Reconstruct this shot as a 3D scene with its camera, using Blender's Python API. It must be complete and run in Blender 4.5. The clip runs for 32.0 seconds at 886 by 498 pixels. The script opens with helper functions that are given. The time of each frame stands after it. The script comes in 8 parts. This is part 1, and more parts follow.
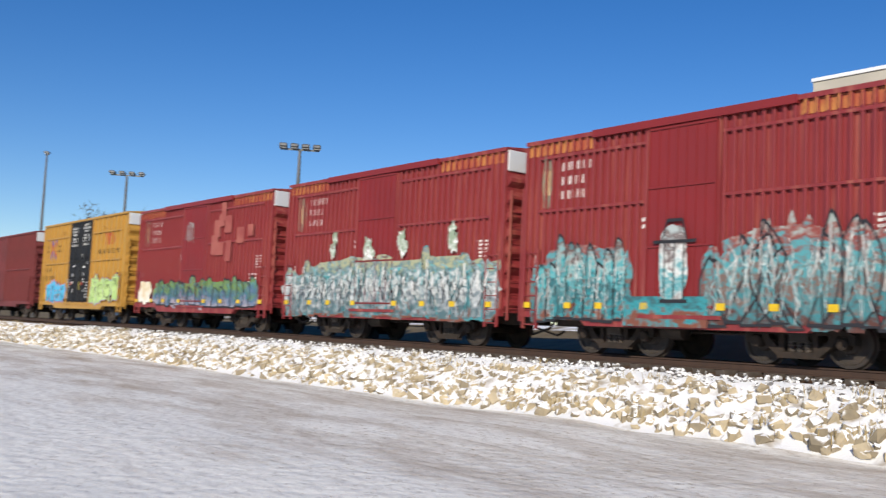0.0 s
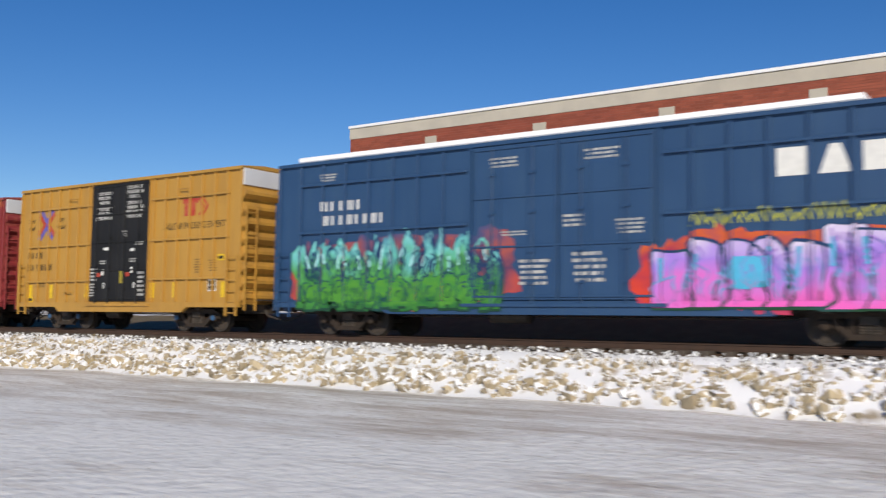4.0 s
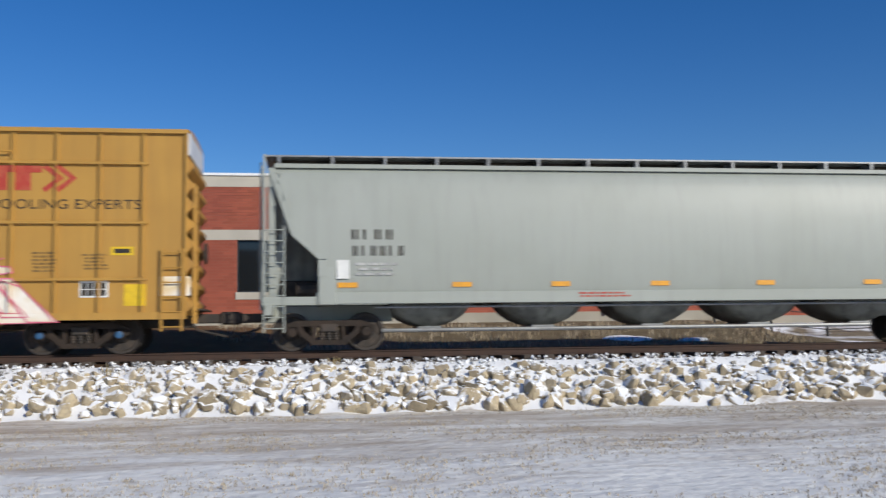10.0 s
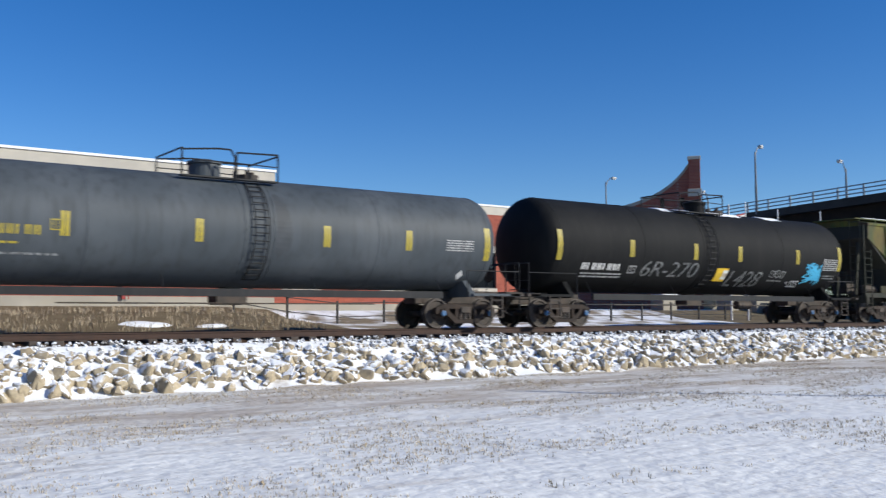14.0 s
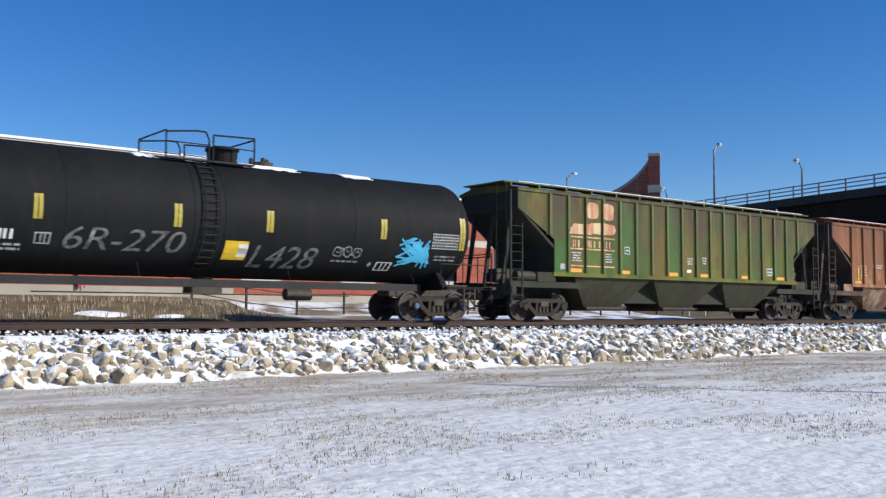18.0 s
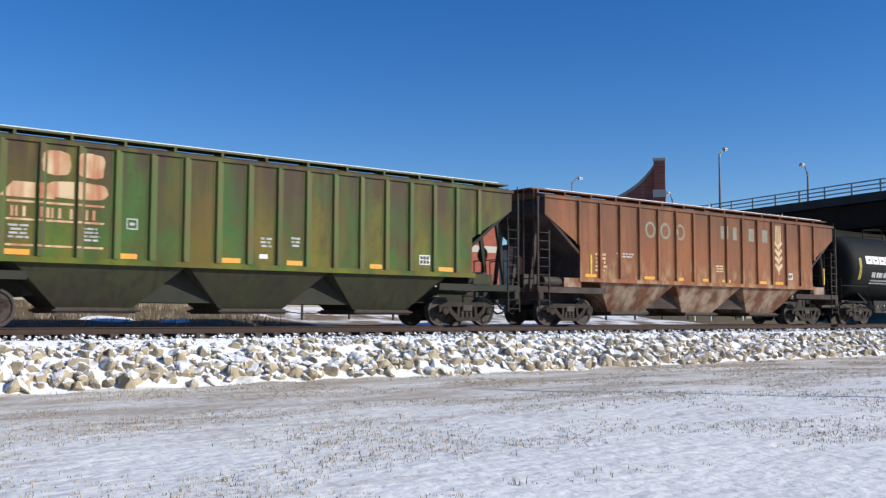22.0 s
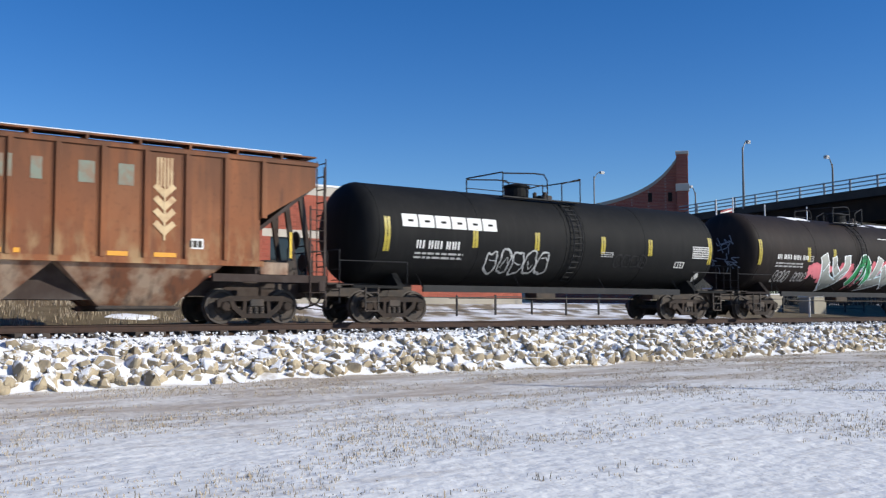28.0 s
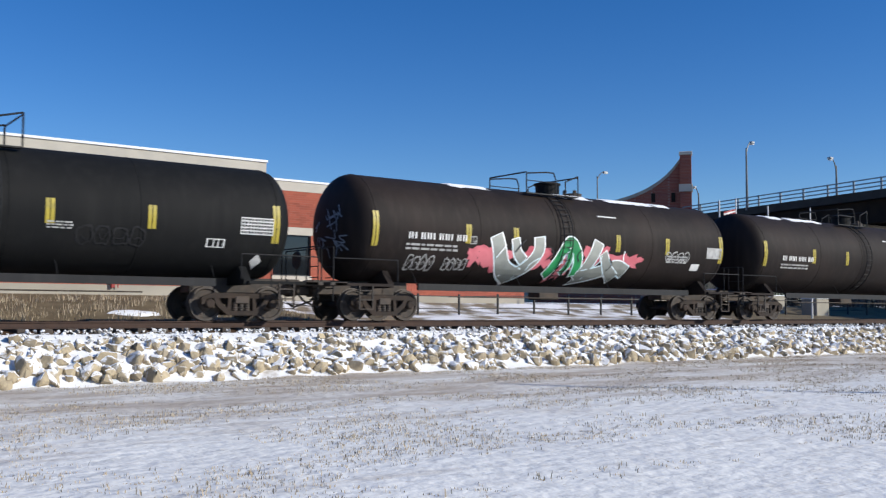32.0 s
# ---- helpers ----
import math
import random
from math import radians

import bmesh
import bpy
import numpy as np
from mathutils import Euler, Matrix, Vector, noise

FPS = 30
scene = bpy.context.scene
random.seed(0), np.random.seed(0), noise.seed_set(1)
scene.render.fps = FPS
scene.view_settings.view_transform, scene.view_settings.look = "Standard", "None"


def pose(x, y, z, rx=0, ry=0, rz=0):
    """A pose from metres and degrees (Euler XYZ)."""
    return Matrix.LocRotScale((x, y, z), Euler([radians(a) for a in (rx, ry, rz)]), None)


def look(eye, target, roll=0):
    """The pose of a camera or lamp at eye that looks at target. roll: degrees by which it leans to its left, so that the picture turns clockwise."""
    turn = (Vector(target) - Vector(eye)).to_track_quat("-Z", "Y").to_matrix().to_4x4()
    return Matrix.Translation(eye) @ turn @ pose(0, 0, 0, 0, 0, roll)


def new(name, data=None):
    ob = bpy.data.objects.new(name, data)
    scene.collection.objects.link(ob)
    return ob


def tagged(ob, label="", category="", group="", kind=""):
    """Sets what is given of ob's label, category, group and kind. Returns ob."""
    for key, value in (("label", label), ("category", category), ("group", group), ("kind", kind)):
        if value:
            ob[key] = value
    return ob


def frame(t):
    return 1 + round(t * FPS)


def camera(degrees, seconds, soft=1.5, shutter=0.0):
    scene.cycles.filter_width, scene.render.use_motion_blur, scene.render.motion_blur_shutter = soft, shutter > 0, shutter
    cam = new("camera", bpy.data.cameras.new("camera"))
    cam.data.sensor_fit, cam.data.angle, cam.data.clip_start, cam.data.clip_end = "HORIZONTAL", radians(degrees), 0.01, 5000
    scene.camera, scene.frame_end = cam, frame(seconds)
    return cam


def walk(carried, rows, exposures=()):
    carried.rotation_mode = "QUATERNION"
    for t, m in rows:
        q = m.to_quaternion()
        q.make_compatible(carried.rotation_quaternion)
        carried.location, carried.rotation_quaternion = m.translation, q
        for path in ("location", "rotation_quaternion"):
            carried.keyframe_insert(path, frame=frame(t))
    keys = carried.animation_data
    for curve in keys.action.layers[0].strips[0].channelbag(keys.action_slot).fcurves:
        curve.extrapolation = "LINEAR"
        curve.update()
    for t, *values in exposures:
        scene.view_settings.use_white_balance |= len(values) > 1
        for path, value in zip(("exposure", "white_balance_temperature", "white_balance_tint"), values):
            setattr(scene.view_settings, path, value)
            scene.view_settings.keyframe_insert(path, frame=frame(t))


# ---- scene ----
# Camera: eye x, y, z, tilt, lean, turn (metres, degrees)
PATH = [
    (0.0, -30.24, 6.76, 1.69, 94.83, -2.62, 51.58),
    (0.5, -31.13, 7.09, 1.73, 95.12, -1.72, 46.53),
    (1.0, -30.14, 7.20, 1.79, 95.13, -0.69, 43.49),
    (1.5, -28.17, 6.15, 1.79, 94.93, -0.54, 41.71),
    (2.0, -26.36, 5.12, 1.76, 94.84, -0.48, 40.55),
    (2.5, -24.74, 4.23, 1.73, 94.86, -0.39, 39.29),
    (3.0, -23.13, 2.86, 1.70, 94.74, -0.54, 37.03),
    (3.5, -20.82, 1.90, 1.71, 94.62, -0.80, 34.80),
    (5.5, -6.80, 3.20, 1.83, 93.62, -0.64, 36.00),
    (6.0, -5.02, 3.53, 1.87, 93.54, -0.71, 34.37),
    (6.5, -0.77, 0.35, 1.78, 93.32, -0.64, 31.47),
    (7.0, 0.00, 0.00, 1.60, 93.74, -0.55, 22.22),
    (7.5, 0.00, 0.00, 1.60, 93.90, 0.35, 16.87),
    (8.0, 0.00, 0.00, 1.60, 94.23, 0.72, 12.78),
    (8.5, 0.00, 0.00, 1.60, 94.67, 0.59, 7.26),
    (9.0, 0.00, 0.00, 1.60, 95.00, 0.95, 1.95),
    (9.5, 0.00, 0.00, 1.60, 95.17, 1.26, -3.01),
    (10.0, 0.00, 0.00, 1.60, 95.26, 0.81, -8.00),
    (10.5, 0.00, 0.00, 1.60, 95.32, 0.76, -12.32),
    (11.0, 0.00, 0.00, 1.60, 95.41, 0.99, -14.85),
    (11.5, 0.00, 0.00, 1.60, 95.50, 0.83, -19.38),
    (12.0, 0.00, 0.00, 1.60, 95.55, 0.73, -23.87),
    (12.5, 0.00, 0.00, 1.60, 95.38, 0.56, -28.13),
    (13.0, 0.00, 0.00, 1.60, 94.89, 0.20, -29.60),
    (13.5, 0.00, 0.00, 1.60, 94.49, 0.39, -32.59),
    (14.0, 0.00, 0.00, 1.60, 94.16, 0.38, -35.97),
    (14.5, 0.00, 0.00, 1.60, 93.85, 0.31, -38.17),
    (16.5, 0.00, 0.00, 1.60, 93.49, 0.16, -38.48),
    (17.0, 0.00, 0.00, 1.60, 93.57, 0.01, -38.57),
    (17.5, 0.00, 0.00, 1.60, 93.67, -0.18, -38.51),
    (18.0, 0.00, 0.00, 1.60, 93.73, -0.21, -38.30),
    (18.5, 0.00, 0.00, 1.60, 93.83, -0.18, -38.49),
    (19.0, 0.00, 0.00, 1.60, 93.93, -0.21, -38.73),
    (19.5, 0.00, 0.00, 1.60, 93.99, -0.24, -38.76),
    (20.0, 0.00, 0.00, 1.60, 94.05, -0.24, -38.53),
    (20.5, 0.00, 0.00, 1.60, 94.04, -0.19, -38.40),
    (21.0, 0.00, 0.00, 1.60, 94.03, -0.23, -38.21),
    (21.5, 0.00, 0.00, 1.60, 94.01, -0.27, -38.10),
    (22.0, 0.00, 0.00, 1.60, 94.02, -0.19, -37.99),
    (22.5, 0.00, 0.00, 1.60, 94.02, -0.29, -37.74),
    (23.0, 0.00, 0.00, 1.60, 94.00, -0.37, -37.51),
    (23.5, 0.00, 0.00, 1.60, 93.97, -0.35, -37.24),
    (24.0, 0.00, 0.00, 1.60, 93.95, -0.18, -36.99),
    (24.5, 0.00, 0.00, 1.60, 93.94, -0.18, -36.82),
    (25.0, 0.00, 0.00, 1.60, 93.90, -0.15, -36.67),
    (25.5, 0.00, 0.00, 1.60, 93.88, -0.05, -36.54),
    (27.5, 0.00, 0.00, 1.60, 93.75, 0.16, -36.57),
    (28.0, 0.00, 0.00, 1.60, 93.77, 0.18, -36.68),
    (28.5, 0.00, 0.00, 1.60, 93.78, 0.17, -36.82),
    (29.0, 0.00, 0.00, 1.60, 93.76, 0.17, -36.86),
    (29.5, 0.00, 0.00, 1.60, 93.67, 0.14, -36.84),
    (30.0, 0.00, 0.00, 1.60, 93.57, 0.23, -36.83),
    (30.5, 0.00, 0.00, 1.60, 93.49, 0.13, -36.63),
    (31.0, 0.00, 0.00, 1.60, 93.46, 0.13, -36.48),
    (31.5, 0.00, 0.00, 1.60, 93.51, 0.05, -36.36),
    (32.0, 0.00, 0.00, 1.60, 93.70, -0.27, -36.52),
]


def eye_pose(x, y, z, tilt, lean, turn):
    return pose(x, y, z, tilt, 0, turn) @ pose(0, 0, 0, 0, 0, -lean)


cam = camera(49.52, 32.0, soft=1.3, shutter=0.35)
walk(cam, [(r[0], eye_pose(*r[1:])) for r in PATH],
     exposures=[(0.0, 0.08, 7150, 12), (1.5, 0.0, 7250, 13), (3.0, -0.12, 7250, 13), (5.5, -0.15, 7050, 12), (7.0, -0.24, 6850, 12), (9.0, -0.18, 6750, 11),
                (11.5, -0.12, 6550, 10), (13.0, 0.14, 6500, 10), (17.0, 0.22, 6550, 11), (32.0, 0.15, 6550, 11)])

# ---- light ----
SUN_EL, SUN_AZ = 26.0, 142.0
world = bpy.data.worlds.new("sky")
scene.world = world
world.use_nodes = True
wn = world.node_tree.nodes
wn.clear()
sky = wn.new("ShaderNodeTexSky")
sky.sky_type = "NISHITA"
sky.sun_disc = False
sky.sun_elevation, sky.sun_rotation = radians(SUN_EL), radians(SUN_AZ)
sky.altitude, sky.air_density, sky.dust_density, sky.ozone_density = 1200, 1.0, 0.1, 3.5
bgd = wn.new("ShaderNodeBackground")
bgd.inputs["Strength"].default_value = 0.111
wout = wn.new("ShaderNodeOutputWorld")
deep = wn.new("ShaderNodeHueSaturation")
deep.inputs["Hue"].default_value, deep.inputs["Saturation"].default_value = 0.511, 1.32
world.node_tree.links.new(sky.outputs[0], deep.inputs["Color"])
world.node_tree.links.new(deep.outputs[0], bgd.inputs["Color"])
world.node_tree.links.new(bgd.outputs[0], wout.inputs["Surface"])
sun = new("sun", bpy.data.lights.new("sun", "SUN"))
sun.data.energy, sun.data.angle, sun.data.color = 4.3, radians(0.53), (1.0, 0.965, 0.86)
az = radians(SUN_AZ)
sun_dir = Vector((math.sin(az) * math.cos(radians(SUN_EL)), math.cos(az) * math.cos(radians(SUN_EL)), math.sin(radians(SUN_EL))))
sun.matrix_world = look(sun_dir * 80, (0, 0, 0))

# ---- materials ----
def material(name, colour, rough=0.6, metal=0.0, other=None, scale=3.0, amount=0.5, bump=0.0, bump_scale=40.0,
             streak=None, streak_amount=0.0, per_object=0.0, fine=0.12, spec=0.5, panels=None, low=None, soot=None):
    """A surface with large stains (other), fine grain, optional vertical streaks and a small relief."""
    m = bpy.data.materials.new(name)
    m.use_nodes = True
    nt = m.node_tree
    n, l = nt.nodes, nt.links
    b = n["Principled BSDF"]
    b.inputs["Roughness"].default_value, b.inputs["Metallic"].default_value = rough, metal
    b.inputs["Specular IOR Level"].default_value = spec
    tc = n.new("ShaderNodeTexCoord")
    col = n.new("ShaderNodeRGB")
    col.outputs[0].default_value = (*colour, 1)
    out = col.outputs[0]

    def mixed(a, fac, c2):
        mx = n.new("ShaderNodeMix")
        mx.data_type = "RGBA"
        l.new(fac, mx.inputs[0])
        l.new(a, mx.inputs[6])
        if isinstance(c2, tuple):
            mx.inputs[7].default_value = (*c2, 1)
        else:
            l.new(c2, mx.inputs[7])
        return mx.outputs[2]

    def noise_fac(sc, lo, hi, top, stretch=None, detail=5):
        src = tc.outputs["Object"]
        if stretch:
            mp = n.new("ShaderNodeMapping")
            mp.inputs["Scale"].default_value = stretch
            l.new(src, mp.inputs[0])
            src = mp.outputs[0]
        t = n.new("ShaderNodeTexNoise")
        t.inputs["Scale"].default_value, t.inputs["Detail"].default_value = sc, detail
        l.new(src, t.inputs["Vector"])
        r = n.new("ShaderNodeMapRange")
        r.inputs["From Min"].default_value, r.inputs["From Max"].default_value = lo, hi
        r.inputs["To Max"].default_value = top
        l.new(t.outputs["Fac"], r.inputs["Value"])
        return r.outputs[0]

    if other:
        out = mixed(out, noise_fac(scale, 0.42, 0.62, amount), other)
    if streak:
        out = mixed(out, noise_fac(1.0, 0.48, 0.72, streak_amount, (5.0, 5.0, 0.35)), streak)
    if fine:
        dark = tuple(c * 0.55 for c in colour)
        out = mixed(out, noise_fac(60.0, 0.35, 0.75, fine), dark)
    if panels:
        oi = n.new("ShaderNodeObjectInfo")
        cr = n.new("ShaderNodeValToRGB")
        e = cr.color_ramp.elements
        while len(e) < len(panels):
            e.new(0.5)
        for i, c in enumerate(panels):
            e[i].position, e[i].color = i / (len(panels) - 1), (*c, 1)
        l.new(oi.outputs["Random"], cr.inputs["Fac"])
        out = mixed(out, noise_fac(1.1, 0.40, 0.58, 0.9, (1.1, 1.0, 0.6)), cr.outputs[0])
        out = mixed(out, noise_fac(9.0, 0.55, 0.75, 0.45), tuple(c * 0.45 for c in colour))
        # soot and rust run down from the roof edge
        sx = n.new("ShaderNodeSeparateXYZ")
        l.new(tc.outputs["Object"], sx.inputs[0])
        hi = n.new("ShaderNodeMapRange")
        hi.inputs["From Min"].default_value, hi.inputs["From Max"].default_value = 2.7, 4.4
        l.new(sx.outputs["Z"], hi.inputs["Value"])
        run = n.new("ShaderNodeMath")
        run.operation = "MULTIPLY"
        l.new(hi.outputs[0], run.inputs[0])
        l.new(noise_fac(1.0, 0.30, 0.56, 0.95, (2.2, 1.0, 0.3)), run.inputs[1])
        if soot:
            hi.inputs["From Min"].default_value, hi.inputs["From Max"].default_value = 2.0, 4.3
            out = mixed(out, noise_fac(1.0, 0.52, 0.66, 0.75, (0.75, 1.0, 0.5)), (0.120, 0.085, 0.008))
            out = mixed(out, noise_fac(1.9, 0.54, 0.68, 0.75, (0.6, 1.0, 0.35)), (0.026, 0.108, 0.014))
        out = mixed(out, run.outputs[0], soot or tuple(c * 0.3 + d for c, d in zip(colour, (0.035, 0.018, 0.010))))
    if low:
        # pale scuffs and dust along the bottom edge
        lo_z = n.new("ShaderNodeMapRange")
        lo_z.inputs["From Min"].default_value, lo_z.inputs["From Max"].default_value = 2.6, 1.5
        l.new(sx.outputs["Z"], lo_z.inputs["Value"])
        scuff = n.new("ShaderNodeMath")
        scuff.operation = "MULTIPLY"
        l.new(lo_z.outputs[0], scuff.inputs[0])
        l.new(noise_fac(2.2, 0.45, 0.66, 1.0, (1.6, 1.0, 0.7)), scuff.inputs[1])
        out = mixed(out, scuff.outputs[0], low)
    if per_object:
        oi = n.new("ShaderNodeObjectInfo")
        hs = n.new("ShaderNodeHueSaturation")
        r = n.new("ShaderNodeMapRange")
        r.inputs["To Min"].default_value, r.inputs["To Max"].default_value = 1 - per_object, 1 + per_object
        l.new(oi.outputs["Random"], r.inputs["Value"])
        l.new(r.outputs[0], hs.inputs["Value"])
        l.new(out, hs.inputs["Color"])
        out = hs.outputs[0]
    l.new(out, b.inputs["Base Color"])
    if bump:
        t = n.new("ShaderNodeTexNoise")
        t.inputs["Scale"].default_value, t.inputs["Detail"].default_value = bump_scale, 4
        l.new(tc.outputs["Object"], t.inputs["Vector"])
        bp = n.new("ShaderNodeBump")
        bp.inputs["Strength"].default_value, bp.inputs["Distance"].default_value = bump, 0.02 if bump_scale > 10 else 0.05
        l.new(t.outputs["Fac"], bp.inputs["Height"])
        l.new(bp.outputs[0], b.inputs["Normal"])
    return m


def snowy(name, base, base2, lo, hi, scale=2.2, up=0.35):
    """Stone or soil with snow lying where it faces the sky, in patches."""
    m = material(name, base, 0.9, 0, base2, 3.0, 0.7, 0.5, 25, per_object=0.15)
    n, l = m.node_tree.nodes, m.node_tree.links
    b = n["Principled BSDF"]
    old = b.inputs["Base Color"].links[0].from_socket
    g = n.new("ShaderNodeNewGeometry")
    sp = n.new("ShaderNodeSeparateXYZ")
    l.new(g.outputs["Normal"], sp.inputs[0])
    t = n.new("ShaderNodeTexNoise")
    t.inputs["Scale"].default_value, t.inputs["Detail"].default_value = scale, 4
    l.new(g.outputs["Position"], t.inputs["Vector"])
    ad = n.new("ShaderNodeMath")
    ad.operation = "MULTIPLY_ADD"
    ad.inputs[1].default_value = up
    l.new(sp.outputs["Z"], ad.inputs[0])
    l.new(t.outputs["Fac"], ad.inputs[2])
    r = n.new("ShaderNodeMapRange")
    r.inputs["From Min"].default_value, r.inputs["From Max"].default_value = lo, hi
    l.new(ad.outputs[0], r.inputs["Value"])
    mx = n.new("ShaderNodeMix")
    mx.data_type = "RGBA"
    l.new(r.outputs[0], mx.inputs[0])
    l.new(old, mx.inputs[6])
    mx.inputs[7].default_value = (0.86, 0.87, 0.89, 1)
    l.new(mx.outputs[2], b.inputs["Base Color"])
    return m


def lawn_material():
    """Thin packed snow, flecked with dead grass, and a worn strip of dirt along the bank."""
    m = material("packed_snow", (0.88, 0.875, 0.84), 0.8, 0, (0.80, 0.80, 0.775), 0.45, 0.6, 0.9, 4.0, fine=0.0, spec=0.25)
    n, l = m.node_tree.nodes, m.node_tree.links
    b = n["Principled BSDF"]
    g = n.new("ShaderNodeNewGeometry")
    sp = n.new("ShaderNodeSeparateXYZ")
    l.new(g.outputs["Position"], sp.inputs[0])

    def patches(stretch, scale, detail, rough, lo, hi, top, push=None, push_amount=0.0):
        mp = n.new("ShaderNodeMapping")
        mp.inputs["Scale"].default_value = stretch
        l.new(g.outputs["Position"], mp.inputs[0])
        t = n.new("ShaderNodeTexNoise")
        t.inputs["Scale"].default_value, t.inputs["Detail"].default_value, t.inputs["Roughness"].default_value = scale, detail, rough
        l.new(mp.outputs[0], t.inputs["Vector"])
        v = t.outputs["Fac"]
        if push is not None:
            ad = n.new("ShaderNodeMath")
            ad.operation = "MULTIPLY_ADD"
            ad.inputs[1].default_value = push_amount
            l.new(push, ad.inputs[0])
            l.new(v, ad.inputs[2])
            v = ad.outputs[0]
        r = n.new("ShaderNodeMapRange")
        r.inputs["From Min"].default_value, r.inputs["From Max"].default_value, r.inputs["To Max"].default_value = lo, hi, top
        l.new(v, r.inputs["Value"])
        return r.outputs[0]

    def over(fac, colour):
        old = b.inputs["Base Color"].links[0].from_socket
        mx = n.new("ShaderNodeMix")
        mx.data_type = "RGBA"
        l.new(fac, mx.inputs[0])
        l.new(old, mx.inputs[6])
        mx.inputs[7].default_value = (*colour, 1)
        l.new(mx.outputs[2], b.inputs["Base Color"])

    band = n.new("ShaderNodeMapRange")
    band.interpolation_type = "SMOOTHSTEP"
    band.inputs["From Min"].default_value, band.inputs["From Max"].default_value = 9.5, 16.0
    l.new(sp.outputs["Y"], band.inputs["Value"])
    west = n.new("ShaderNodeMapRange")
    west.inputs["From Min"].default_value, west.inputs["From Max"].default_value, west.inputs["To Min"].default_value = -24.0, -6.0, 0.70
    l.new(sp.outputs["X"], west.inputs["Value"])
    worn = n.new("ShaderNodeMath")
    worn.operation = "MULTIPLY"
    l.new(band.outputs[0], worn.inputs[0])
    l.new(west.outputs[0], worn.inputs[1])
    # grey patches paint the shaded sides of small snow lumps
    over(patches((0.9, 1.3, 1), 3.2, 6, 0.75, 0.50, 0.70, 0.62), (0.50, 0.495, 0.485))
    over(patches((0.22, 0.8, 1), 0.9, 8, 0.74, 0.55, 0.78, 0.9, worn.outputs[0], 0.18), (0.42, 0.345, 0.275))
    over(patches((1, 1.6, 1), 6.0, 5, 0.75, 0.60, 0.70, 0.75, band.outputs[0], 0.05), (0.30, 0.24, 0.17))
    return m


def brick_material():
    m = bpy.data.materials.new("red_brick")
    m.use_nodes = True
    n, l = m.node_tree.nodes, m.node_tree.links
    b = n["Principled BSDF"]
    b.inputs["Roughness"].default_value = 0.85
    tc = n.new("ShaderNodeTexCoord")
    sp = n.new("ShaderNodeSeparateXYZ")
    l.new(tc.outputs["Object"], sp.inputs[0])
    ad = n.new("ShaderNodeMath")
    l.new(sp.outputs["X"], ad.inputs[0])
    l.new(sp.outputs["Y"], ad.inputs[1])
    cb = n.new("ShaderNodeCombineXYZ")
    l.new(ad.outputs[0], cb.inputs["X"])
    l.new(sp.outputs["Z"], cb.inputs["Y"])
    t = n.new("ShaderNodeTexBrick")
    t.inputs["Scale"].default_value = 1.0
    t.inputs["Brick Width"].default_value, t.inputs["Row Height"].default_value = 0.40, 0.118
    t.inputs["Mortar Size"].default_value = 0.010
    t.inputs["Color1"].default_value = (0.36, 0.095, 0.055, 1)
    t.inputs["Color2"].default_value = (0.27, 0.065, 0.042, 1)
    t.inputs["Mortar"].default_value = (0.33, 0.22, 0.18, 1)
    l.new(cb.outputs[0], t.inputs["Vector"])
    ns = n.new("ShaderNodeTexNoise")
    ns.inputs["Scale"].default_value = 0.6
    l.new(tc.outputs["Object"], ns.inputs["Vector"])
    mx = n.new("ShaderNodeMix")
    mx.data_type, mx.blend_type = "RGBA", "MULTIPLY"
    mx.inputs[0].default_value = 0.35
    l.new(t.outputs["Color"], mx.inputs[6])
    l.new(ns.outputs["Fac"], mx.inputs[7])
    l.new(mx.outputs[2], b.inputs["Base Color"])
    return m


def brick_face_material():
    m = material("fired_brick", (0.33, 0.085, 0.05), 0.85, 0, (0.26, 0.062, 0.042), 0.5, 0.6, per_object=0.18)
    n, l = m.node_tree.nodes, m.node_tree.links
    b = n["Principled BSDF"]
    old = b.inputs["Base Color"].links[0].from_socket
    g = n.new("ShaderNodeNewGeometry")
    r = n.new("ShaderNodeMapRange")
    r.inputs["To Min"].default_value, r.inputs["To Max"].default_value = 0.86, 1.13
    l.new(g.outputs["Random Per Island"], r.inputs["Value"])
    hs = n.new("ShaderNodeHueSaturation")
    l.new(r.outputs[0], hs.inputs["Value"])
    l.new(old, hs.inputs["Color"])
    l.new(hs.outputs[0], b.inputs["Base Color"])
    return m


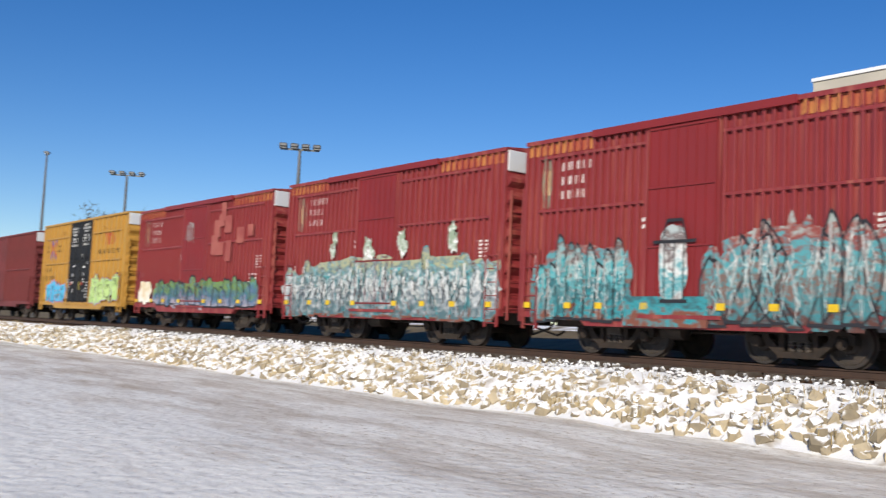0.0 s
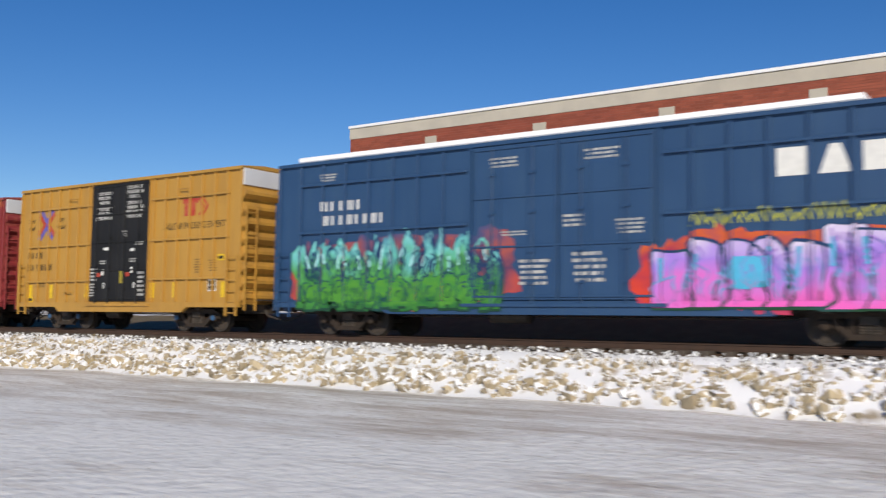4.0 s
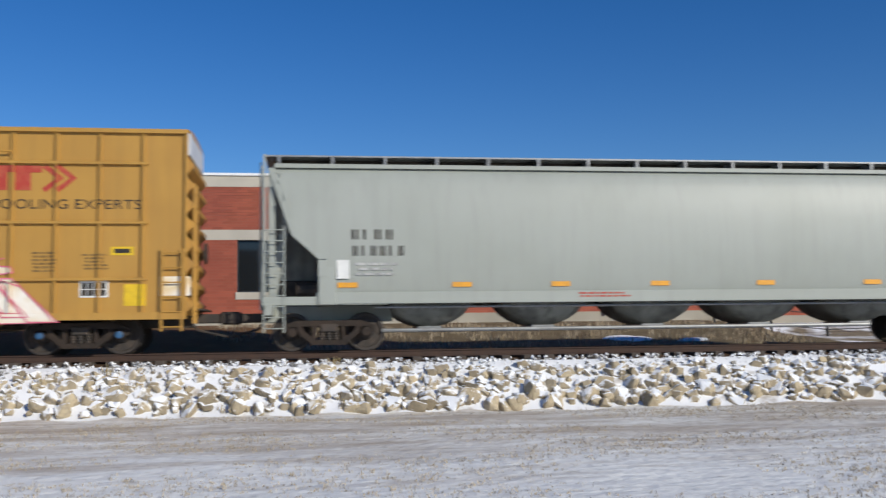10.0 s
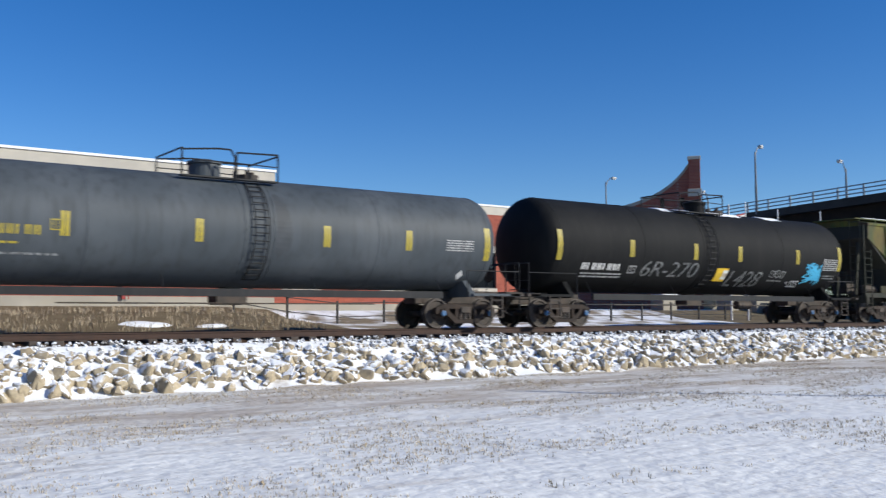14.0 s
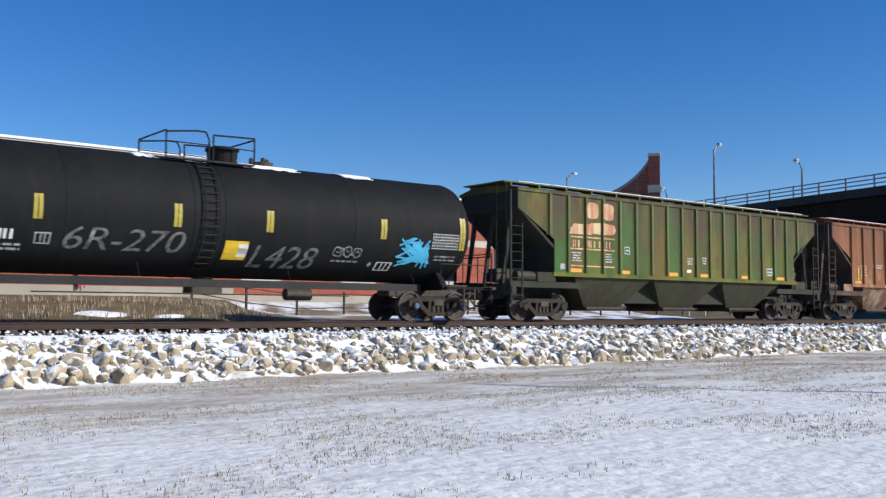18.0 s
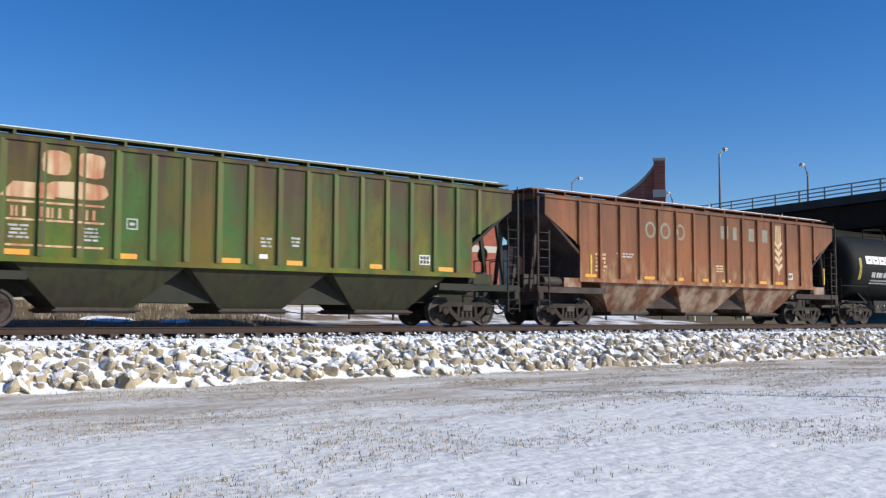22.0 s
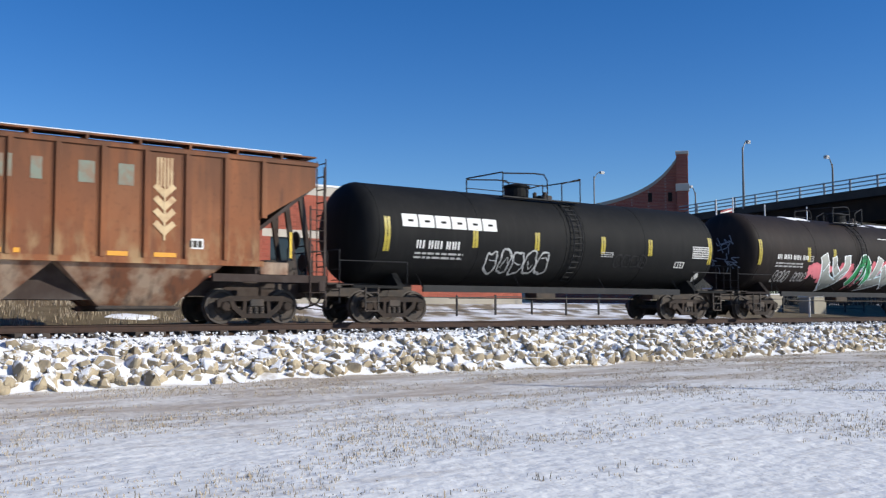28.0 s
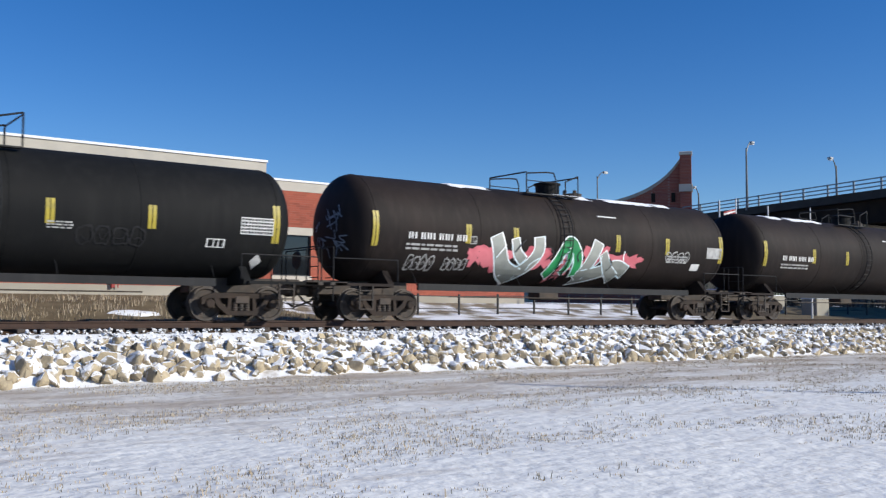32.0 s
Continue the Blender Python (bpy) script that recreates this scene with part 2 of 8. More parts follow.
def spray(name, colours, seed, scale=0.9):
    """Spray paint that fades through several colours over its height and in clouds."""
    m = bpy.data.materials.new(name)
    m.use_nodes = True
    n, l = m.node_tree.nodes, m.node_tree.links
    b = n["Principled BSDF"]
    b.inputs["Roughness"].default_value = 0.55
    tc = n.new("ShaderNodeTexCoord")
    sp = n.new("ShaderNodeSeparateXYZ")
    l.new(tc.outputs["Object"], sp.inputs[0])
    mp = n.new("ShaderNodeMapping")
    mp.inputs["Location"].default_value = (seed * 3.7, 0, seed * 1.3)
    mp.inputs["Scale"].default_value = (1.0, 0, 1.5)
    l.new(tc.outputs["Object"], mp.inputs[0])
    t = n.new("ShaderNodeTexNoise")
    t.inputs["Scale"].default_value, t.inputs["Detail"].default_value = scale, 2.5
    l.new(mp.outputs[0], t.inputs["Vector"])
    r = n.new("ShaderNodeMapRange")
    r.inputs["From Min"].default_value, r.inputs["From Max"].default_value = 0.7, 2.9
    l.new(sp.outputs["Z"], r.inputs["Value"])
    ad = n.new("ShaderNodeMath")
    ad.operation = "MULTIPLY_ADD"
    ad.inputs[1].default_value = 1.1
    l.new(t.outputs["Fac"], ad.inputs[0])
    l.new(r.outputs[0], ad.inputs[2])
    sb = n.new("ShaderNodeMath")
    sb.operation = "SUBTRACT"
    sb.inputs[1].default_value = 0.55
    l.new(ad.outputs[0], sb.inputs[0])
    cr = n.new("ShaderNodeValToRGB")
    e = cr.color_ramp.elements
    while len(e) < len(colours):
        e.new(0.5)
    for i, c in enumerate(colours):
        e[i].position, e[i].color = i / (len(colours) - 1), (*c, 1)
    l.new(sb.outputs[0], cr.inputs["Fac"])
    l.new(cr.outputs[0], b.inputs["Base Color"])
    return m


M = {}
M["lawn"] = lawn_material()
M["bank"] = snowy("bank_snow_and_soil", (0.40, 0.33, 0.24), (0.28, 0.23, 0.17), 0.55, 0.70, 1.6, 0.3)
M["ballast"] = snowy("snowy_ballast", (0.20, 0.19, 0.18), (0.12, 0.115, 0.11), 0.50, 0.66, 5.0, 0.3)
M["trackbed"] = material("oily_track_bed", (0.070, 0.030, 0.008), 0.95, 0, (0.10, 0.048, 0.016), 5, 0.6, 0.6, 20)
M["back"] = snowy("snow_and_dead_grass", (0.24, 0.19, 0.12), (0.17, 0.14, 0.10), 0.71, 0.86, 0.55, 0.3)
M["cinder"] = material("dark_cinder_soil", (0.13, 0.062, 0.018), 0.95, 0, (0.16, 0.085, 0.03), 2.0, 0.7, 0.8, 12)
M["dirt"] = material("dead_grass_slope", (0.125, 0.092, 0.046), 0.95, 0, (0.18, 0.138, 0.075), 1.5, 0.7, 0.8, 12)
def per_piece(m, lo, hi):
    """Varies the brightness from one loose piece of a joined mesh to the next."""
    n, l = m.node_tree.nodes, m.node_tree.links
    mix = [k for k in n if k.bl_idname == "ShaderNodeHueSaturation"][0]
    old = mix.inputs["Color"].links[0].from_socket
    g = n.new("ShaderNodeNewGeometry")
    r = n.new("ShaderNodeMapRange")
    r.inputs["To Min"].default_value, r.inputs["To Max"].default_value = lo, hi
    l.new(g.outputs["Random Per Island"], r.inputs["Value"])
    hs = n.new("ShaderNodeHueSaturation")
    l.new(r.outputs[0], hs.inputs["Value"])
    l.new(old, hs.inputs["Color"])
    l.new(hs.outputs[0], mix.inputs["Color"])
    return m


M["stone"] = snowy("limestone_riprap", (0.44, 0.36, 0.24), (0.30, 0.25, 0.18), 0.655, 0.755, 3.2, 0.40)
per_piece(M["stone"], 0.6, 1.25)
M["rail"] = material("rusty_rail_steel", (0.062, 0.034, 0.024), 0.85, 0, (0.04, 0.025, 0.02), 4, 0.6)
M["tie"] = material("creosoted_tie", (0.07, 0.055, 0.045), 0.95, 0, (0.12, 0.10, 0.085), 3, 0.6, 0.5)
M["yellow"] = material("yellow_car_paint", (0.45, 0.245, 0.048), 0.5, 0, (0.39, 0.205, 0.04), 0.7, 0.6, streak=(0.30, 0.16, 0.04), streak_amount=0.35)
M["yellow_end"] = material("dusty_yellow_paint", (0.50, 0.26, 0.045), 0.6, 0, (0.30, 0.16, 0.04), 1.2, 0.6, streak=(0.22, 0.12, 0.04), streak_amount=0.5)
M["red"] = material("faded_red_car_paint", (0.235, 0.028, 0.032), 0.55, 0, (0.20, 0.024, 0.027), 0.6, 0.7, streak=(0.43, 0.15, 0.10), streak_amount=0.55)
M["red_door"] = material("deep_red_door_paint", (0.22, 0.018, 0.020), 0.5, 0, (0.18, 0.018, 0.02), 0.8, 0.5)
M["rust_edge"] = material("rust_bloomed_paint", (0.50, 0.20, 0.06), 0.75, 0, (0.36, 0.06, 0.04), 1.6, 0.8)
M["pink_worn"] = material("pinkish_worn_paint", (0.36, 0.10, 0.08), 0.7, 0, (0.28, 0.05, 0.045), 1.2, 0.8)
M["down_red"] = material("red_painted_steel", (0.34, 0.035, 0.03), 0.55, 0, (0.26, 0.03, 0.028), 1.5, 0.6)
M["maroon"] = material("dull_maroon_paint", (0.17, 0.03, 0.03), 0.7, 0, (0.11, 0.025, 0.025), 0.8, 0.6)
M["blue"] = material("dark_blue_car_paint", (0.016, 0.058, 0.145), 0.5, 0, (0.024, 0.072, 0.165), 0.6, 0.5, streak=(0.04, 0.09, 0.16), streak_amount=0.3)
M["black"] = material("black_car_paint", (0.012, 0.0125, 0.014), 0.6, 0, (0.020, 0.020, 0.022), 0.9, 0.6, streak=(0.036, 0.035, 0.034), streak_amount=0.35, spec=0.25)
M["tank_black"] = material("dusty_black_tank_paint", (0.0085, 0.009, 0.0095), 0.7, 0, (0.013, 0.013, 0.013), 0.7, 0.7, streak=(0.022, 0.022, 0.0215), streak_amount=0.3, spec=0.14)
M["tank_brown"] = material("brownish_black_tank_paint", (0.0155, 0.012, 0.011), 0.65, 0, (0.028, 0.020, 0.017), 0.5, 0.8, streak=(0.036, 0.028, 0.025), streak_amount=0.4, spec=0.14)
M["tank_grey"] = material("weathered_slate_tank_paint", (0.052, 0.063, 0.073), 0.6, 0, (0.082, 0.094, 0.106), 0.45, 0.8, streak=(0.026, 0.029, 0.033), streak_amount=0.5, spec=0.3)
M["spill"] = material("dried_oil_spill", (0.040, 0.046, 0.052), 0.6, 0, (0.062, 0.07, 0.08), 1.2, 0.9, spec=0.3)
M["grey"] = material("pale_grey_hopper_paint", (0.335, 0.355, 0.325), 0.5, 0, (0.30, 0.32, 0.285), 0.5, 0.6, streak=(0.265, 0.275, 0.25), streak_amount=0.3)
M["green"] = material("rust_stained_green_paint", (0.040, 0.088, 0.008), 0.65, 0, (0.080, 0.044, 0.012), 0.9, 0.85, streak=(0.065, 0.034, 0.011), streak_amount=0.7,
                      panels=((0.024, 0.108, 0.008), (0.155, 0.122, 0.006), (0.085, 0.044, 0.015), (0.020, 0.125, 0.018), (0.125, 0.130, 0.006), (0.110, 0.060, 0.012)), soot=(0.048, 0.027, 0.016), spec=0.3)
# pocket and end shade is mixed into this grimy grey
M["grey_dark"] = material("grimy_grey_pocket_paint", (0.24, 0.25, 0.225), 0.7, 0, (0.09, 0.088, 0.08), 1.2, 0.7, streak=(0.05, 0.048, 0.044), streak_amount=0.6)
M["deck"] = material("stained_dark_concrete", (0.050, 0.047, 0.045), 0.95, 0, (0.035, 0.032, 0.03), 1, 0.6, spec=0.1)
M["green_rib"] = material("worn_green_post_paint", (0.058, 0.098, 0.011), 0.65, 0, (0.095, 0.070, 0.013), 0.9, 0.9, streak=(0.075, 0.038, 0.016), streak_amount=0.5, per_object=0.2)
# grime colour lowered further to hold the shade of the undercut pockets
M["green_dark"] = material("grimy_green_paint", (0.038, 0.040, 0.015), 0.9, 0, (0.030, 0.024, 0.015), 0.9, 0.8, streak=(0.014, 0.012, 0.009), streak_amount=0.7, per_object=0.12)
M["brown"] = material("rusty_brown_hopper_paint", (0.225, 0.076, 0.026), 0.65, 0, (0.275, 0.104, 0.040), 0.6, 0.7, streak=(0.10, 0.036, 0.018), streak_amount=0.85,
                      panels=((0.20, 0.060, 0.022), (0.27, 0.096, 0.034), (0.16, 0.058, 0.026), (0.275, 0.110, 0.045)), low=(0.34, 0.22, 0.11), spec=0.3)
M["brown_dark"] = material("grimy_rust_paint", (0.16, 0.06, 0.027), 0.8, 0, (0.42, 0.33, 0.24), 1.5, 0.7, streak=(0.05, 0.03, 0.022), streak_amount=0.7, per_object=0.12)
# end paints: soot, plus the shade of the car ends as darker colour
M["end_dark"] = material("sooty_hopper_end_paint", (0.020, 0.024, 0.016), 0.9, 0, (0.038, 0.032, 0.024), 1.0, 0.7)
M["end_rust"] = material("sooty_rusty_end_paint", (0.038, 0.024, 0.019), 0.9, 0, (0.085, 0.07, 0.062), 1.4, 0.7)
M["iron"] = material("grimy_running_gear", (0.045, 0.038, 0.033), 0.75, 0.2, (0.09, 0.065, 0.05), 4, 0.6, 0.3)
M["iron_dust"] = material("dusty_brown_cast_iron", (0.024, 0.017, 0.013), 0.9, 0.05, (0.046, 0.029, 0.020), 5, 0.6, 0.3)
M["tread"] = material("worn_wheel_steel", (0.058, 0.047, 0.040), 0.6, 0.3, (0.045, 0.037, 0.032), 6, 0.5)
M["bearing"] = material("blue_bearing_cap", (0.025, 0.10, 0.22), 0.5, 0, (0.03, 0.07, 0.15), 9, 0.5)
M["white"] = material("white_stencil_paint", (0.72, 0.72, 0.70), 0.6, 0, (0.5, 0.5, 0.5), 6, 0.3)
M["dim_white"] = material("worn_white_stencil_paint", (0.45, 0.45, 0.44), 0.7, 0, (0.2, 0.2, 0.2), 5, 0.6)
M["ink"] = material("black_stencil_paint", (0.018, 0.016, 0.014), 0.6, 0, (0.10, 0.06, 0.02), 7, 0.3)
M["sign_yellow"] = material("yellow_reflector", (0.72, 0.48, 0.02), 0.4, 0, (0.5, 0.3, 0.02), 8, 0.4)
M["tape_yellow"] = material("dusty_yellow_reflector", (0.42, 0.33, 0.03), 0.5, 0, (0.2, 0.17, 0.04), 8, 0.5)
M["orange"] = material("amber_reflector", (0.75, 0.33, 0.02), 0.45, 0, (0.5, 0.25, 0.05), 6, 0.4)
M["signal_red"] = material("red_emblem_paint", (0.40, 0.042, 0.026), 0.55, 0, (0.48, 0.15, 0.07), 5, 0.4)
M["violet"] = material("violet_blue_emblem_paint", (0.10, 0.09, 0.36), 0.55, 0, (0.16, 0.14, 0.4), 5, 0.4)
M["emblem_green"] = material("faded_green_lettering", (0.19, 0.22, 0.17), 0.7, 0, (0.24, 0.11, 0.06), 4, 0.6)
M["wheat"] = material("faded_wheat_emblem_paint", (0.62, 0.46, 0.26), 0.7, 0, (0.3, 0.13, 0.06), 3, 0.5)
M["cream"] = material("rust_run_cream_emblem", (0.58, 0.42, 0.25), 0.7, 0, (0.40, 0.17, 0.07), 1.6, 0.8, streak=(0.36, 0.10, 0.035), streak_amount=0.95)
M["galv"] = material("galvanised_grating", (0.30, 0.31, 0.32), 0.5, 0.5, (0.2, 0.2, 0.2), 5, 0.5)
M["snow"] = material("clean_snow", (0.86, 0.87, 0.89), 0.8, 0, (0.79, 0.81, 0.85), 2, 0.5, 0.4, 9, fine=0.02)
M["brick"] = brick_material()
M["brick_face"] = brick_face_material()
M["mortar"] = material("brick_mortar", (0.31, 0.155, 0.115), 0.9, 0, (0.26, 0.12, 0.09), 1.5, 0.6)
M["coping"] = material("cast_stone", (0.52, 0.48, 0.41), 0.85, 0, (0.42, 0.39, 0.34), 0.8, 0.6, 0.3)
M["concrete"] = material("grey_concrete", (0.36, 0.33, 0.27), 0.9, 0, (0.30, 0.28, 0.24), 0.7, 0.6, 0.4)
M["metal_siding"] = material("white_metal_siding", (0.62, 0.64, 0.66), 0.5, 0.1, (0.5, 0.52, 0.55), 0.8, 0.5)
M["roofing"] = material("gravel_roofing", (0.35, 0.35, 0.36), 0.9, 0, (0.8, 0.82, 0.86), 0.3, 0.8)
M["glass"] = material("dark_window_glass", (0.012, 0.015, 0.018), 0.06, 0, fine=0, spec=0.6)
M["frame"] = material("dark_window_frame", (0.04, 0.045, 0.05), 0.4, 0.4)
M["steel_blue"] = material("painted_bridge_rail", (0.18, 0.23, 0.28), 0.5, 0.4, (0.18, 0.22, 0.26), 2, 0.5)
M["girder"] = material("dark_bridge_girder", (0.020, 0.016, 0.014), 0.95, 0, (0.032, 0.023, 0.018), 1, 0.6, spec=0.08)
M["pole"] = material("weathered_lamp_pole", (0.16, 0.17, 0.18), 0.5, 0.5, (0.1, 0.1, 0.1), 2, 0.5)
M["lamp_shell"] = material("pale_lamp_housing", (0.48, 0.48, 0.47), 0.5, 0.2, (0.35, 0.35, 0.35), 3, 0.4)
M["lamp_glass"] = material("lamp_lens", (0.6, 0.6, 0.58), 0.3, 0)
M["fence"] = material("black_fence_paint", (0.02, 0.02, 0.022), 0.6, 0.2)
M["straw"] = material("dead_straw_grass", (0.40, 0.31, 0.16), 0.9, 0, (0.26, 0.20, 0.10), 2, 0.7, fine=0)
M["stubble"] = material("dry_lawn_stubble", (0.36, 0.29, 0.20), 0.95, 0, (0.48, 0.41, 0.31), 2, 0.7, fine=0)
M["bark"] = material("dark_bark", (0.06, 0.048, 0.04), 0.95, 0, (0.1, 0.08, 0.07), 4, 0.6, 0.5)
M["twig"] = material("bare_twigs", (0.085, 0.065, 0.055), 0.95, 0, fine=0)
M["far_wood"] = material("far_bare_woods", (0.11, 0.10, 0.10), 1.0, 0, (0.16, 0.14, 0.13), 0.05, 0.6)
M["flag_red"] = material("faded_red_cloth", (0.35, 0.05, 0.05), 0.9, 0, (0.4, 0.3, 0.3), 3, 0.5)


# ---- mesh helpers ----
def part(name, bm, mat, parent=None, label="", smooth=False):
    me = bpy.data.meshes.new(name)
    bm.to_mesh(me)
    bm.free()
    me.materials.append(mat)
    if smooth:
        me.polygons.foreach_set("use_smooth", [True] * len(me.polygons))
    ob = new(name, me)
    if parent is not None:
        ob.parent = parent
    if label:
        tagged(ob, label=label)
    return ob


def shared(name, me, parent, loc, label="", rot=None):
    ob = new(name, me)
    ob.parent = parent
    ob.location = loc
    if rot:
        ob.rotation_euler = rot
    if label:
        tagged(ob, label=label)
    return ob


def mesh_of(name, bm, mat, smooth=False):
    me = bpy.data.meshes.new(name)
    bm.to_mesh(me)
    bm.free()
    me.materials.append(mat)
    if smooth:
        me.polygons.foreach_set("use_smooth", [True] * len(me.polygons))
    return me


def BM():
    return bmesh.new()


def box(bm, x0, x1, y0, y1, z0, z1, bevel=0.0):
    vs = [bm.verts.new((x, y, z)) for z in (z0, z1) for y in (y0, y1) for x in (x0, x1)]
    fs = [bm.faces.new([vs[i] for i in q]) for q in ((0, 2, 3, 1), (4, 5, 7, 6), (0, 1, 5, 4), (2, 6, 7, 3), (0, 4, 6, 2), (1, 3, 7, 5))]
    if bevel:
        es = list({e for f in fs for e in f.edges})
        bmesh.ops.bevel(bm, geom=es, offset=bevel, segments=1, affect="EDGES", profile=0.5)
    return bm


def rod(bm, a, b, r, seg=6):
    a, b = Vector(a), Vector(b)
    d = (b - a).normalized()
    u = d.orthogonal().normalized()
    v = d.cross(u)
    ring = []
    for p in (a, b):
        ring.append([bm.verts.new(p + (u * math.cos(2 * math.pi * i / seg) + v * math.sin(2 * math.pi * i / seg)) * r) for i in range(seg)])
    for i in range(seg):
        j = (i + 1) % seg
        bm.faces.new((ring[0][i], ring[0][j], ring[1][j], ring[1][i]))
    bm.faces.new(ring[0][::-1])
    bm.faces.new(ring[1])
    return bm


def pipe(bm, pts, r, seg=6):
    for a, b in zip(pts, pts[1:]):
        rod(bm, a, b, r, seg)
    return bm


def extrude(bm, poly, axis, lo, hi):
    """A prism: poly in the two other axes, in order (x,z) for y, (y,z) for x, (x,y) for z."""
    def at(p, h):
        return {"x": (h, p[0], p[1]), "y": (p[0], h, p[1]), "z": (p[0], p[1], h)}[axis]
    a = [bm.verts.new(at(p, lo)) for p in poly]
    b = [bm.verts.new(at(p, hi)) for p in poly]
    n = len(poly)
    for i in range(n):
        j = (i + 1) % n
        bm.faces.new((a[i], a[j], b[j], b[i]))
    bm.faces.new(a[::-1])
    bm.faces.new(b)
    bmesh.ops.recalc_face_normals(bm, faces=list(bm.faces))
    return bm


def lathe(bm, prof, axis="x", seg=32, centre=(0, 0, 0)):
    """prof: (along, radius) pairs."""
    rings = []
    for a, r in prof:
        ring = []
        for i in range(seg):
            t = 2 * math.pi * i / seg
            c, s = math.cos(t) * r, math.sin(t) * r
            p = {"x": (a, c, s), "y": (c, a, s), "z": (c, s, a)}[axis]
            ring.append(bm.verts.new((p[0] + centre[0], p[1] + centre[1], p[2] + centre[2])))
        rings.append(ring)
    for q, w in zip(rings, rings[1:]):
        for i in range(seg):
            j = (i + 1) % seg
            bm.faces.new((q[i], q[j], w[j], w[i]))
    bm.faces.new(rings[0][::-1])
    bm.faces.new(rings[-1])
    bmesh.ops.recalc_face_normals(bm, faces=list(bm.faces))
    return bm


def thing(name, label, category, m=None, group=""):
    ob = new(name)
    ob.empty_display_size = 0.3
    if m is not None:
        ob.matrix_world = m
    return tagged(ob, label=label, category=category, group=group)


def raw(name, verts, faces, mat, parent=None, kind="", label="", smooth=False):
    me = bpy.data.meshes.new(name)
    me.from_pydata(verts, [], faces)
    me.materials.append(mat)
    if smooth:
        me.polygons.foreach_set("use_smooth", [True] * len(me.polygons))
    ob = new(name, me)
    if parent is not None:
        ob.parent = parent
    if kind or label:
        tagged(ob, label=label, kind=kind)
    return ob


def on_strips(ob, strips, axis, y):
    """Repeats the paint of ob on raised strips (middle, width) of its side, at depth y."""
    bm = BM()
    off = ob.location
    n = (1, 0, 0) if axis == "x" else (0, 0, 1)
    lo, hi = (min(v.co.dot(Vector(n)) for v in ob.data.vertices), max(v.co.dot(Vector(n)) for v in ob.data.vertices))
    for mid, wide in strips:
        m = mid - off.dot(Vector(n))
        if m + wide / 2 < lo or m - wide / 2 > hi:
            continue
        b = BM()
        b.from_mesh(ob.data)
        for s in (-1, 1):
            bmesh.ops.bisect_plane(b, geom=list(b.verts) + list(b.edges) + list(b.faces), plane_co=Vector(n) * (m + s * wide / 2), plane_no=Vector(n) * s, clear_outer=True)
        me = bpy.data.meshes.new("strip")
        b.to_mesh(me)
        b.free()
        bm.from_mesh(me)
        bpy.data.meshes.remove(me)
    if not bm.verts:
        bm.free()
        return
    far = max(v.co.y for v in bm.verts)
    for v in bm.verts:
        v.co.y += y - off.y - far
    p = part(ob.name.split(".")[0], bm, ob.data.materials[0], ob.parent)
    p.location = off


def paint_posts(car, names, xs, wide, y):
    for ob in [c for c in car.children_recursive if c.name.split(".")[0] in names and c.type == "MESH"]:
        on_strips(ob, [(x, wide) for x in xs], "x", y)


def paint_over(car, posts, ribs, door):
    """Carries sprayed pieces over posts, level ribs, the sill and the doors, layer on layer."""
    order = ("graffiti", "graffiti_shade", "graffiti_ring", "graffiti_outline", "graffiti_fill", "graffiti_line", "graffiti_highlight", "scrawl")
    for ob in [c for c in car.children_recursive if c.name.split(".")[0] in order and c.type == "MESH"]:
        k = order.index(ob.name.split(".")[0]) * 0.003 + (0.0 if ob.parent is car else 0.001)
        on_strips(ob, [(x, 0.05) for x in posts if not door[0] < x < door[1]], "x", -1.556 - k)
        on_strips(ob, [(z, 0.07) for z in ribs] + [(0.80, 0.335)], "z", -1.561 - k)
        on_strips(ob, [((door[0] + door[1]) / 2, door[1] - door[0])], "x", -1.557 - k)


# ---- setting: ground, track, bank ----
TRACK_Y, RAIL_Z = 24.55, 1.31
rng = random.Random(7)


def ground_height(x, y):
    if y < 20.9:
        z = 0.05 * noise.noise(Vector((x * 0.22, y * 0.3, 0))) + 0.014 * noise.noise(Vector((x * 0.7, y * 1.1, 3)))
        return z + 0.008 * noise.noise(Vector((x * 2.6, y * 3.1, 8)))
    if y < 22.75:
        k = (y - 20.9) / 1.85
        return 1.02 * k ** 0.85 + 0.10 * noise.noise(Vector((x * 0.9, y * 1.4, 5)))
    if y < 26.6:
        return 1.02 + (0.06 if 23.1 < y < 26.0 else 0.0) + 0.02 * noise.noise(Vector((x * 2, y * 2, 1)))
    if y < 28.5:
        return 1.02 - 0.20 * (y - 26.6) / 1.9
    if y < 39.5:
        k = (y - 28.5) / 11.0
        u = min(1, max(0, (3 - x) / 6)) * min(1, max(0, (x + 55) / 5))
        left = 0.80 + 1.15 * min(1, max(0, (y - 28.5) / (8.0 - 4.6 * u))) + 0.2 * u * k
        right = 0.85 + 0.55 * min(1, (y - 28.5) / 6) + 0.62 * max(0, (k - 0.75) / 0.25)
        w = min(1, max(0, (20 - x) / 3.5))
        return left * w + right * (1 - w) + 0.10 * noise.noise(Vector((x * 0.3, y * 0.4, 9))) * (1 if k < 0.9 else 0)
    left, right = 2.2, 2.02
    w = min(1, max(0, (20 - x) / 3.5))
    return left * w + right * (1 - w) + min(60, max(0, y - 42)) * 0.016 * (1 - w)


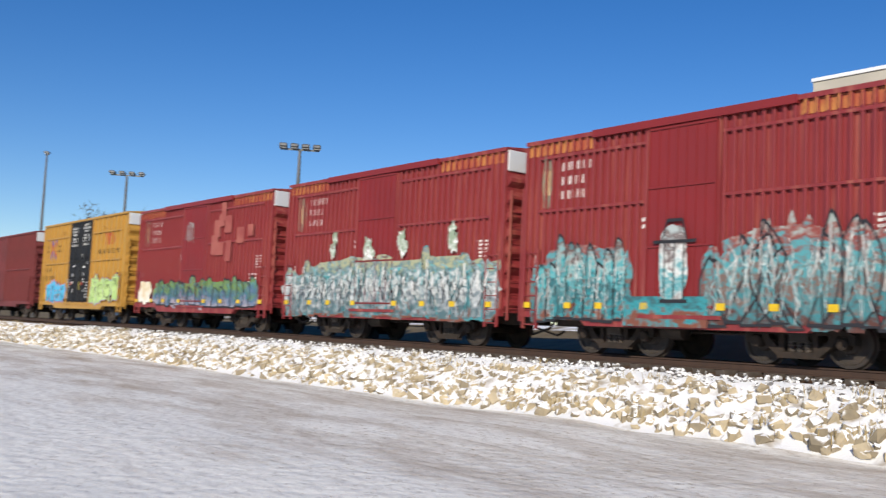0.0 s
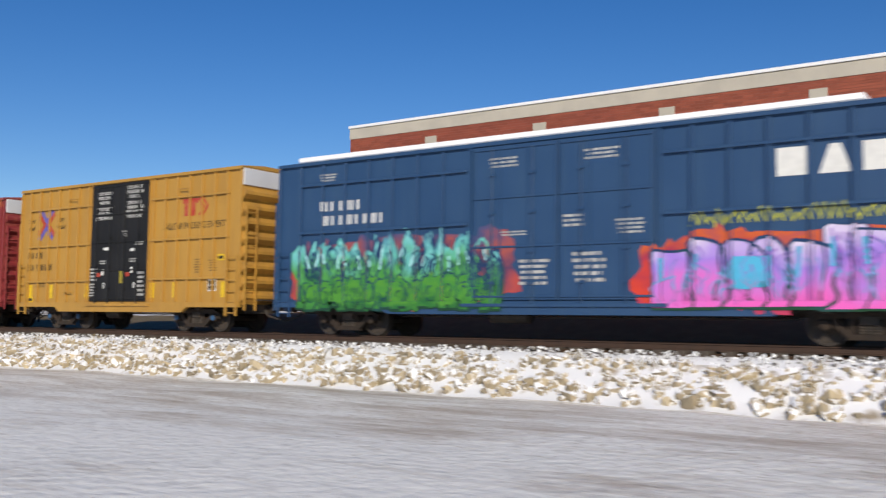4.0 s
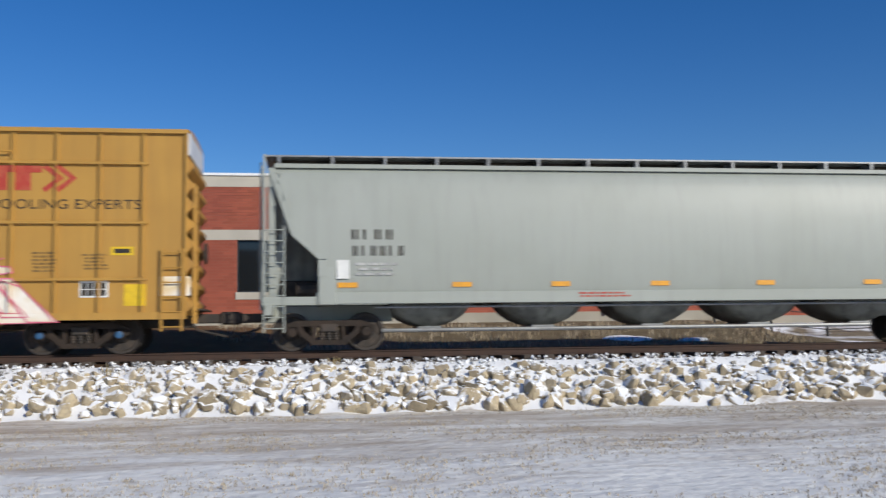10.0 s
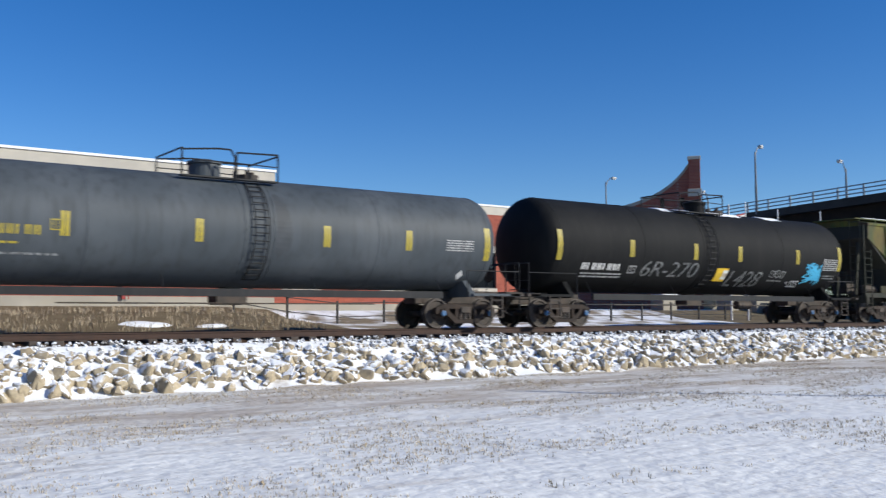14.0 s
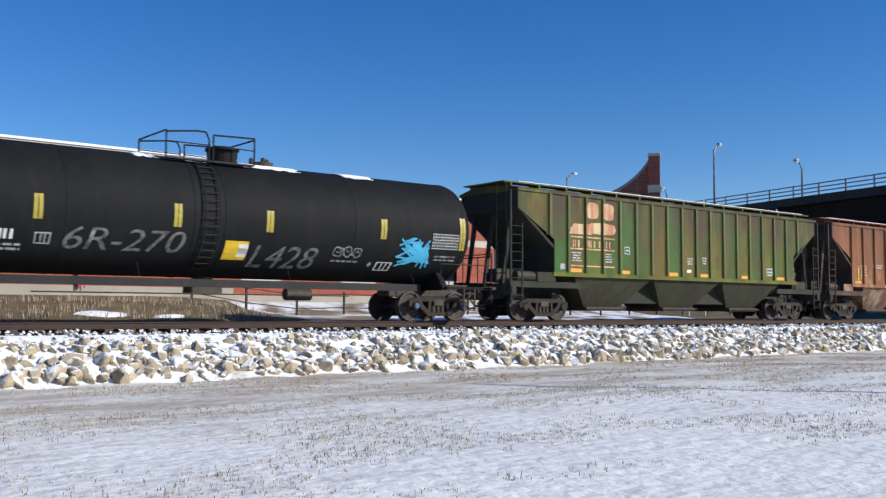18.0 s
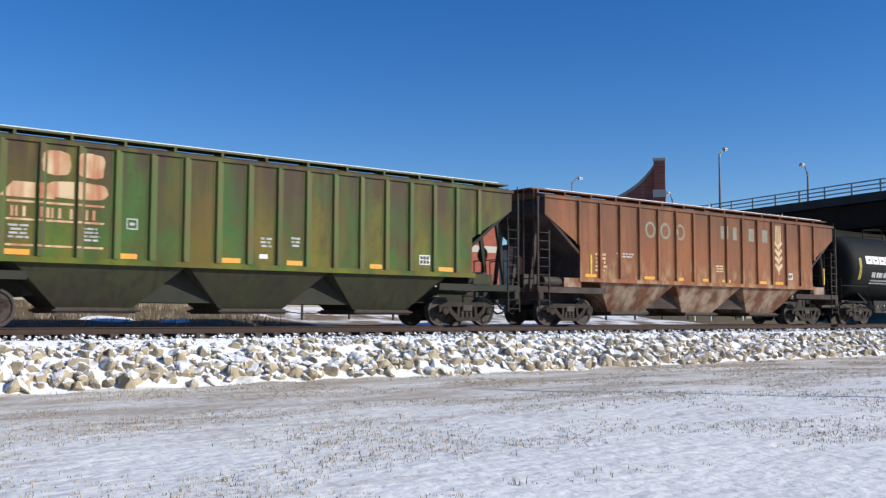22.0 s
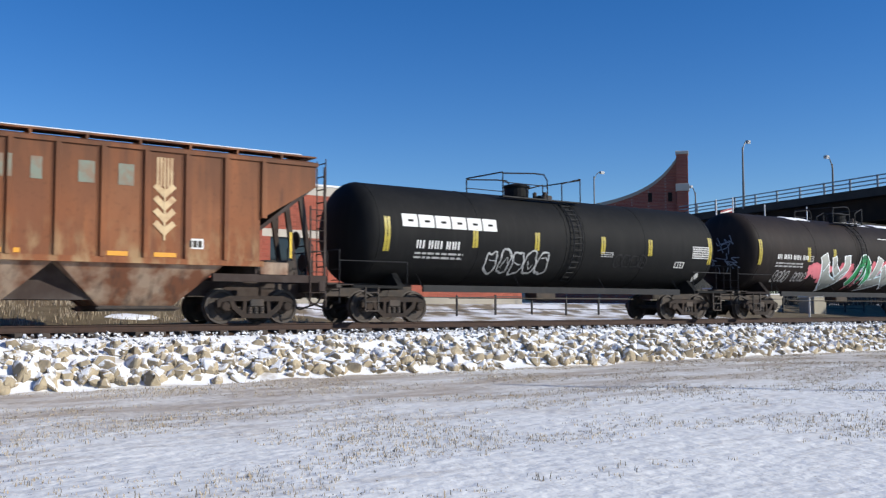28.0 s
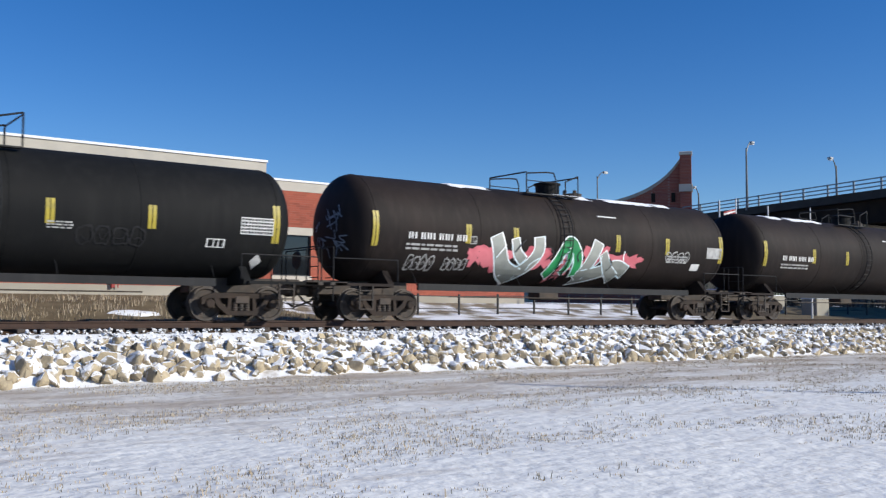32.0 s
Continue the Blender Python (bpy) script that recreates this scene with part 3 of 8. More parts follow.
def build_ground():
    xs = [-3000, -1200, -600, -350, -240] + [-180 + 1.5 * i for i in range(112)] + [-12 + 0.3 * i for i in range(200)] + [48 + 1.5 * i for i in range(56)] + [160, 220, 340, 600, 1200, 3000]
    ys = [-3000, -900, -300, -120, -60, -30, -15, -6] + [0.32 * i for i in range(65)]
    ys += [20.9, 21.3, 21.7, 22.1, 22.45, 22.75, 23.1, 23.7, 24.5, 25.4, 26.0, 26.6, 27.5, 28.5, 30, 31.5, 33, 34.5, 36, 37.5, 39.5, 42, 50, 65, 90, 150, 300, 700, 1500, 3200]
    verts = [(x, y, ground_height(x, y)) for y in ys for x in xs]
    nx = len(xs)
    faces, idx = [], []
    for j in range(len(ys) - 1):
        ym = (ys[j] + ys[j + 1]) / 2
        for i in range(nx - 1):
            xm = (xs[i] + xs[i + 1]) / 2
            faces.append((j * nx + i, j * nx + i + 1, (j + 1) * nx + i + 1, (j + 1) * nx + i))
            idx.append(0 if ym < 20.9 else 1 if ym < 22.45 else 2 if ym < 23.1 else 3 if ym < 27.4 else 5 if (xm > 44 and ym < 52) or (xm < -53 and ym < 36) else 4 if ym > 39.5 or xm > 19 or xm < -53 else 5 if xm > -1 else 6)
    ob = raw("ground", verts, faces, M["lawn"], kind="structure", label="snow-covered ground with a railway bank running across it", smooth=True)
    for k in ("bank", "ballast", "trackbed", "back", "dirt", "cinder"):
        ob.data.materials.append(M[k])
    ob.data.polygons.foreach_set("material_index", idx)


build_ground()


def build_track():
    track = tagged(new("railway_track"), label="straight railway track with rusty rails on dark ties", kind="structure")
    for sgn in (-1, 1):
        y = TRACK_Y + sgn * 0.755
        prof = [(-0.075, -0.17), (0.075, -0.17), (0.075, -0.15), (0.012, -0.13), (0.012, -0.04), (0.036, -0.03), (0.036, 0), (-0.036, 0), (-0.036, -0.03), (-0.012, -0.04), (-0.012, -0.13), (-0.075, -0.15)]
        part("rail", extrude(BM(), [(y + a, RAIL_Z + b) for a, b in prof], "x", -420, 420), M["rail"], track)
    tie = mesh_of("tie", box(BM(), -0.11, 0.11, -1.3, 1.3, -0.18, 0, 0.012), M["tie"])
    r = random.Random(3)
    for i in range(300):
        shared("tie", tie, track, (-70 + i * 0.55, TRACK_Y + r.uniform(-0.04, 0.04), RAIL_Z - 0.165))


build_track()


def stone_mesh(seed, worn=True):
    """A broken block: the hull of a few random points."""
    r = random.Random(seed)
    bm = BM()
    sc = (r.uniform(0.95, 1.3), r.uniform(0.75, 1.0), r.uniform(0.7, 1.0))
    for _ in range(15):
        p = Vector((r.uniform(-1, 1), r.uniform(-1, 1), r.uniform(-1, 1)))
        p = p / max(abs(p.x), abs(p.y), abs(p.z)) * r.uniform(0.75, 1.0)
        bm.verts.new((p.x * sc[0] * 0.9, p.y * sc[1] * 0.9, p.z * sc[2] * 0.9))
    bmesh.ops.convex_hull(bm, input=list(bm.verts))
    loose = [v for v in bm.verts if not v.link_faces]
    bmesh.ops.delete(bm, geom=loose, context="VERTS")
    if worn:
        bmesh.ops.bevel(bm, geom=list(bm.edges), offset=0.09, segments=1, affect="EDGES", profile=0.5)
    bmesh.ops.recalc_face_normals(bm, faces=list(bm.faces))
    return bm


def build_riprap():
    bank = tagged(new("riprap_bank"), label="bank of broken tan limestone blocks dusted with snow", kind="structure")
    meshes = [mesh_of("stone", stone_mesh(100 + i), M["stone"]) for i in range(14)]
    r = random.Random(11)
    spots = []
    x = -135.0
    while x < 95:
        dense = 1.0 if x > -6 else 0.97
        for _ in range(25):
            if r.random() < dense:
                y = r.uniform(20.95, 22.5)
                size = (0.08 + 0.15 * r.random() ** 1.8) * (1.15 if y < 21.6 else 0.85) * (1.0 if x > -6 else 0.80)
                spots.append((x + r.uniform(0, 0.62), y, size))
        x += 0.55
    near = sorted((s for s in spots if -8 < s[0] < 30), key=lambda s: -s[2])[:300]
    chosen = set(near)
    for s in near:
        me = meshes[r.randrange(14)]
        ob = shared("stone", me, bank, (s[0], s[1], ground_height(s[0], s[1]) + s[2] * 0.12), rot=(r.uniform(-.5, .5), r.uniform(-.5, .5), r.uniform(0, 6.28)))
        ob.scale = (s[2], s[2], s[2])
    verts, faces = [], []
    protos = [([v.co.copy() for v in m.vertices], [tuple(p.vertices) for p in m.polygons]) for m in (mesh_of("stone", stone_mesh(200 + i, False), M["stone"]) for i in range(8))]
    def add(x, y, z, size):
        pv, pf = protos[r.randrange(8)]
        mt = Euler((r.uniform(-.6, .6), r.uniform(-.6, .6), r.uniform(0, 6.28))).to_matrix()
        base = len(verts)
        verts.extend(tuple(mt @ v * size + Vector((x, y, z))) for v in pv)
        faces.extend(tuple(base + i for i in f) for f in pf)
    for s in spots:
        if s not in chosen:
            add(s[0], s[1], ground_height(s[0], s[1]) + s[2] * 0.12, s[2])
    raw("stone", verts, faces, M["stone"], bank, kind="stuff")
    # small crushed ballast on the shoulder
    verts, faces = [], []
    for _ in range(6500):
        x, y = r.uniform(-80, 70), r.uniform(22.35, 23.25)
        add(x, y, ground_height(x, y), r.uniform(0.03, 0.075))
    raw("ballast_gravel", verts, faces, M["ballast"], bank, kind="stuff")


build_riprap()


def blades(name, label, spots, mat, wide):
    """Tufts of thin bent blades, joined."""
    verts, faces = [], []
    r = random.Random(5)
    for x, y, z, h, n, spread in spots:
        for _ in range(n):
            a = r.uniform(0, 6.28)
            ca, sa = math.cos(a), math.sin(a)
            px, py = x + r.gauss(0, spread), y + r.gauss(0, spread)
            hh, lean = h * r.uniform(0.5, 1.1), r.uniform(0.1, 0.9)
            b = len(verts)
            w = wide * r.uniform(0.6, 1.3)
            verts += [(px - sa * w, py + ca * w, z - 0.03), (px + sa * w, py - ca * w, z - 0.03),
                      (px + ca * lean * hh * 0.5 + sa * w * 0.6, py + sa * lean * hh * 0.5 - ca * w * 0.6, z + hh * 0.65),
                      (px + ca * lean * hh * 0.5 - sa * w * 0.6, py + sa * lean * hh * 0.5 + ca * w * 0.6, z + hh * 0.65),
                      (px + ca * lean * hh, py + sa * lean * hh, z + hh)]
            faces += [(b, b + 1, b + 2, b + 3), (b + 3, b + 2, b + 4)]
    ob = raw(name, verts, faces, mat, kind="stuff", label=label)
    return tagged(ob, category="grass")


def build_grass():
    r = random.Random(21)
    spots = []
    for _ in range(420):
        x = r.uniform(-125, 3)
        y = r.uniform(21.0, 22.7)
        spots.append((x, y, ground_height(x, y), r.uniform(0.10, 0.23), 22, r.uniform(0.07, 0.15)))
    for _ in range(90):
        x = r.uniform(9, 70)
        y = r.uniform(20.9, 21.5)
        spots.append((x, y, ground_height(x, y), r.uniform(0.1, 0.2), 6, 0.08))
    blades("bank_grass", "clumps of dead straw grass poking through bank snow", spots, M["straw"], 0.010)
    spots = []
    for _ in range(60000):
        x, y = r.uniform(-6, 48), r.uniform(6.5, 20.8)
        if noise.noise(Vector((x * 0.35, y * 0.6, 2))) + 0.25 < r.random() * 0.7:
            continue
        spots.append((x, y, ground_height(x, y), r.uniform(0.014, 0.034) + 0.05 * r.random() ** 5, 4, 0.032))
    blades("lawn_stubble", "sparse dry lawn stubble showing through thin snow", spots, M["stubble"], 0.0065)


build_grass()


# ---- rolling stock ----
WHEEL_R = 0.457
CARS = []


def truck_meshes():
    out = {}
    bm = BM()
    for sgn in (-1, 1):
        pts = [(sgn * (0.755 - a), r) for a, r in [(-0.10, 0.11), (-0.09, 0.17), (-0.03, 0.20), (-0.03, 0.36), (-0.07, 0.39), (-0.07, 0.45), (0.055, 0.457), (0.06, 0.485), (0.085, 0.485), (0.085, 0.39), (0.04, 0.36), (0.04, 0.16), (0.06, 0.10)]]
        lathe(bm, pts, "y", 28)
    rod(bm, (0, -0.7, 0), (0, 0.7, 0), 0.085, 10)
    for k in range(5):
        a = k * 1.2566
        rod(bm, (0.27 * math.cos(a), -0.79, 0.27 * math.sin(a)), (0.27 * math.cos(a), -0.78, 0.27 * math.sin(a)), 0.035, 6)
    out["wheel"] = mesh_of("wheelset", bm, M["iron"])
    out["wheel"].materials.append(M["tread"])
    for p in out["wheel"].polygons:
        c = Vector(p.center)
        if 0.40 < math.hypot(c.x, c.z):
            p.material_index = 1
    bm = BM()
    T = 0.075
    for poly in ([(-1.12, .62), (-.78, .74), (.78, .74), (1.12, .62), (1.12, .44), (1.02, .44), (.98, .58), (.72, .60), (-.72, .60), (-.98, .58), (-1.02, .44), (-1.12, .44)],
                 [(-.80, .62), (-.70, .40), (-.40, .16), (-.27, .16), (-.33, .28), (-.60, .50), (-.66, .62)],
                 [(.80, .62), (.66, .62), (.60, .50), (.33, .28), (.27, .16), (.40, .16), (.70, .40)],
                 [(-.45, .15), (.45, .15), (.40, .27), (-.40, .27)],
                 [(-.42, .25), (-.31, .25), (-.29, .62), (-.38, .62)], [(.31, .25), (.42, .25), (.38, .62), (.29, .62)]):
        extrude(bm, poly, "y", -T, T)
    for x in (-0.89, 0.89):
        lathe(bm, [(-0.13, 0.09), (-0.11, 0.12), (0.08, 0.125)], "y", 14, (x, 0, WHEEL_R))
    out["frame"] = mesh_of("side_frame", bm, M["iron_dust"])
    bm = BM()
    for x in (-0.17, 0, 0.17):
        lathe(bm, [(0.26 + 0.24 * k / 8, 0.075 if k % 2 else 0.062) for k in range(9)], "z", 10, (x, 0, 0))
    out["spring"] = mesh_of("spring_nest", bm, M["iron"])
    bm = BM()
    lathe(bm, [(-0.175, 0.06), (-0.165, 0.085), (-0.13, 0.09)], "y", 12, (0, 0, WHEEL_R))
    out["cap"] = mesh_of("bearing_cap", bm, M["bearing"])
    return out


TRUCK = truck_meshes()


def add_truck(car, x, caps=False):
    t = part("truck", box(BM(), x - 0.2, x + 0.2, -1.12, 1.12, 0.46, 0.66, 0.02), M["iron"], car)
    for sgn in (-1, 1):
        shared("side_frame", TRUCK["frame"], t, (x, sgn * 1.02, 0))
        shared("spring_nest", TRUCK["spring"], t, (x, sgn * 1.02, 0))
    if caps:
        for dx in (-0.89, 0.89):
            shared("bearing_cap", TRUCK["cap"], t, (x + dx, -1.02, 0), "blue bearing end cap")
    for dx in (-0.89, 0.89):
        shared("wheelset", TRUCK["wheel"], t, (x + dx, 0, WHEEL_R))


def add_couplers(car, half, reach):
    for sgn in (-1, 1):
        bm = BM()
        e = sgn * half
        box(bm, min(e - sgn * 0.6, e + sgn * reach), max(e - sgn * 0.6, e + sgn * reach), -0.11, 0.11, 0.72, 0.95, 0.02)
        k = e + sgn * reach
        box(bm, min(k, k - sgn * 0.28), max(k, k - sgn * 0.28), -0.19, 0.15, 0.68, 1.0, 0.04)
        pipe(bm, [(e - sgn * 0.1, -0.35, 0.85), (e + sgn * 0.15, -0.38, 0.55), (k - sgn * 0.1, -0.3, 0.38), (k + sgn * 0.05, -0.2, 0.5)], 0.03, 6)
        part("coupler", bm, M["iron"], car)


def slab(bm, x0, x1, z0, z1, y, t=0.004):
    box(bm, x0, x1, y - t, y, z0, z1)


def quad(bm, pts, y):
    vs = [bm.verts.new((p[0], y, p[1])) for p in pts]
    f = bm.faces.new(vs)
    f.normal_update()
    if f.normal.y > 0:
        f.normal_flip()


FONT_CACHE = {}


def words(parent, name, text, x, z, h, mat, y, label="", width=None, slant=0.0):
    """Painted lettering on the side that faces -y; x is its middle, z its middle height."""
    key = (text, slant)
    if key not in FONT_CACHE:
        cu = bpy.data.curves.new("lettering", "FONT")
        cu.body, cu.align_x, cu.align_y, cu.size, cu.extrude, cu.shear = text, "CENTER", "CENTER", 1.0, 0.002, slant
        tmp = bpy.data.objects.new("lettering", cu)
        scene.collection.objects.link(tmp)
        me = bpy.data.meshes.new_from_object(tmp.evaluated_get(bpy.context.evaluated_depsgraph_get()))
        bpy.data.objects.remove(tmp)
        FONT_CACHE[key] = me
    me = FONT_CACHE[key].copy()
    xs = [v.co.x for v in me.vertices]
    k = h / 0.72
    kx = (width / (max(xs) - min(xs))) if width else k
    for v in me.vertices:
        v.co = Vector((v.co.x * kx, -v.co.z, v.co.y * k))
    me.materials.clear()
    me.materials.append(mat)
    ob = new(name, me)
    ob.parent, ob.location = parent, (x, y, z)
    if label:
        tagged(ob, label=label)
    return ob


def stencil_lines(parent, name, x, z, w, h, rows, mat, y, seed=1, label=""):
    """Writing too small to read: rows of short bars."""
    r = random.Random(seed)
    bm = BM()
    pitch = h / rows
    for i in range(rows):
        zz = z + h / 2 - pitch * (i + 0.5)
        a = x - w / 2 + (r.uniform(0, 0.12) * w if i else 0)
        end = x + w / 2 - r.uniform(0, 0.2) * w
        while a < end:
            b = min(end, a + r.uniform(0.8, 2.8) * pitch)
            slab(bm, a, b, zz - pitch * 0.27, zz + pitch * 0.27, y)
            a = b + pitch * 0.45
    return part(name, bm, mat, parent, label)


def digits(parent, name, x, z, n, w, h, mat, y, label=""):
    """A run of figures drawn as plain upright bars."""
    bm = BM()
    step = w / n
    for i in range(n):
        x0 = x - w / 2 + i * step
        slab(bm, x0 + step * 0.15, x0 + step * 0.40, z - h / 2, z + h / 2, y)
        if i % 3 != 1:
            slab(bm, x0 + step * 0.55, x0 + step * 0.75, z - h / 2, z + h / 2, y)
    return part(name, bm, mat, parent, label)


def stroke(bm, pts, wide, y):
    """A painted line as one ribbon with mitred bends; it rises by a hair along its way, so that it can cross itself."""
    pts = [p for i, p in enumerate(pts) if i == 0 or math.hypot(p[0] - pts[i - 1][0], p[1] - pts[i - 1][1]) > 1e-4]
    dirs = []
    for (xa, za), (xb, zb) in zip(pts, pts[1:]):
        d = math.hypot(xb - xa, zb - za)
        dirs.append(((xb - xa) / d, (zb - za) / d))
    prev = None
    for i, (x, z) in enumerate(pts):
        before, after = dirs[max(0, i - 1)], dirs[min(i, len(dirs) - 1)]
        tx, tz = before[0] + after[0], before[1] + after[1]
        size = math.hypot(tx, tz)
        if size < 0.2:
            tx, tz, size = after[0], after[1], 1.0
        tx, tz = tx / size, tz / size
        half = wide / 2 * min(1.5, 1 / max(0.3, tx * after[0] + tz * after[1]))
        if i == 0:
            x, z = x - tx * wide * 0.3, z - tz * wide * 0.3
        elif i == len(pts) - 1:
            x, z = x + tx * wide * 0.3, z + tz * wide * 0.3
        cur = [bm.verts.new((x - tz * half, y - 0.0004 * i, z + tx * half)), bm.verts.new((x + tz * half, y - 0.0004 * i, z - tx * half))]
        if prev:
            f = bm.faces.new((prev[0], prev[1], cur[1], cur[0]))
            f.normal_update()
            if f.normal.y > 0:
                f.normal_flip()
        prev = cur


def blob(bm, cx, cz, rx, rz, seed, y, zmin=None, rough=0.25, n=44):
    pts = []
    for i in range(n):
        a = 2 * math.pi * i / n
        q = 1 + rough * noise.noise(Vector((math.cos(a) * 2.2 + seed, math.sin(a) * 2.2, seed * 0.7))) + 0.35 * rough * noise.noise(Vector((math.cos(a) * 7 + seed, math.sin(a) * 7, 3)))
        sq = 1 / max(abs(math.cos(a)), abs(math.sin(a))) ** 0.55
        x, z = cx + math.cos(a) * rx * q * sq, cz + math.sin(a) * rz * q * sq
        if zmin is not None:
            z = max(z, zmin)
        pts.append((x, z))
    quad(bm, pts, y)


def smooth_line(pts, n=2):
    for _ in range(n):
        out = [pts[0]]
        for (a, b), (c, d) in zip(pts, pts[1:]):
            out += [(a * 0.75 + c * 0.25, b * 0.75 + d * 0.25), (a * 0.25 + c * 0.75, b * 0.25 + d * 0.75)]
        pts = out + [pts[-1]]
    return pts


def loops(r, w, h, turns):
    """A running hand-drawn line of uneven loops, from x = 0 to w."""
    pts, n = [], int(turns * 7)
    size = [r.uniform(0.5, 1.0) for _ in range(int(turns) + 2)]
    for i in range(n + 1):
        a = 2 * math.pi * turns * i / n
        k = size[int(turns * i / n)]
        pts.append((w * i / n - 0.32 * w / turns * math.sin(a) * k * 1.6, h * (0.5 - 0.5 * math.cos(a) * k)))
    return smooth_line(pts, 1)


def haze(bm, x0, x1, z0, z1, seed, y):
    """A soft-edged ground of sprayed colour under a piece."""
    r = random.Random(seed)
    w, h = x1 - x0, z1 - z0
    blob(bm, (x0 + x1) / 2, (z0 + z1) / 2 - 0.02, w * 0.44, h * 0.42, seed, y, 0.66, 0.22)
    for k in range(7):
        blob(bm, x0 + w * (0.07 + 0.143 * k) + r.uniform(-.2, .2), z0 + h * r.uniform(0.35, 0.6), w * 0.08, h * r.uniform(0.28, 0.42), seed + k * 3.1, y - 0.0006 * (k + 1), 0.66, 0.5, 30)


def flames(car, x0, x1, z0, z1, seed, ground, fill, edge, line, n, y=-1.476, shine=None, tip=0.55, sway=0.25, lines=3, label="sprayed graffiti in many colours"):
    """A sprayed piece of many upright tongues with ragged tops, outlined, and crossed by thin curling lines."""
    r = random.Random(seed)
    piece = None
    if ground is not None:
        bm = BM()
        haze(bm, x0 - 0.25, x1 + 0.25, z0 - 0.05, z1, seed, y)
        piece = part("graffiti", bm, ground, car, label)
    ins, out, dk, hi = BM(), BM(), BM(), BM()
    cell = (x1 - x0) / n
    for i in range(n):
        cx = x0 + cell * (i + 0.5)
        high = (z1 - z0) * r.uniform(0.62, 1.0)
        low = z0 + r.uniform(0.0, 0.12)
        bend, half = r.uniform(-sway, sway) * cell * 2, cell * r.uniform(0.52, 0.72)
        left, right = [], []
        for v, wide in ((0.0, 0.85), (0.22, 1.08), (0.48, 0.86), (0.74, 1.0), (1.0, tip)):
            mid = cx + bend * math.sin(v * 2.6) + r.uniform(-0.06, 0.06) * cell
            k = half * wide * r.uniform(0.85, 1.12)
            top = low + high * v
            left.append((mid - k, top + (0.10 * r.random() if v else 0)))
            right.append((mid + k, top - (0.14 * r.random() if v else 0)))
        form = smooth_line(left + [((left[-1][0] + right[-1][0]) / 2 + r.uniform(-0.2, 0.2) * cell, left[-1][1] + r.uniform(-0.16, 0.1))] + right[::-1], 1)
        quad(ins, form, y - 0.006 - 0.0003 * i)
        stroke(out, form + form[:1], 0.045 + 0.03 * r.random(), y - 0.013 - 0.0002 * i)
        for j in range(lines):
            u = r.uniform(-0.5, 0.5) * cell
            start = low + high * r.uniform(0.05, 0.45)
            pts = smooth_line([(cx + u, start), (cx + u + r.uniform(-.4, .4) * cell, start + high * 0.18), (cx + u + r.uniform(-.5, .5) * cell, start + high * 0.34), (cx + u + r.uniform(-.3, .3) * cell, start + high * 0.5)])
            stroke(dk, pts, r.uniform(0.02, 0.045), y - 0.022 - 0.0003 * j)
        if shine is not None:
            u = r.uniform(-0.4, 0.2) * cell
            stroke(hi, [(cx + u, low + high * r.uniform(0.4, 0.6)), (cx + u + bend * 0.3, low + high * r.uniform(0.75, 0.95))], 0.035 + cell * 0.08, y - 0.026)
    a = part("graffiti" if piece is None else "graffiti_fill", ins, fill, car if piece is None else piece, label if piece is None else "")
    top = piece or a
    part("graffiti_outline", out, edge, top)
    part("graffiti_line", dk, line, top)
    if shine is not None:
        part("graffiti_highlight", hi, shine, top)
    else:
        hi.free()
    return top


def bubbles(car, x0, x1, z0, z1, seed, fill, edge, line, n, y=-1.476, label="rounded sprayed shapes"):
    """Overlapping rounded sprayed shapes, each with a thin outline and curved inner lines."""
    r = random.Random(seed)
    w, h = x1 - x0, z1 - z0
    out, ins, dk = BM(), BM(), BM()
    for i in range(n):
        cx, cz = x0 + w * (i + 0.5) / n, z0 + h * r.uniform(0.42, 0.58)
        rx, rz = w / n * r.uniform(0.44, 0.6), h * r.uniform(0.34, 0.46)
        blob(out, cx, cz, rx * 1.06 + 0.02, rz * 1.04 + 0.02, seed + i * 1.7, y - 0.0012 * i, 0.68, 0.45, 36)
        blob(ins, cx, cz, rx, rz, seed + i * 1.7, y - 0.0006 - 0.0012 * i, 0.70, 0.45, 36)
        for j in range(4):
            k, a0 = r.uniform(0.25, 0.85), r.uniform(0, 6.28)
            arc = [(cx + rx * k * math.cos(a0 + q * 0.45), cz + rz * k * math.sin(a0 + q * 0.45)) for q in range(r.randrange(4, 9))]
            stroke(dk, arc, r.uniform(0.018, 0.04), y - 0.018 - 0.0004 * j)
    top = part("graffiti", out, edge, car, label)
    part("graffiti_fill", ins, fill, top)
    part("graffiti_line", dk, line, top)
    return top


def scrawl(car, x, z, w, h, seed, mat, y, n=5, wide=0.03, label="thin sprayed scrawl"):
    r = random.Random(seed)
    bm = BM()
    stroke(bm, [(x - w / 2 + a, z - h / 2 + b) for a, b in loops(r, w, h, n)], wide, y)
    return part("scrawl", bm, mat, car, label)


def ladder(bm, x, w, y, z0, z1, step=0.36, r=0.018, along="x"):
    n = int((z1 - z0) / step) + 1
    for k in range(n + 1):
        z = z0 + (z1 - z0) * k / n
        if along == "x":
            rod(bm, (x - w / 2, y, z), (x + w / 2, y, z), r, 5)
        else:
            rod(bm, (x, y - w / 2, z), (x, y + w / 2, z), r, 5)
    for s in (-1, 1):
        if along == "x":
            box(bm, x + s * w / 2 - 0.025, x + s * w / 2 + 0.025, y - 0.02, y + 0.05, z0 - 0.1, z1 + 0.1)
        else:
            box(bm, x - 0.05, x + 0.02, y + s * w / 2 - 0.025, y + s * w / 2 + 0.025, z0 - 0.1, z1 + 0.1)
    return bm


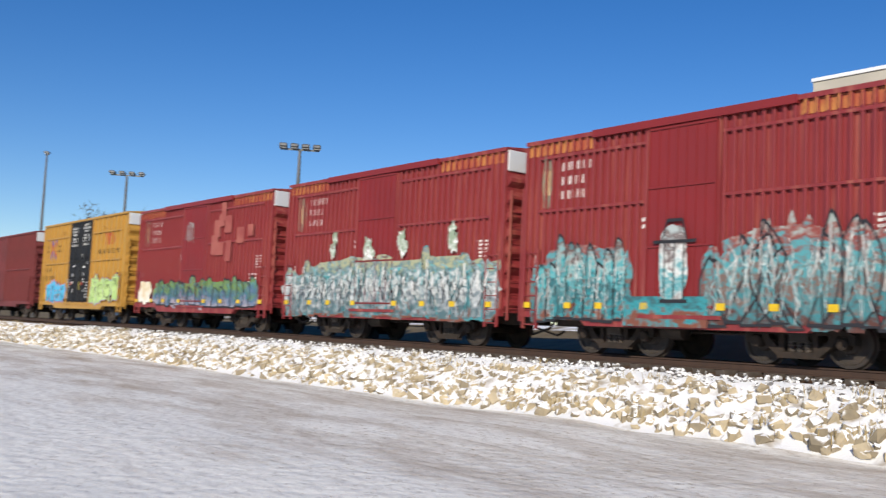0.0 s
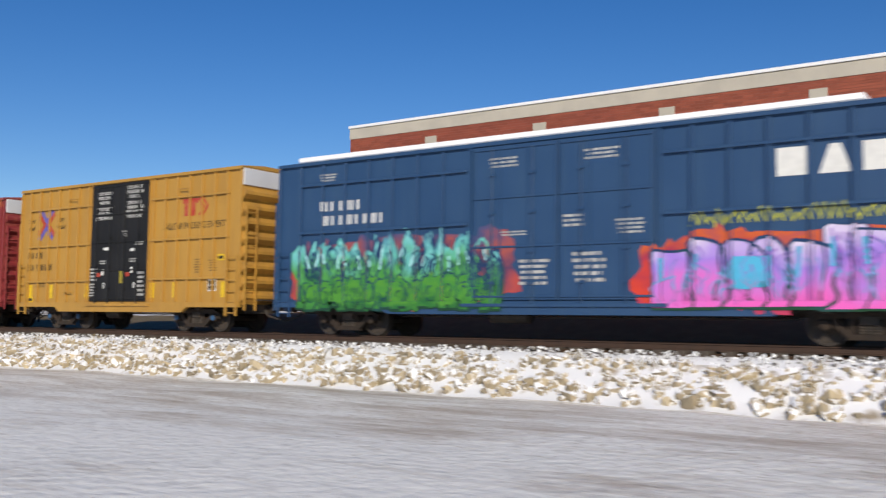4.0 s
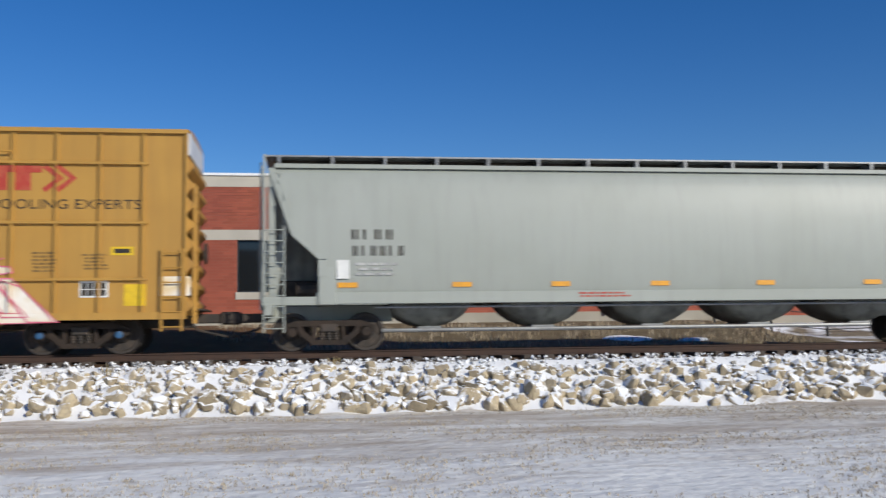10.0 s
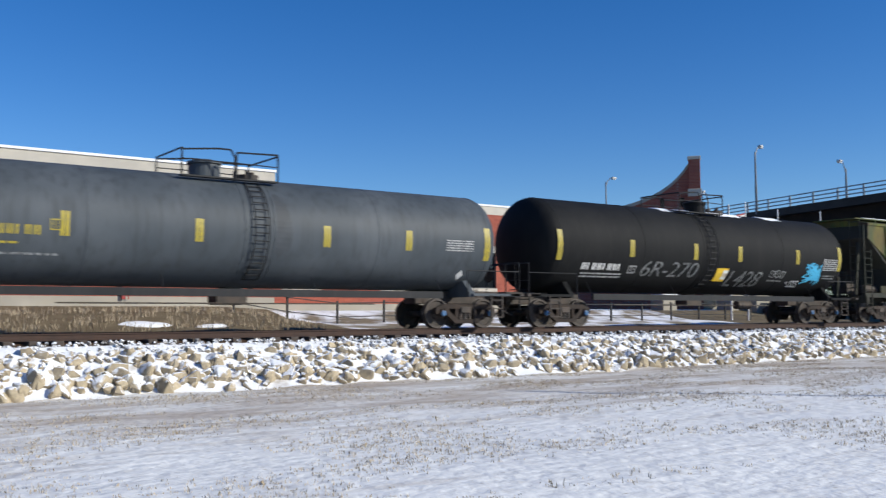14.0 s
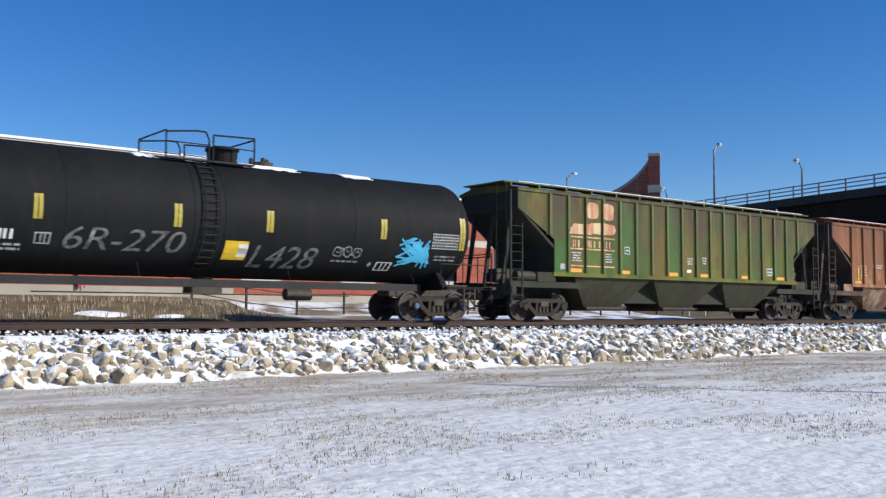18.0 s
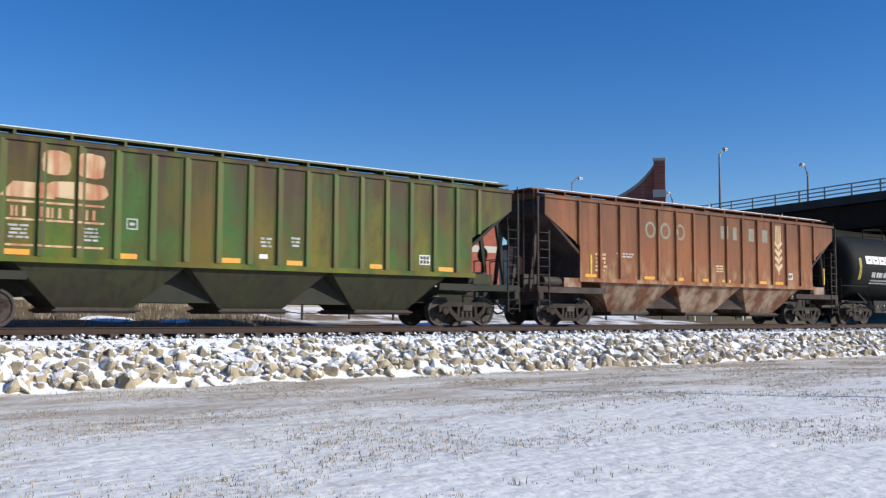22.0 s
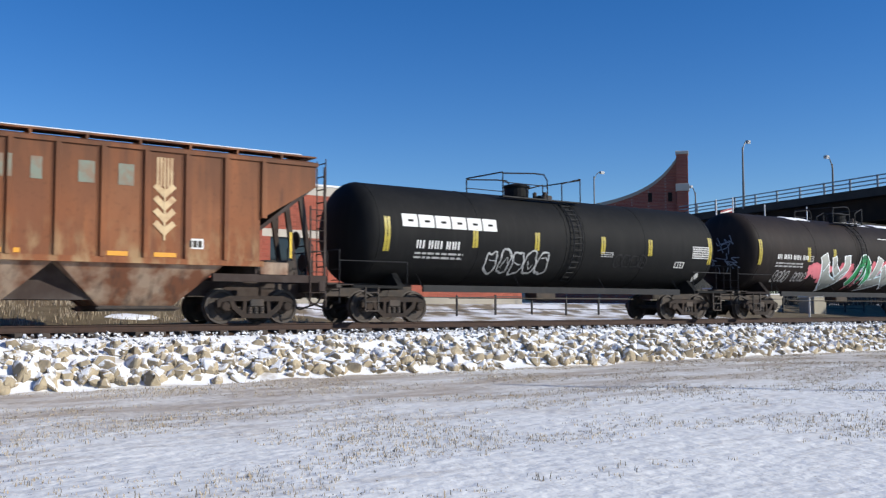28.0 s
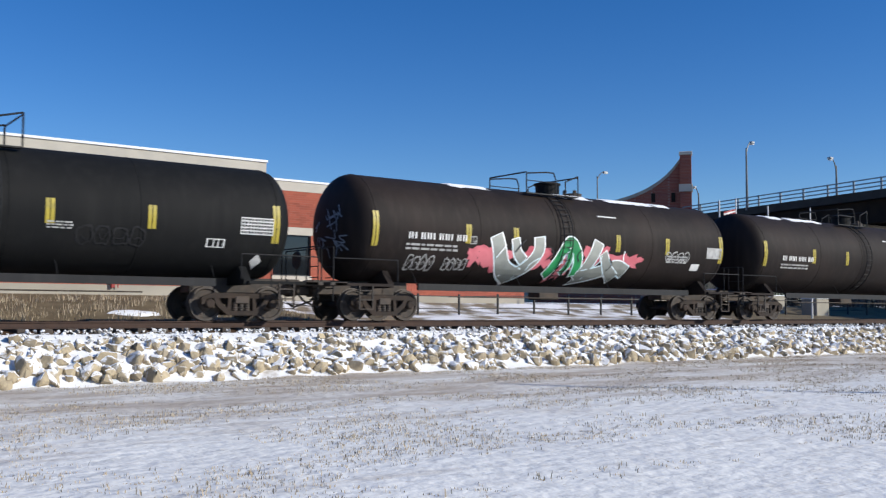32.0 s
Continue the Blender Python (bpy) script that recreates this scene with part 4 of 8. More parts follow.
def end_profile(z0, z1, depth, ribs):
    """Outline, in (x, z), of a pressed steel end with level ribs; x grows outwards."""
    pts = [(-0.02, z0)]
    step = (z1 - z0) / ribs
    for k in range(ribs):
        a = z0 + k * step
        pts += [(0.0, a + step * 0.12), (depth, a + step * 0.42), (depth, a + step * 0.62), (0.0, a + step * 0.92)]
    pts += [(-0.02, z1)]
    return pts


def boxcar(label, half, paint, end_paint, doors, sill_paint=None, posts=20, rails=(1.74, 3.03, 4.35), truck=2.45, top_end=M["metal_siding"],
           roof_paint=None, caps=False, group="freight cars of the train", snow=False, z0=0.80, eave=5.12, post_width=0.07):
    car = thing("boxcar", label, "boxcar", group=group)
    W, EAVE = 1.50, eave
    part("body", box(BM(), -half, half, -W + 0.03, W - 0.03, z0 + 0.12, EAVE, 0.015), paint, car)
    bm = BM()
    prof = [(-W - 0.06, EAVE - 0.10), (-W - 0.06, EAVE), (-0.6, EAVE + 0.10), (0.6, EAVE + 0.10), (W + 0.06, EAVE), (W + 0.06, EAVE - 0.10), (W - 0.05, EAVE - 0.02), (-W + 0.05, EAVE - 0.02)]
    extrude(bm, prof, "x", -half - 0.03, half + 0.03)
    for k in range(14):
        x = -half + (k + 0.5) * 2 * half / 14
        extrude(bm, [(-W - 0.05, EAVE - 0.05), (-W - 0.05, EAVE + 0.005), (-0.6, EAVE + 0.112), (0.6, EAVE + 0.112), (W + 0.05, EAVE + 0.005), (W + 0.05, EAVE - 0.05)], "x", x - 0.03, x + 0.03)
    part("roof", bm, roof_paint or paint, car)
    if snow:
        bm = BM()
        box(bm, -half * 0.92, half * 0.75, -W - 0.03, 0.9, EAVE + 0.01, EAVE + 0.17, 0.03)
        part("roof_snow", bm, M["snow"], car, "thin snow lying on the roof")
    # sills
    for sgn in (-1, 1):
        a, b = sorted((sgn * (W + 0.055), sgn * (W - 0.10)))
        poly = [(-half, z0 + 0.17), (-half, z0), (-half + 3.9, z0), (-half + 4.3, z0 - 0.17), (half - 4.3, z0 - 0.17), (half - 3.9, z0), (half, z0), (half, z0 + 0.17)]
        part("side_sill", extrude(BM(), poly, "y", a, b), sill_paint or paint, car)
    part("centre_sill", box(BM(), -half, half, -0.3, 0.3, z0 - 0.18, z0 + 0.12), M["iron"], car)
    bm = BM()
    for k in range(-3, 4):
        box(bm, k * 2.1 - 0.08, k * 2.1 + 0.08, -1.3, 1.3, z0 - 0.1, z0 + 0.1)
    lathe(bm, [(-2.4, 0.0), (-2.35, 0.2), (-1.2, 0.2), (-1.15, 0.0)], "x", 14, (0, -0.7, z0 - 0.2))
    rod(bm, (-half + 4, -0.5, z0 - 0.22), (half - 4, -0.45, z0 - 0.22), 0.025, 6)
    part("underframe", bm, M["iron"], car)
    # posts and level ribs, clear of the doors
    d0, d1 = doors["x0"], doors["x1"]
    pm = mesh_of("side_post", box(BM(), -post_width / 2, post_width / 2, -0.055, 0.035, 0, EAVE - 0.12 - z0 - 0.17, 0.006), paint)
    for sgn in (-1, 1):
        for k in range(posts + 1):
            x = -half + 0.03 + k * (2 * half - 0.06) / posts
            if d0 - 0.12 < x < d1 + 0.12:
                continue
            ob = shared("side_post", pm, car, (x, sgn * W, z0 + 0.17))
            if sgn > 0:
                ob.rotation_euler = (0, 0, math.pi)
    for sgn in (-1, 1):
        for a, b in ((-half + 0.9, d0 - 0.2), (d1 + 0.2, half - 0.9)):
            for i, z in enumerate(rails):
                ya, yb = sorted((sgn * (W + 0.058), sgn * (W - 0.035)))
                part("side_rib", box(BM(), a, b, ya, yb, z - 0.035, z + 0.035, 0.01), paint, car)
    # doors
    n = doors.get("n", 2)
    w = (d1 - d0) / n
    for sgn in (-1, 1):
        bm = BM()
        ya, yb = sorted((sgn * (W + 0.05), sgn * (W - 0.04)))
        for x in (d0 - 0.11, d1 + 0.03):
            box(bm, x, x + 0.08, ya, yb, z0 + 0.1, EAVE - 0.08)
        box(bm, d0 - 0.3, d1 + 0.3, *sorted((sgn * (W + 0.11), sgn * (W))), z0 + 0.03, z0 + 0.11)
        part("door_frame", bm, doors.get("frame", paint), car)
        for i in range(n):
            bm = BM()
            a, b = d0 + i * w + 0.02, d0 + (i + 1) * w - 0.02
            box(bm, a, b, *sorted((sgn * (W + 0.055), sgn * (W - 0.04))), z0 + 0.20, EAVE - 0.13, 0.01)
            dp = part("door", bm, doors["mat"], car)
            nb = doors.get("ribs", 4)
            for k in range(nb + 1):
                z = z0 + 0.26 + k * (EAVE - z0 - 0.5) / nb
                part("door_rib", box(BM(), a + 0.03, b - 0.03, *sorted((sgn * (W + 0.09), sgn * (W + 0.05))), z, z + 0.05, 0.008), doors["mat"], dp)
            for k in range(doors.get("cols", 0) + 1 if doors.get("cols", 0) else 0):
                x = a + 0.05 + k * (b - a - 0.14) / max(1, doors.get("cols", 0))
                part("door_rib", box(BM(), x, x + 0.04, *sorted((sgn * (W + 0.078), sgn * (W + 0.05))), z0 + 0.26, EAVE - 0.2), doors["mat"], dp)
            if doors.get("rods", True) and sgn < 0:
                for x in (a + 0.25 * w, a + 0.72 * w):
                    bm = rod(BM(), (x, -W - 0.12, z0 + 0.12), (x, -W - 0.12, EAVE - 0.22), 0.022, 6)
                    for z in (1.4, 2.2, 3.2, 4.2):
                        box(bm, x - 0.06, x + 0.06, -W - 0.14, -W - 0.07, z, z + 0.07)
                    part("lock_rod", bm, doors["mat"], dp)
    # ends
    for sgn in (-1, 1):
        poly = [(sgn * (half + a), z) for a, z in end_profile(z0 + 0.1, EAVE - 0.62, 0.13, 8)]
        poly = poly + [(sgn * (half - 0.03), EAVE - 0.62), (sgn * (half - 0.03), z0 + 0.1)]
        part("end_wall", extrude(BM(), poly, "y", -W + 0.05, W - 0.05), end_paint, car)
        a, b = sorted((sgn * (half + 0.05), sgn * half))
        part("end_panel", box(BM(), a, b, -W + 0.03, W - 0.03, EAVE - 0.60, EAVE - 0.06, 0.01), top_end, car, "white upper end panel")
        bm = BM()
        xx = sgn * (half + 0.17)
        for k in range(9):
            rod(bm, (xx, -1.42, 1.0 + 0.35 * k), (xx, -1.0, 1.0 + 0.35 * k), 0.018, 5)
        for yy in (-1.44, -0.98):
            box(bm, xx - 0.03, xx + 0.03, yy - 0.02, yy + 0.02, 0.7, 4.0)
        part("end_ladder", bm, end_paint, car)
        bm = BM()
        lx = sgn * (half - 0.32)
        ladder(bm, lx, 0.46, -W - 0.07, 0.62, 2.35)
        part("side_ladder", bm, paint, car)
        bm = BM()
        box(bm, *sorted((sgn * (half + 0.05), sgn * (half + 0.35))), -0.9, 0.9, 1.02, 1.06)
        part("end_step", bm, M["iron"], car)
    bm = lathe(BM(), [(0, 0.26), (0.03, 0.28), (0.06, 0.26)], "x", 18, (half + 0.2, 0.5, 2.5))
    part("brake_wheel", bm, M["iron"], car)
    add_couplers(car, half, 0.95)
    for s in (-1, 1):
        add_truck(car, s * (half - truck), caps)
    return car


def shorten(car, k, half):
    """Gives a car of the same pattern a shorter body: its side is drawn in, its ends and trucks keep their shape."""
    ends = ("truck", "coupler", "end_wall", "end_panel", "end_ladder", "side_ladder", "end_step", "brake_wheel")
    for ob in car.children_recursive:
        base = ob.name.split(".")[0]
        if ob.type != "MESH" or (ob.parent is not car and ob.parent.name.split(".")[0] in ends):
            continue
        if base in ends:
            mid = sum(v.co.x for v in ob.data.vertices) / len(ob.data.vertices)
            ob.location.x += (k - 1) * half * (1 if mid > 0 else -1)
            continue
        ob.location.x *= k
        if ob.data.users == 1:
            for v in ob.data.vertices:
                v.co.x *= k


def place(car, x0):
    CARS.append((car, x0))
    car.matrix_world = pose(x0, TRACK_Y, RAIL_Z)
    return car
M["yellow_ink"] = material("worn_brown_stencil_paint", (0.16, 0.095, 0.03), 0.6, 0, (0.35, 0.2, 0.05), 9, 0.5)


def x_emblem(car, x, z, s, y):
    bm = BM()
    for k, q in enumerate((1, -1)):
        stroke(bm, [(x - 0.80 * s, z + q * 0.70 * s), (x, z + q * 0.13 * s), (x + 0.80 * s, z + q * 0.70 * s)], s * 0.27, y - 0.001 * k)
    e = part("emblem", bm, M["violet"], car, "violet and red crossed-rails emblem")
    bm = BM()
    for k, q in enumerate((1, -1)):
        stroke(bm, [(x - q * s, z + 0.50 * s), (x - q * 0.26 * s, z), (x - q * s, z - 0.50 * s)], s * 0.27, y - 0.004 - 0.001 * k)
    part("emblem_chevron", bm, M["signal_red"], e)


def bar_emblem(car, x, z, w, h, y):
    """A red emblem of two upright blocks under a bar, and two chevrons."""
    bm = BM()
    slab(bm, x - w / 2, x + w * 0.14, z + h * 0.22, z + h / 2, y)
    for k in range(2):
        slab(bm, x - w / 2 + w * (0.07 + 0.27 * k), x - w / 2 + w * (0.25 + 0.27 * k), z - h / 2, z + h * 0.218, y)
    for k in range(2):
        a = x + w * (0.18 + 0.15 * k)
        stroke(bm, [(a, z + h * 0.46), (a + w * 0.17, z), (a, z - h * 0.46)], h * 0.2, y - 0.002 * k)
    part("emblem", bm, M["signal_red"], car, "red block emblem")


def yellow_marks(car, half):
    y = -1.475
    x_emblem(car, -7.15, 3.90, 0.74, y)
    words(car, "lettering", "next\nload", -8.72, 3.92, 0.2, M["ink"], y, "black slanted words", 0.62, 0.25)
    words(car, "lettering", "any\nroad", -5.62, 3.92, 0.2, M["ink"], y, "black slanted words", 0.60, 0.25)
    digits(car, "car_number", -8.2, 2.74, 4, 1.55, 0.24, M["ink"], y)
    digits(car, "car_number", -7.7, 2.28, 6, 2.6, 0.24, M["ink"], y)
    stencil_lines(car, "stencil", -7.6, 1.62, 1.2, 0.2, 3, M["yellow_ink"], y, 3)
    bar_emblem(car, 6.2, 4.10, 1.95, 0.58, y)
    words(car, "lettering", "RAILCAR POOLING EXPERTS", 6.2, 3.48, 0.23, M["ink"], y, "black painted slogan", 5.0)
    for x, w in ((-8.75, 0.34), (-6.6, 0.30), (-2.95, 0.22), (2.85, 0.24), (4.6, 0.3), (8.35, 0.5)):
        bm = BM()
        slab(bm, x, x + w, 1.12, 1.62, y)
        part("reflector", bm, M["sign_yellow"], car, "bright yellow reflector panel")
    bx, bz = 7.68, 1.52
    bm = BM()
    slab(bm, bx - 0.32, bx + 0.32, bz - 0.20, bz + 0.20, y)
    lab = part("data_plate", bm, M["white"], car, "white framed data plate")
    bm = BM()
    for i in range(4):
        for j in range(2):
            slab(bm, bx - 0.28 + i * 0.142, bx - 0.16 + i * 0.142, bz - 0.16 + j * 0.16, bz - 0.02 + j * 0.16, y - 0.007)
    part("data_cell", bm, M["ink"], lab)
    for x, z in ((-8.55, 1.07), (8.3, 2.4)):
        bm = BM()
        slab(bm, x - 0.26, x + 0.26, z - 0.1, z + 0.1, y)
        wp = part("warning_plate", bm, M["sign_yellow"], car, "yellow warning plate")
        bm = BM()
        slab(bm, x - 0.18, x + 0.18, z - 0.05, z + 0.05, y - 0.006)
        part("plate_text", bm, M["ink"], wp)
    stencil_lines(car, "stencil", 6.6, 2.15, 0.6, 0.5, 6, M["yellow_ink"], y, 9)
    stencil_lines(car, "stencil", 7.7, 2.15, 0.6, 0.4, 5, M["yellow_ink"], y, 10)
    for x, z in ((-4.7, 4.75), (5.1, 4.72), (-5.0, 1.35)):
        bm = pipe(BM(), [(x, -1.52, z), (x, -1.60, z), (x + 0.7, -1.60, z - 0.02), (x + 0.7, -1.52, z)], 0.02, 5)
        part("grab_iron", bm, M["yellow_end"], car)


def yellow_door_marks(car, d0, d1):
    y = -1.561
    w = (d1 - d0) / 2
    c0, c1 = d0 + w * 0.46, d0 + w * 1.52
    words(car, "lettering", "CLOSE THIS DOOR\nBEFORE CLOSING\nMAIN DOOR", c0, 4.66, 0.118, M["white"], y, "white stencilled door notice", 1.36)
    words(car, "lettering", "CIERRE ESTA PUERTA\nANTES DE CERRAR\nLA PUERTA PRINCIPAL", c0, 4.10, 0.118, M["white"], y, "white stencilled door notice", 1.55)
    words(car, "lettering", "CLOSE AND LOCK\nBOTH DOORS BEFORE\nMOVING CAR", c1, 4.80, 0.118, M["white"], y, "white stencilled door notice", 1.55)
    words(car, "lettering", "CIERRE Y PONGA\nEL SEGURO EN AMBAS\nPUERTAS ANTES DE\nMOVER EL CARRO", c1, 4.18, 0.114, M["white"], y, "white stencilled door notice", 1.60)
    bm = BM()
    for x, z, ww, h in ((c0 + 0.3, 2.85, 0.5, 0.1), (c1 - 0.05, 2.78, 0.36, 0.1), (c0 + 0.02, 2.02, 0.22, 0.2), (c1 - 0.05, 2.08, 0.24, 0.2), (c0 + 0.12, 1.55, 0.06, 0.2), (c0 + 0.25, 1.55, 0.05, 0.2), (c1 + 0.12, 1.55, 0.06, 0.2), (c1 + 0.25, 1.55, 0.05, 0.2)):
        slab(bm, x - ww / 2, x + ww / 2, z - h / 2, z + h / 2, y)
    part("door_plate", bm, M["white"], car)
    for i, (x, z, ww, h, rows) in enumerate(((c0 + 0.05, 2.38, 0.6, 0.16, 2), (c1 + 0.05, 2.42, 0.6, 0.16, 2), (c1 + 0.55, 3.0, 0.75, 0.16, 2), (d0 + 0.4, 1.95, 0.7, 0.5, 4), (d0 + 0.3, 1.4, 0.5, 0.5, 5), (d1 - 0.45, 1.6, 0.6, 0.9, 6), (c1 - 0.75, 3.35, 0.42, 0.26, 3))):
        stencil_lines(car, "stencil", x, z, ww, h, rows, M["dim_white"], y, 30 + i)
    bm = BM()
    for x in (c0 - 0.3, c1 - 0.38):
        slab(bm, x - 0.2, x + 0.14, 1.86, 2.0, y)
    part("warning_plate", bm, M["signal_red"], car)
    bm = BM()
    for k in range(2):
        slab(bm, d0 + w + 0.22 + 0.2 * k, d0 + w + 0.36 + 0.2 * k, 1.62, 2.1, y)
    part("reflector", bm, M["tape_yellow"], car)


YEL = "golden yellow boxcar with double black plug doors"
HALF_Y = 9.76


def yellow_car(label, x0):
    d = dict(x0=-2.52, x1=2.54, mat=M["black"], n=2, ribs=4, frame=M["yellow_end"])
    car = boxcar(label, HALF_Y, M["yellow"], M["yellow_end"], d, caps=True, eave=5.28, post_width=0.05, rails=(1.74, 3.06, 4.46))
    yellow_marks(car, HALF_Y)
    paint_posts(car, ("lettering", "emblem", "emblem_chevron", "car_number", "stencil", "reflector"), [-HALF_Y + 0.03 + k * (2 * HALF_Y - 0.06) / 20 for k in range(21)], 0.05, -1.556)
    yellow_door_marks(car, d["x0"], d["x1"])
    return place(car, x0)


yel_a = yellow_car("golden yellow boxcar with black doors and a rainbow graffiti band", 11.76)
yel_b = yellow_car("golden yellow boxcar with black doors and pale pink graffiti", 33.34)
yel_1 = yellow_car("clean golden yellow boxcar with black double doors", -26.79)
yel_0 = yellow_car("distant golden yellow boxcar with black doors and small graffiti", -77.45)

RED = "faded red boxcar with a sliding door and sprayed lower side"


def red_car(label, x0, half):
    d = dict(x0=-2.1, x1=1.5, mat=M["red_door"], n=1, ribs=3, cols=7, rods=False, frame=M["red"])
    car = boxcar(label, half, M["red"], M["red"], d, posts=44, rails=(3.36, 4.66), top_end=M["metal_siding"], roof_paint=M["red"], truck=2.6)
    y = -1.475
    for a, b in ((-half + 0.1, -5.4), (5.1, half - 0.1)):
        bm = BM()
        slab(bm, a, b, 4.74, 5.02, y, 0.006)
        part("rust_band", bm, M["rust_edge"], car, "rusty band under the eaves")
    bm = BM()
    box(bm, -5.35, 5.05, -1.62, -1.50, 4.96, 5.13)
    part("door_track", bm, M["red_door"], car)
    bm = lathe(BM(), [(y - 0.004, 0.02), (y - 0.003, 0.40), (y, 0.42)], "y", 24, (-8.4, 0, 4.08))
    for v in bm.verts:
        v.co.z = 4.08 + (v.co.z - 4.08) * 1.55
    s = part("emblem", bm, M["emblem_green"], car, "round dark emblem")
    bm = BM()
    for k in range(3):
        slab(bm, -8.55 + 0.12 * k, -8.48 + 0.12 * k, 3.75, 4.35, y - 0.012)
    part("emblem_bar", bm, M["wheat"], s)
    for i, w in enumerate((1.9, 1.5, 1.6)):
        digits(car, "lettering", -7.5 + w / 2, 4.40 - 0.34 * i, int(w / 0.19), w, 0.2, M["white"], y)
    digits(car, "car_number", -half + 0.95, 2.22, 2, 0.4, 0.2, M["white"], y)
    digits(car, "car_number", -half + 1.35, 1.86, 6, 1.5, 0.2, M["white"], y)
    for i, (x, z, w, h, rows) in enumerate(((half - 1.4, 2.55, 0.8, 0.5, 5), (half - 1.9, 1.95, 1.3, 0.4, 3), (-2.3, 2.9, 0.4, 0.3, 2))):
        stencil_lines(car, "stencil", x, z, w, h, rows, M["white"], y, 60 + i)
    bm = BM()
    for x in (-half + 0.3, -half + 3.0, -4.9, -2.3, 1.6, 4.0, 6.4, half - 0.9):
        slab(bm, x, x + 0.42, 1.02, 1.16, -1.60)
    part("reflector", bm, M["sign_yellow"], car)
    paint_posts(car, ("lettering", "emblem", "emblem_bar", "car_number", "stencil", "rust_band"), [-half + 0.03 + k * (2 * half - 0.06) / 44 for k in range(45)], 0.07, -1.556)
    return place(car, x0)


red_1 = red_car("faded red boxcar with teal and grey graffiti along its side", -39.00, 9.85)
red_2 = red_car("faded red boxcar with a silver graffiti block", -50.21, 9.95)
red_3 = red_car("faded red boxcar with patchy multicoloured graffiti", -63.14, 10.0)
d = dict(x0=-1.9, x1=1.2, mat=M["maroon"], n=1, ribs=3, cols=5, rods=False)
maroon = place(boxcar("dull maroon boxcar at the head of the line", 9.9, M["maroon"], M["maroon"], d, posts=24, rails=(2.9,)), -92.65)

d = dict(x0=-2.5, x1=2.6, mat=M["blue"], n=2, ribs=3, cols=3, frame=M["blue"])
blue = boxcar("dark blue boxcar with green and pink graffiti panels", 9.55, M["blue"], M["blue"], d, posts=22, rails=(3.0, 4.42), snow=True)
y = -1.475
digits(blue, "lettering", -7.05, 3.76, 5, 1.65, 0.28, M["white"], y)
digits(blue, "car_number", -6.6, 3.34, 8, 2.4, 0.28, M["white"], y)
for k in range(4):
    x0 = 5.35 + k * 0.88
    bm = BM()
    quad(bm, [(x0, 3.66), (x0 + 0.66, 3.66), (x0 + (0.66, 0.44, 0.66, 0.70)[k], 4.28), (x0 + (0.0, 0.22, 0.0, -0.04)[k], 4.28)], y - 0.004)
    part("lettering", bm, M["white"], blue, "bold white block of an emblem")
for i, (x, z, w, h, rows) in enumerate(((-7.6, 4.62, 0.7, 0.25, 3), (-1.5, 4.55, 0.9, 0.3, 3), (1.25, 4.55, 0.95, 0.3, 3), (0.5, 2.95, 0.6, 0.35, 3), (2.0, 2.75, 0.8, 0.4, 4), (-0.6, 1.7, 0.9, 0.7, 5), (0.9, 1.8, 0.9, 0.8, 5), (-1.2, 2.7, 0.8, 0.15, 2))):
    stencil_lines(blue, "stencil", x, z, w, h, rows, M["dim_white"], -1.561 if abs(x) < 2.5 else -1.475, 80 + i)
paint_posts(blue, ("lettering", "car_number", "stencil"), [-9.52 + k * 19.04 / 22 for k in range(23) if abs(-9.52 + k * 19.04 / 22) > 2.7], 0.07, -1.556)
place(blue, -9.5)
M["head_scrawl"] = material("pale_blue_scribble", (0.22, 0.28, 0.36), 0.8, 0, (0.05, 0.06, 0.08), 6.0, 0.6)
M["chalk_white"] = material("chalky_white_spray", (0.48, 0.49, 0.49), 0.9, 0, (0.12, 0.12, 0.12), 7.0, 0.6)
M["chalk"] = material("smeared_chalk", (0.30, 0.31, 0.31), 0.9, 0, (0.06, 0.06, 0.06), 9.0, 0.75)


# ---- tank cars ----
def wrap(bm, zc, r, lift=0.006):
    """Bends flat paint at y = 0 or just before it round a tank's near side."""
    z = zc - r + 0.06
    while z < zc + r - 0.05:
        geom = list(bm.verts) + list(bm.edges) + list(bm.faces)
        bmesh.ops.bisect_plane(bm, geom=geom, plane_co=(0, 0, z), plane_no=(0, 0, 1))
        z += 0.14
    for v in bm.verts:
        d = max(0.04, r * r - (v.co.z - zc) ** 2)
        v.co.y = -math.sqrt(d) - lift + v.co.y
    return bm


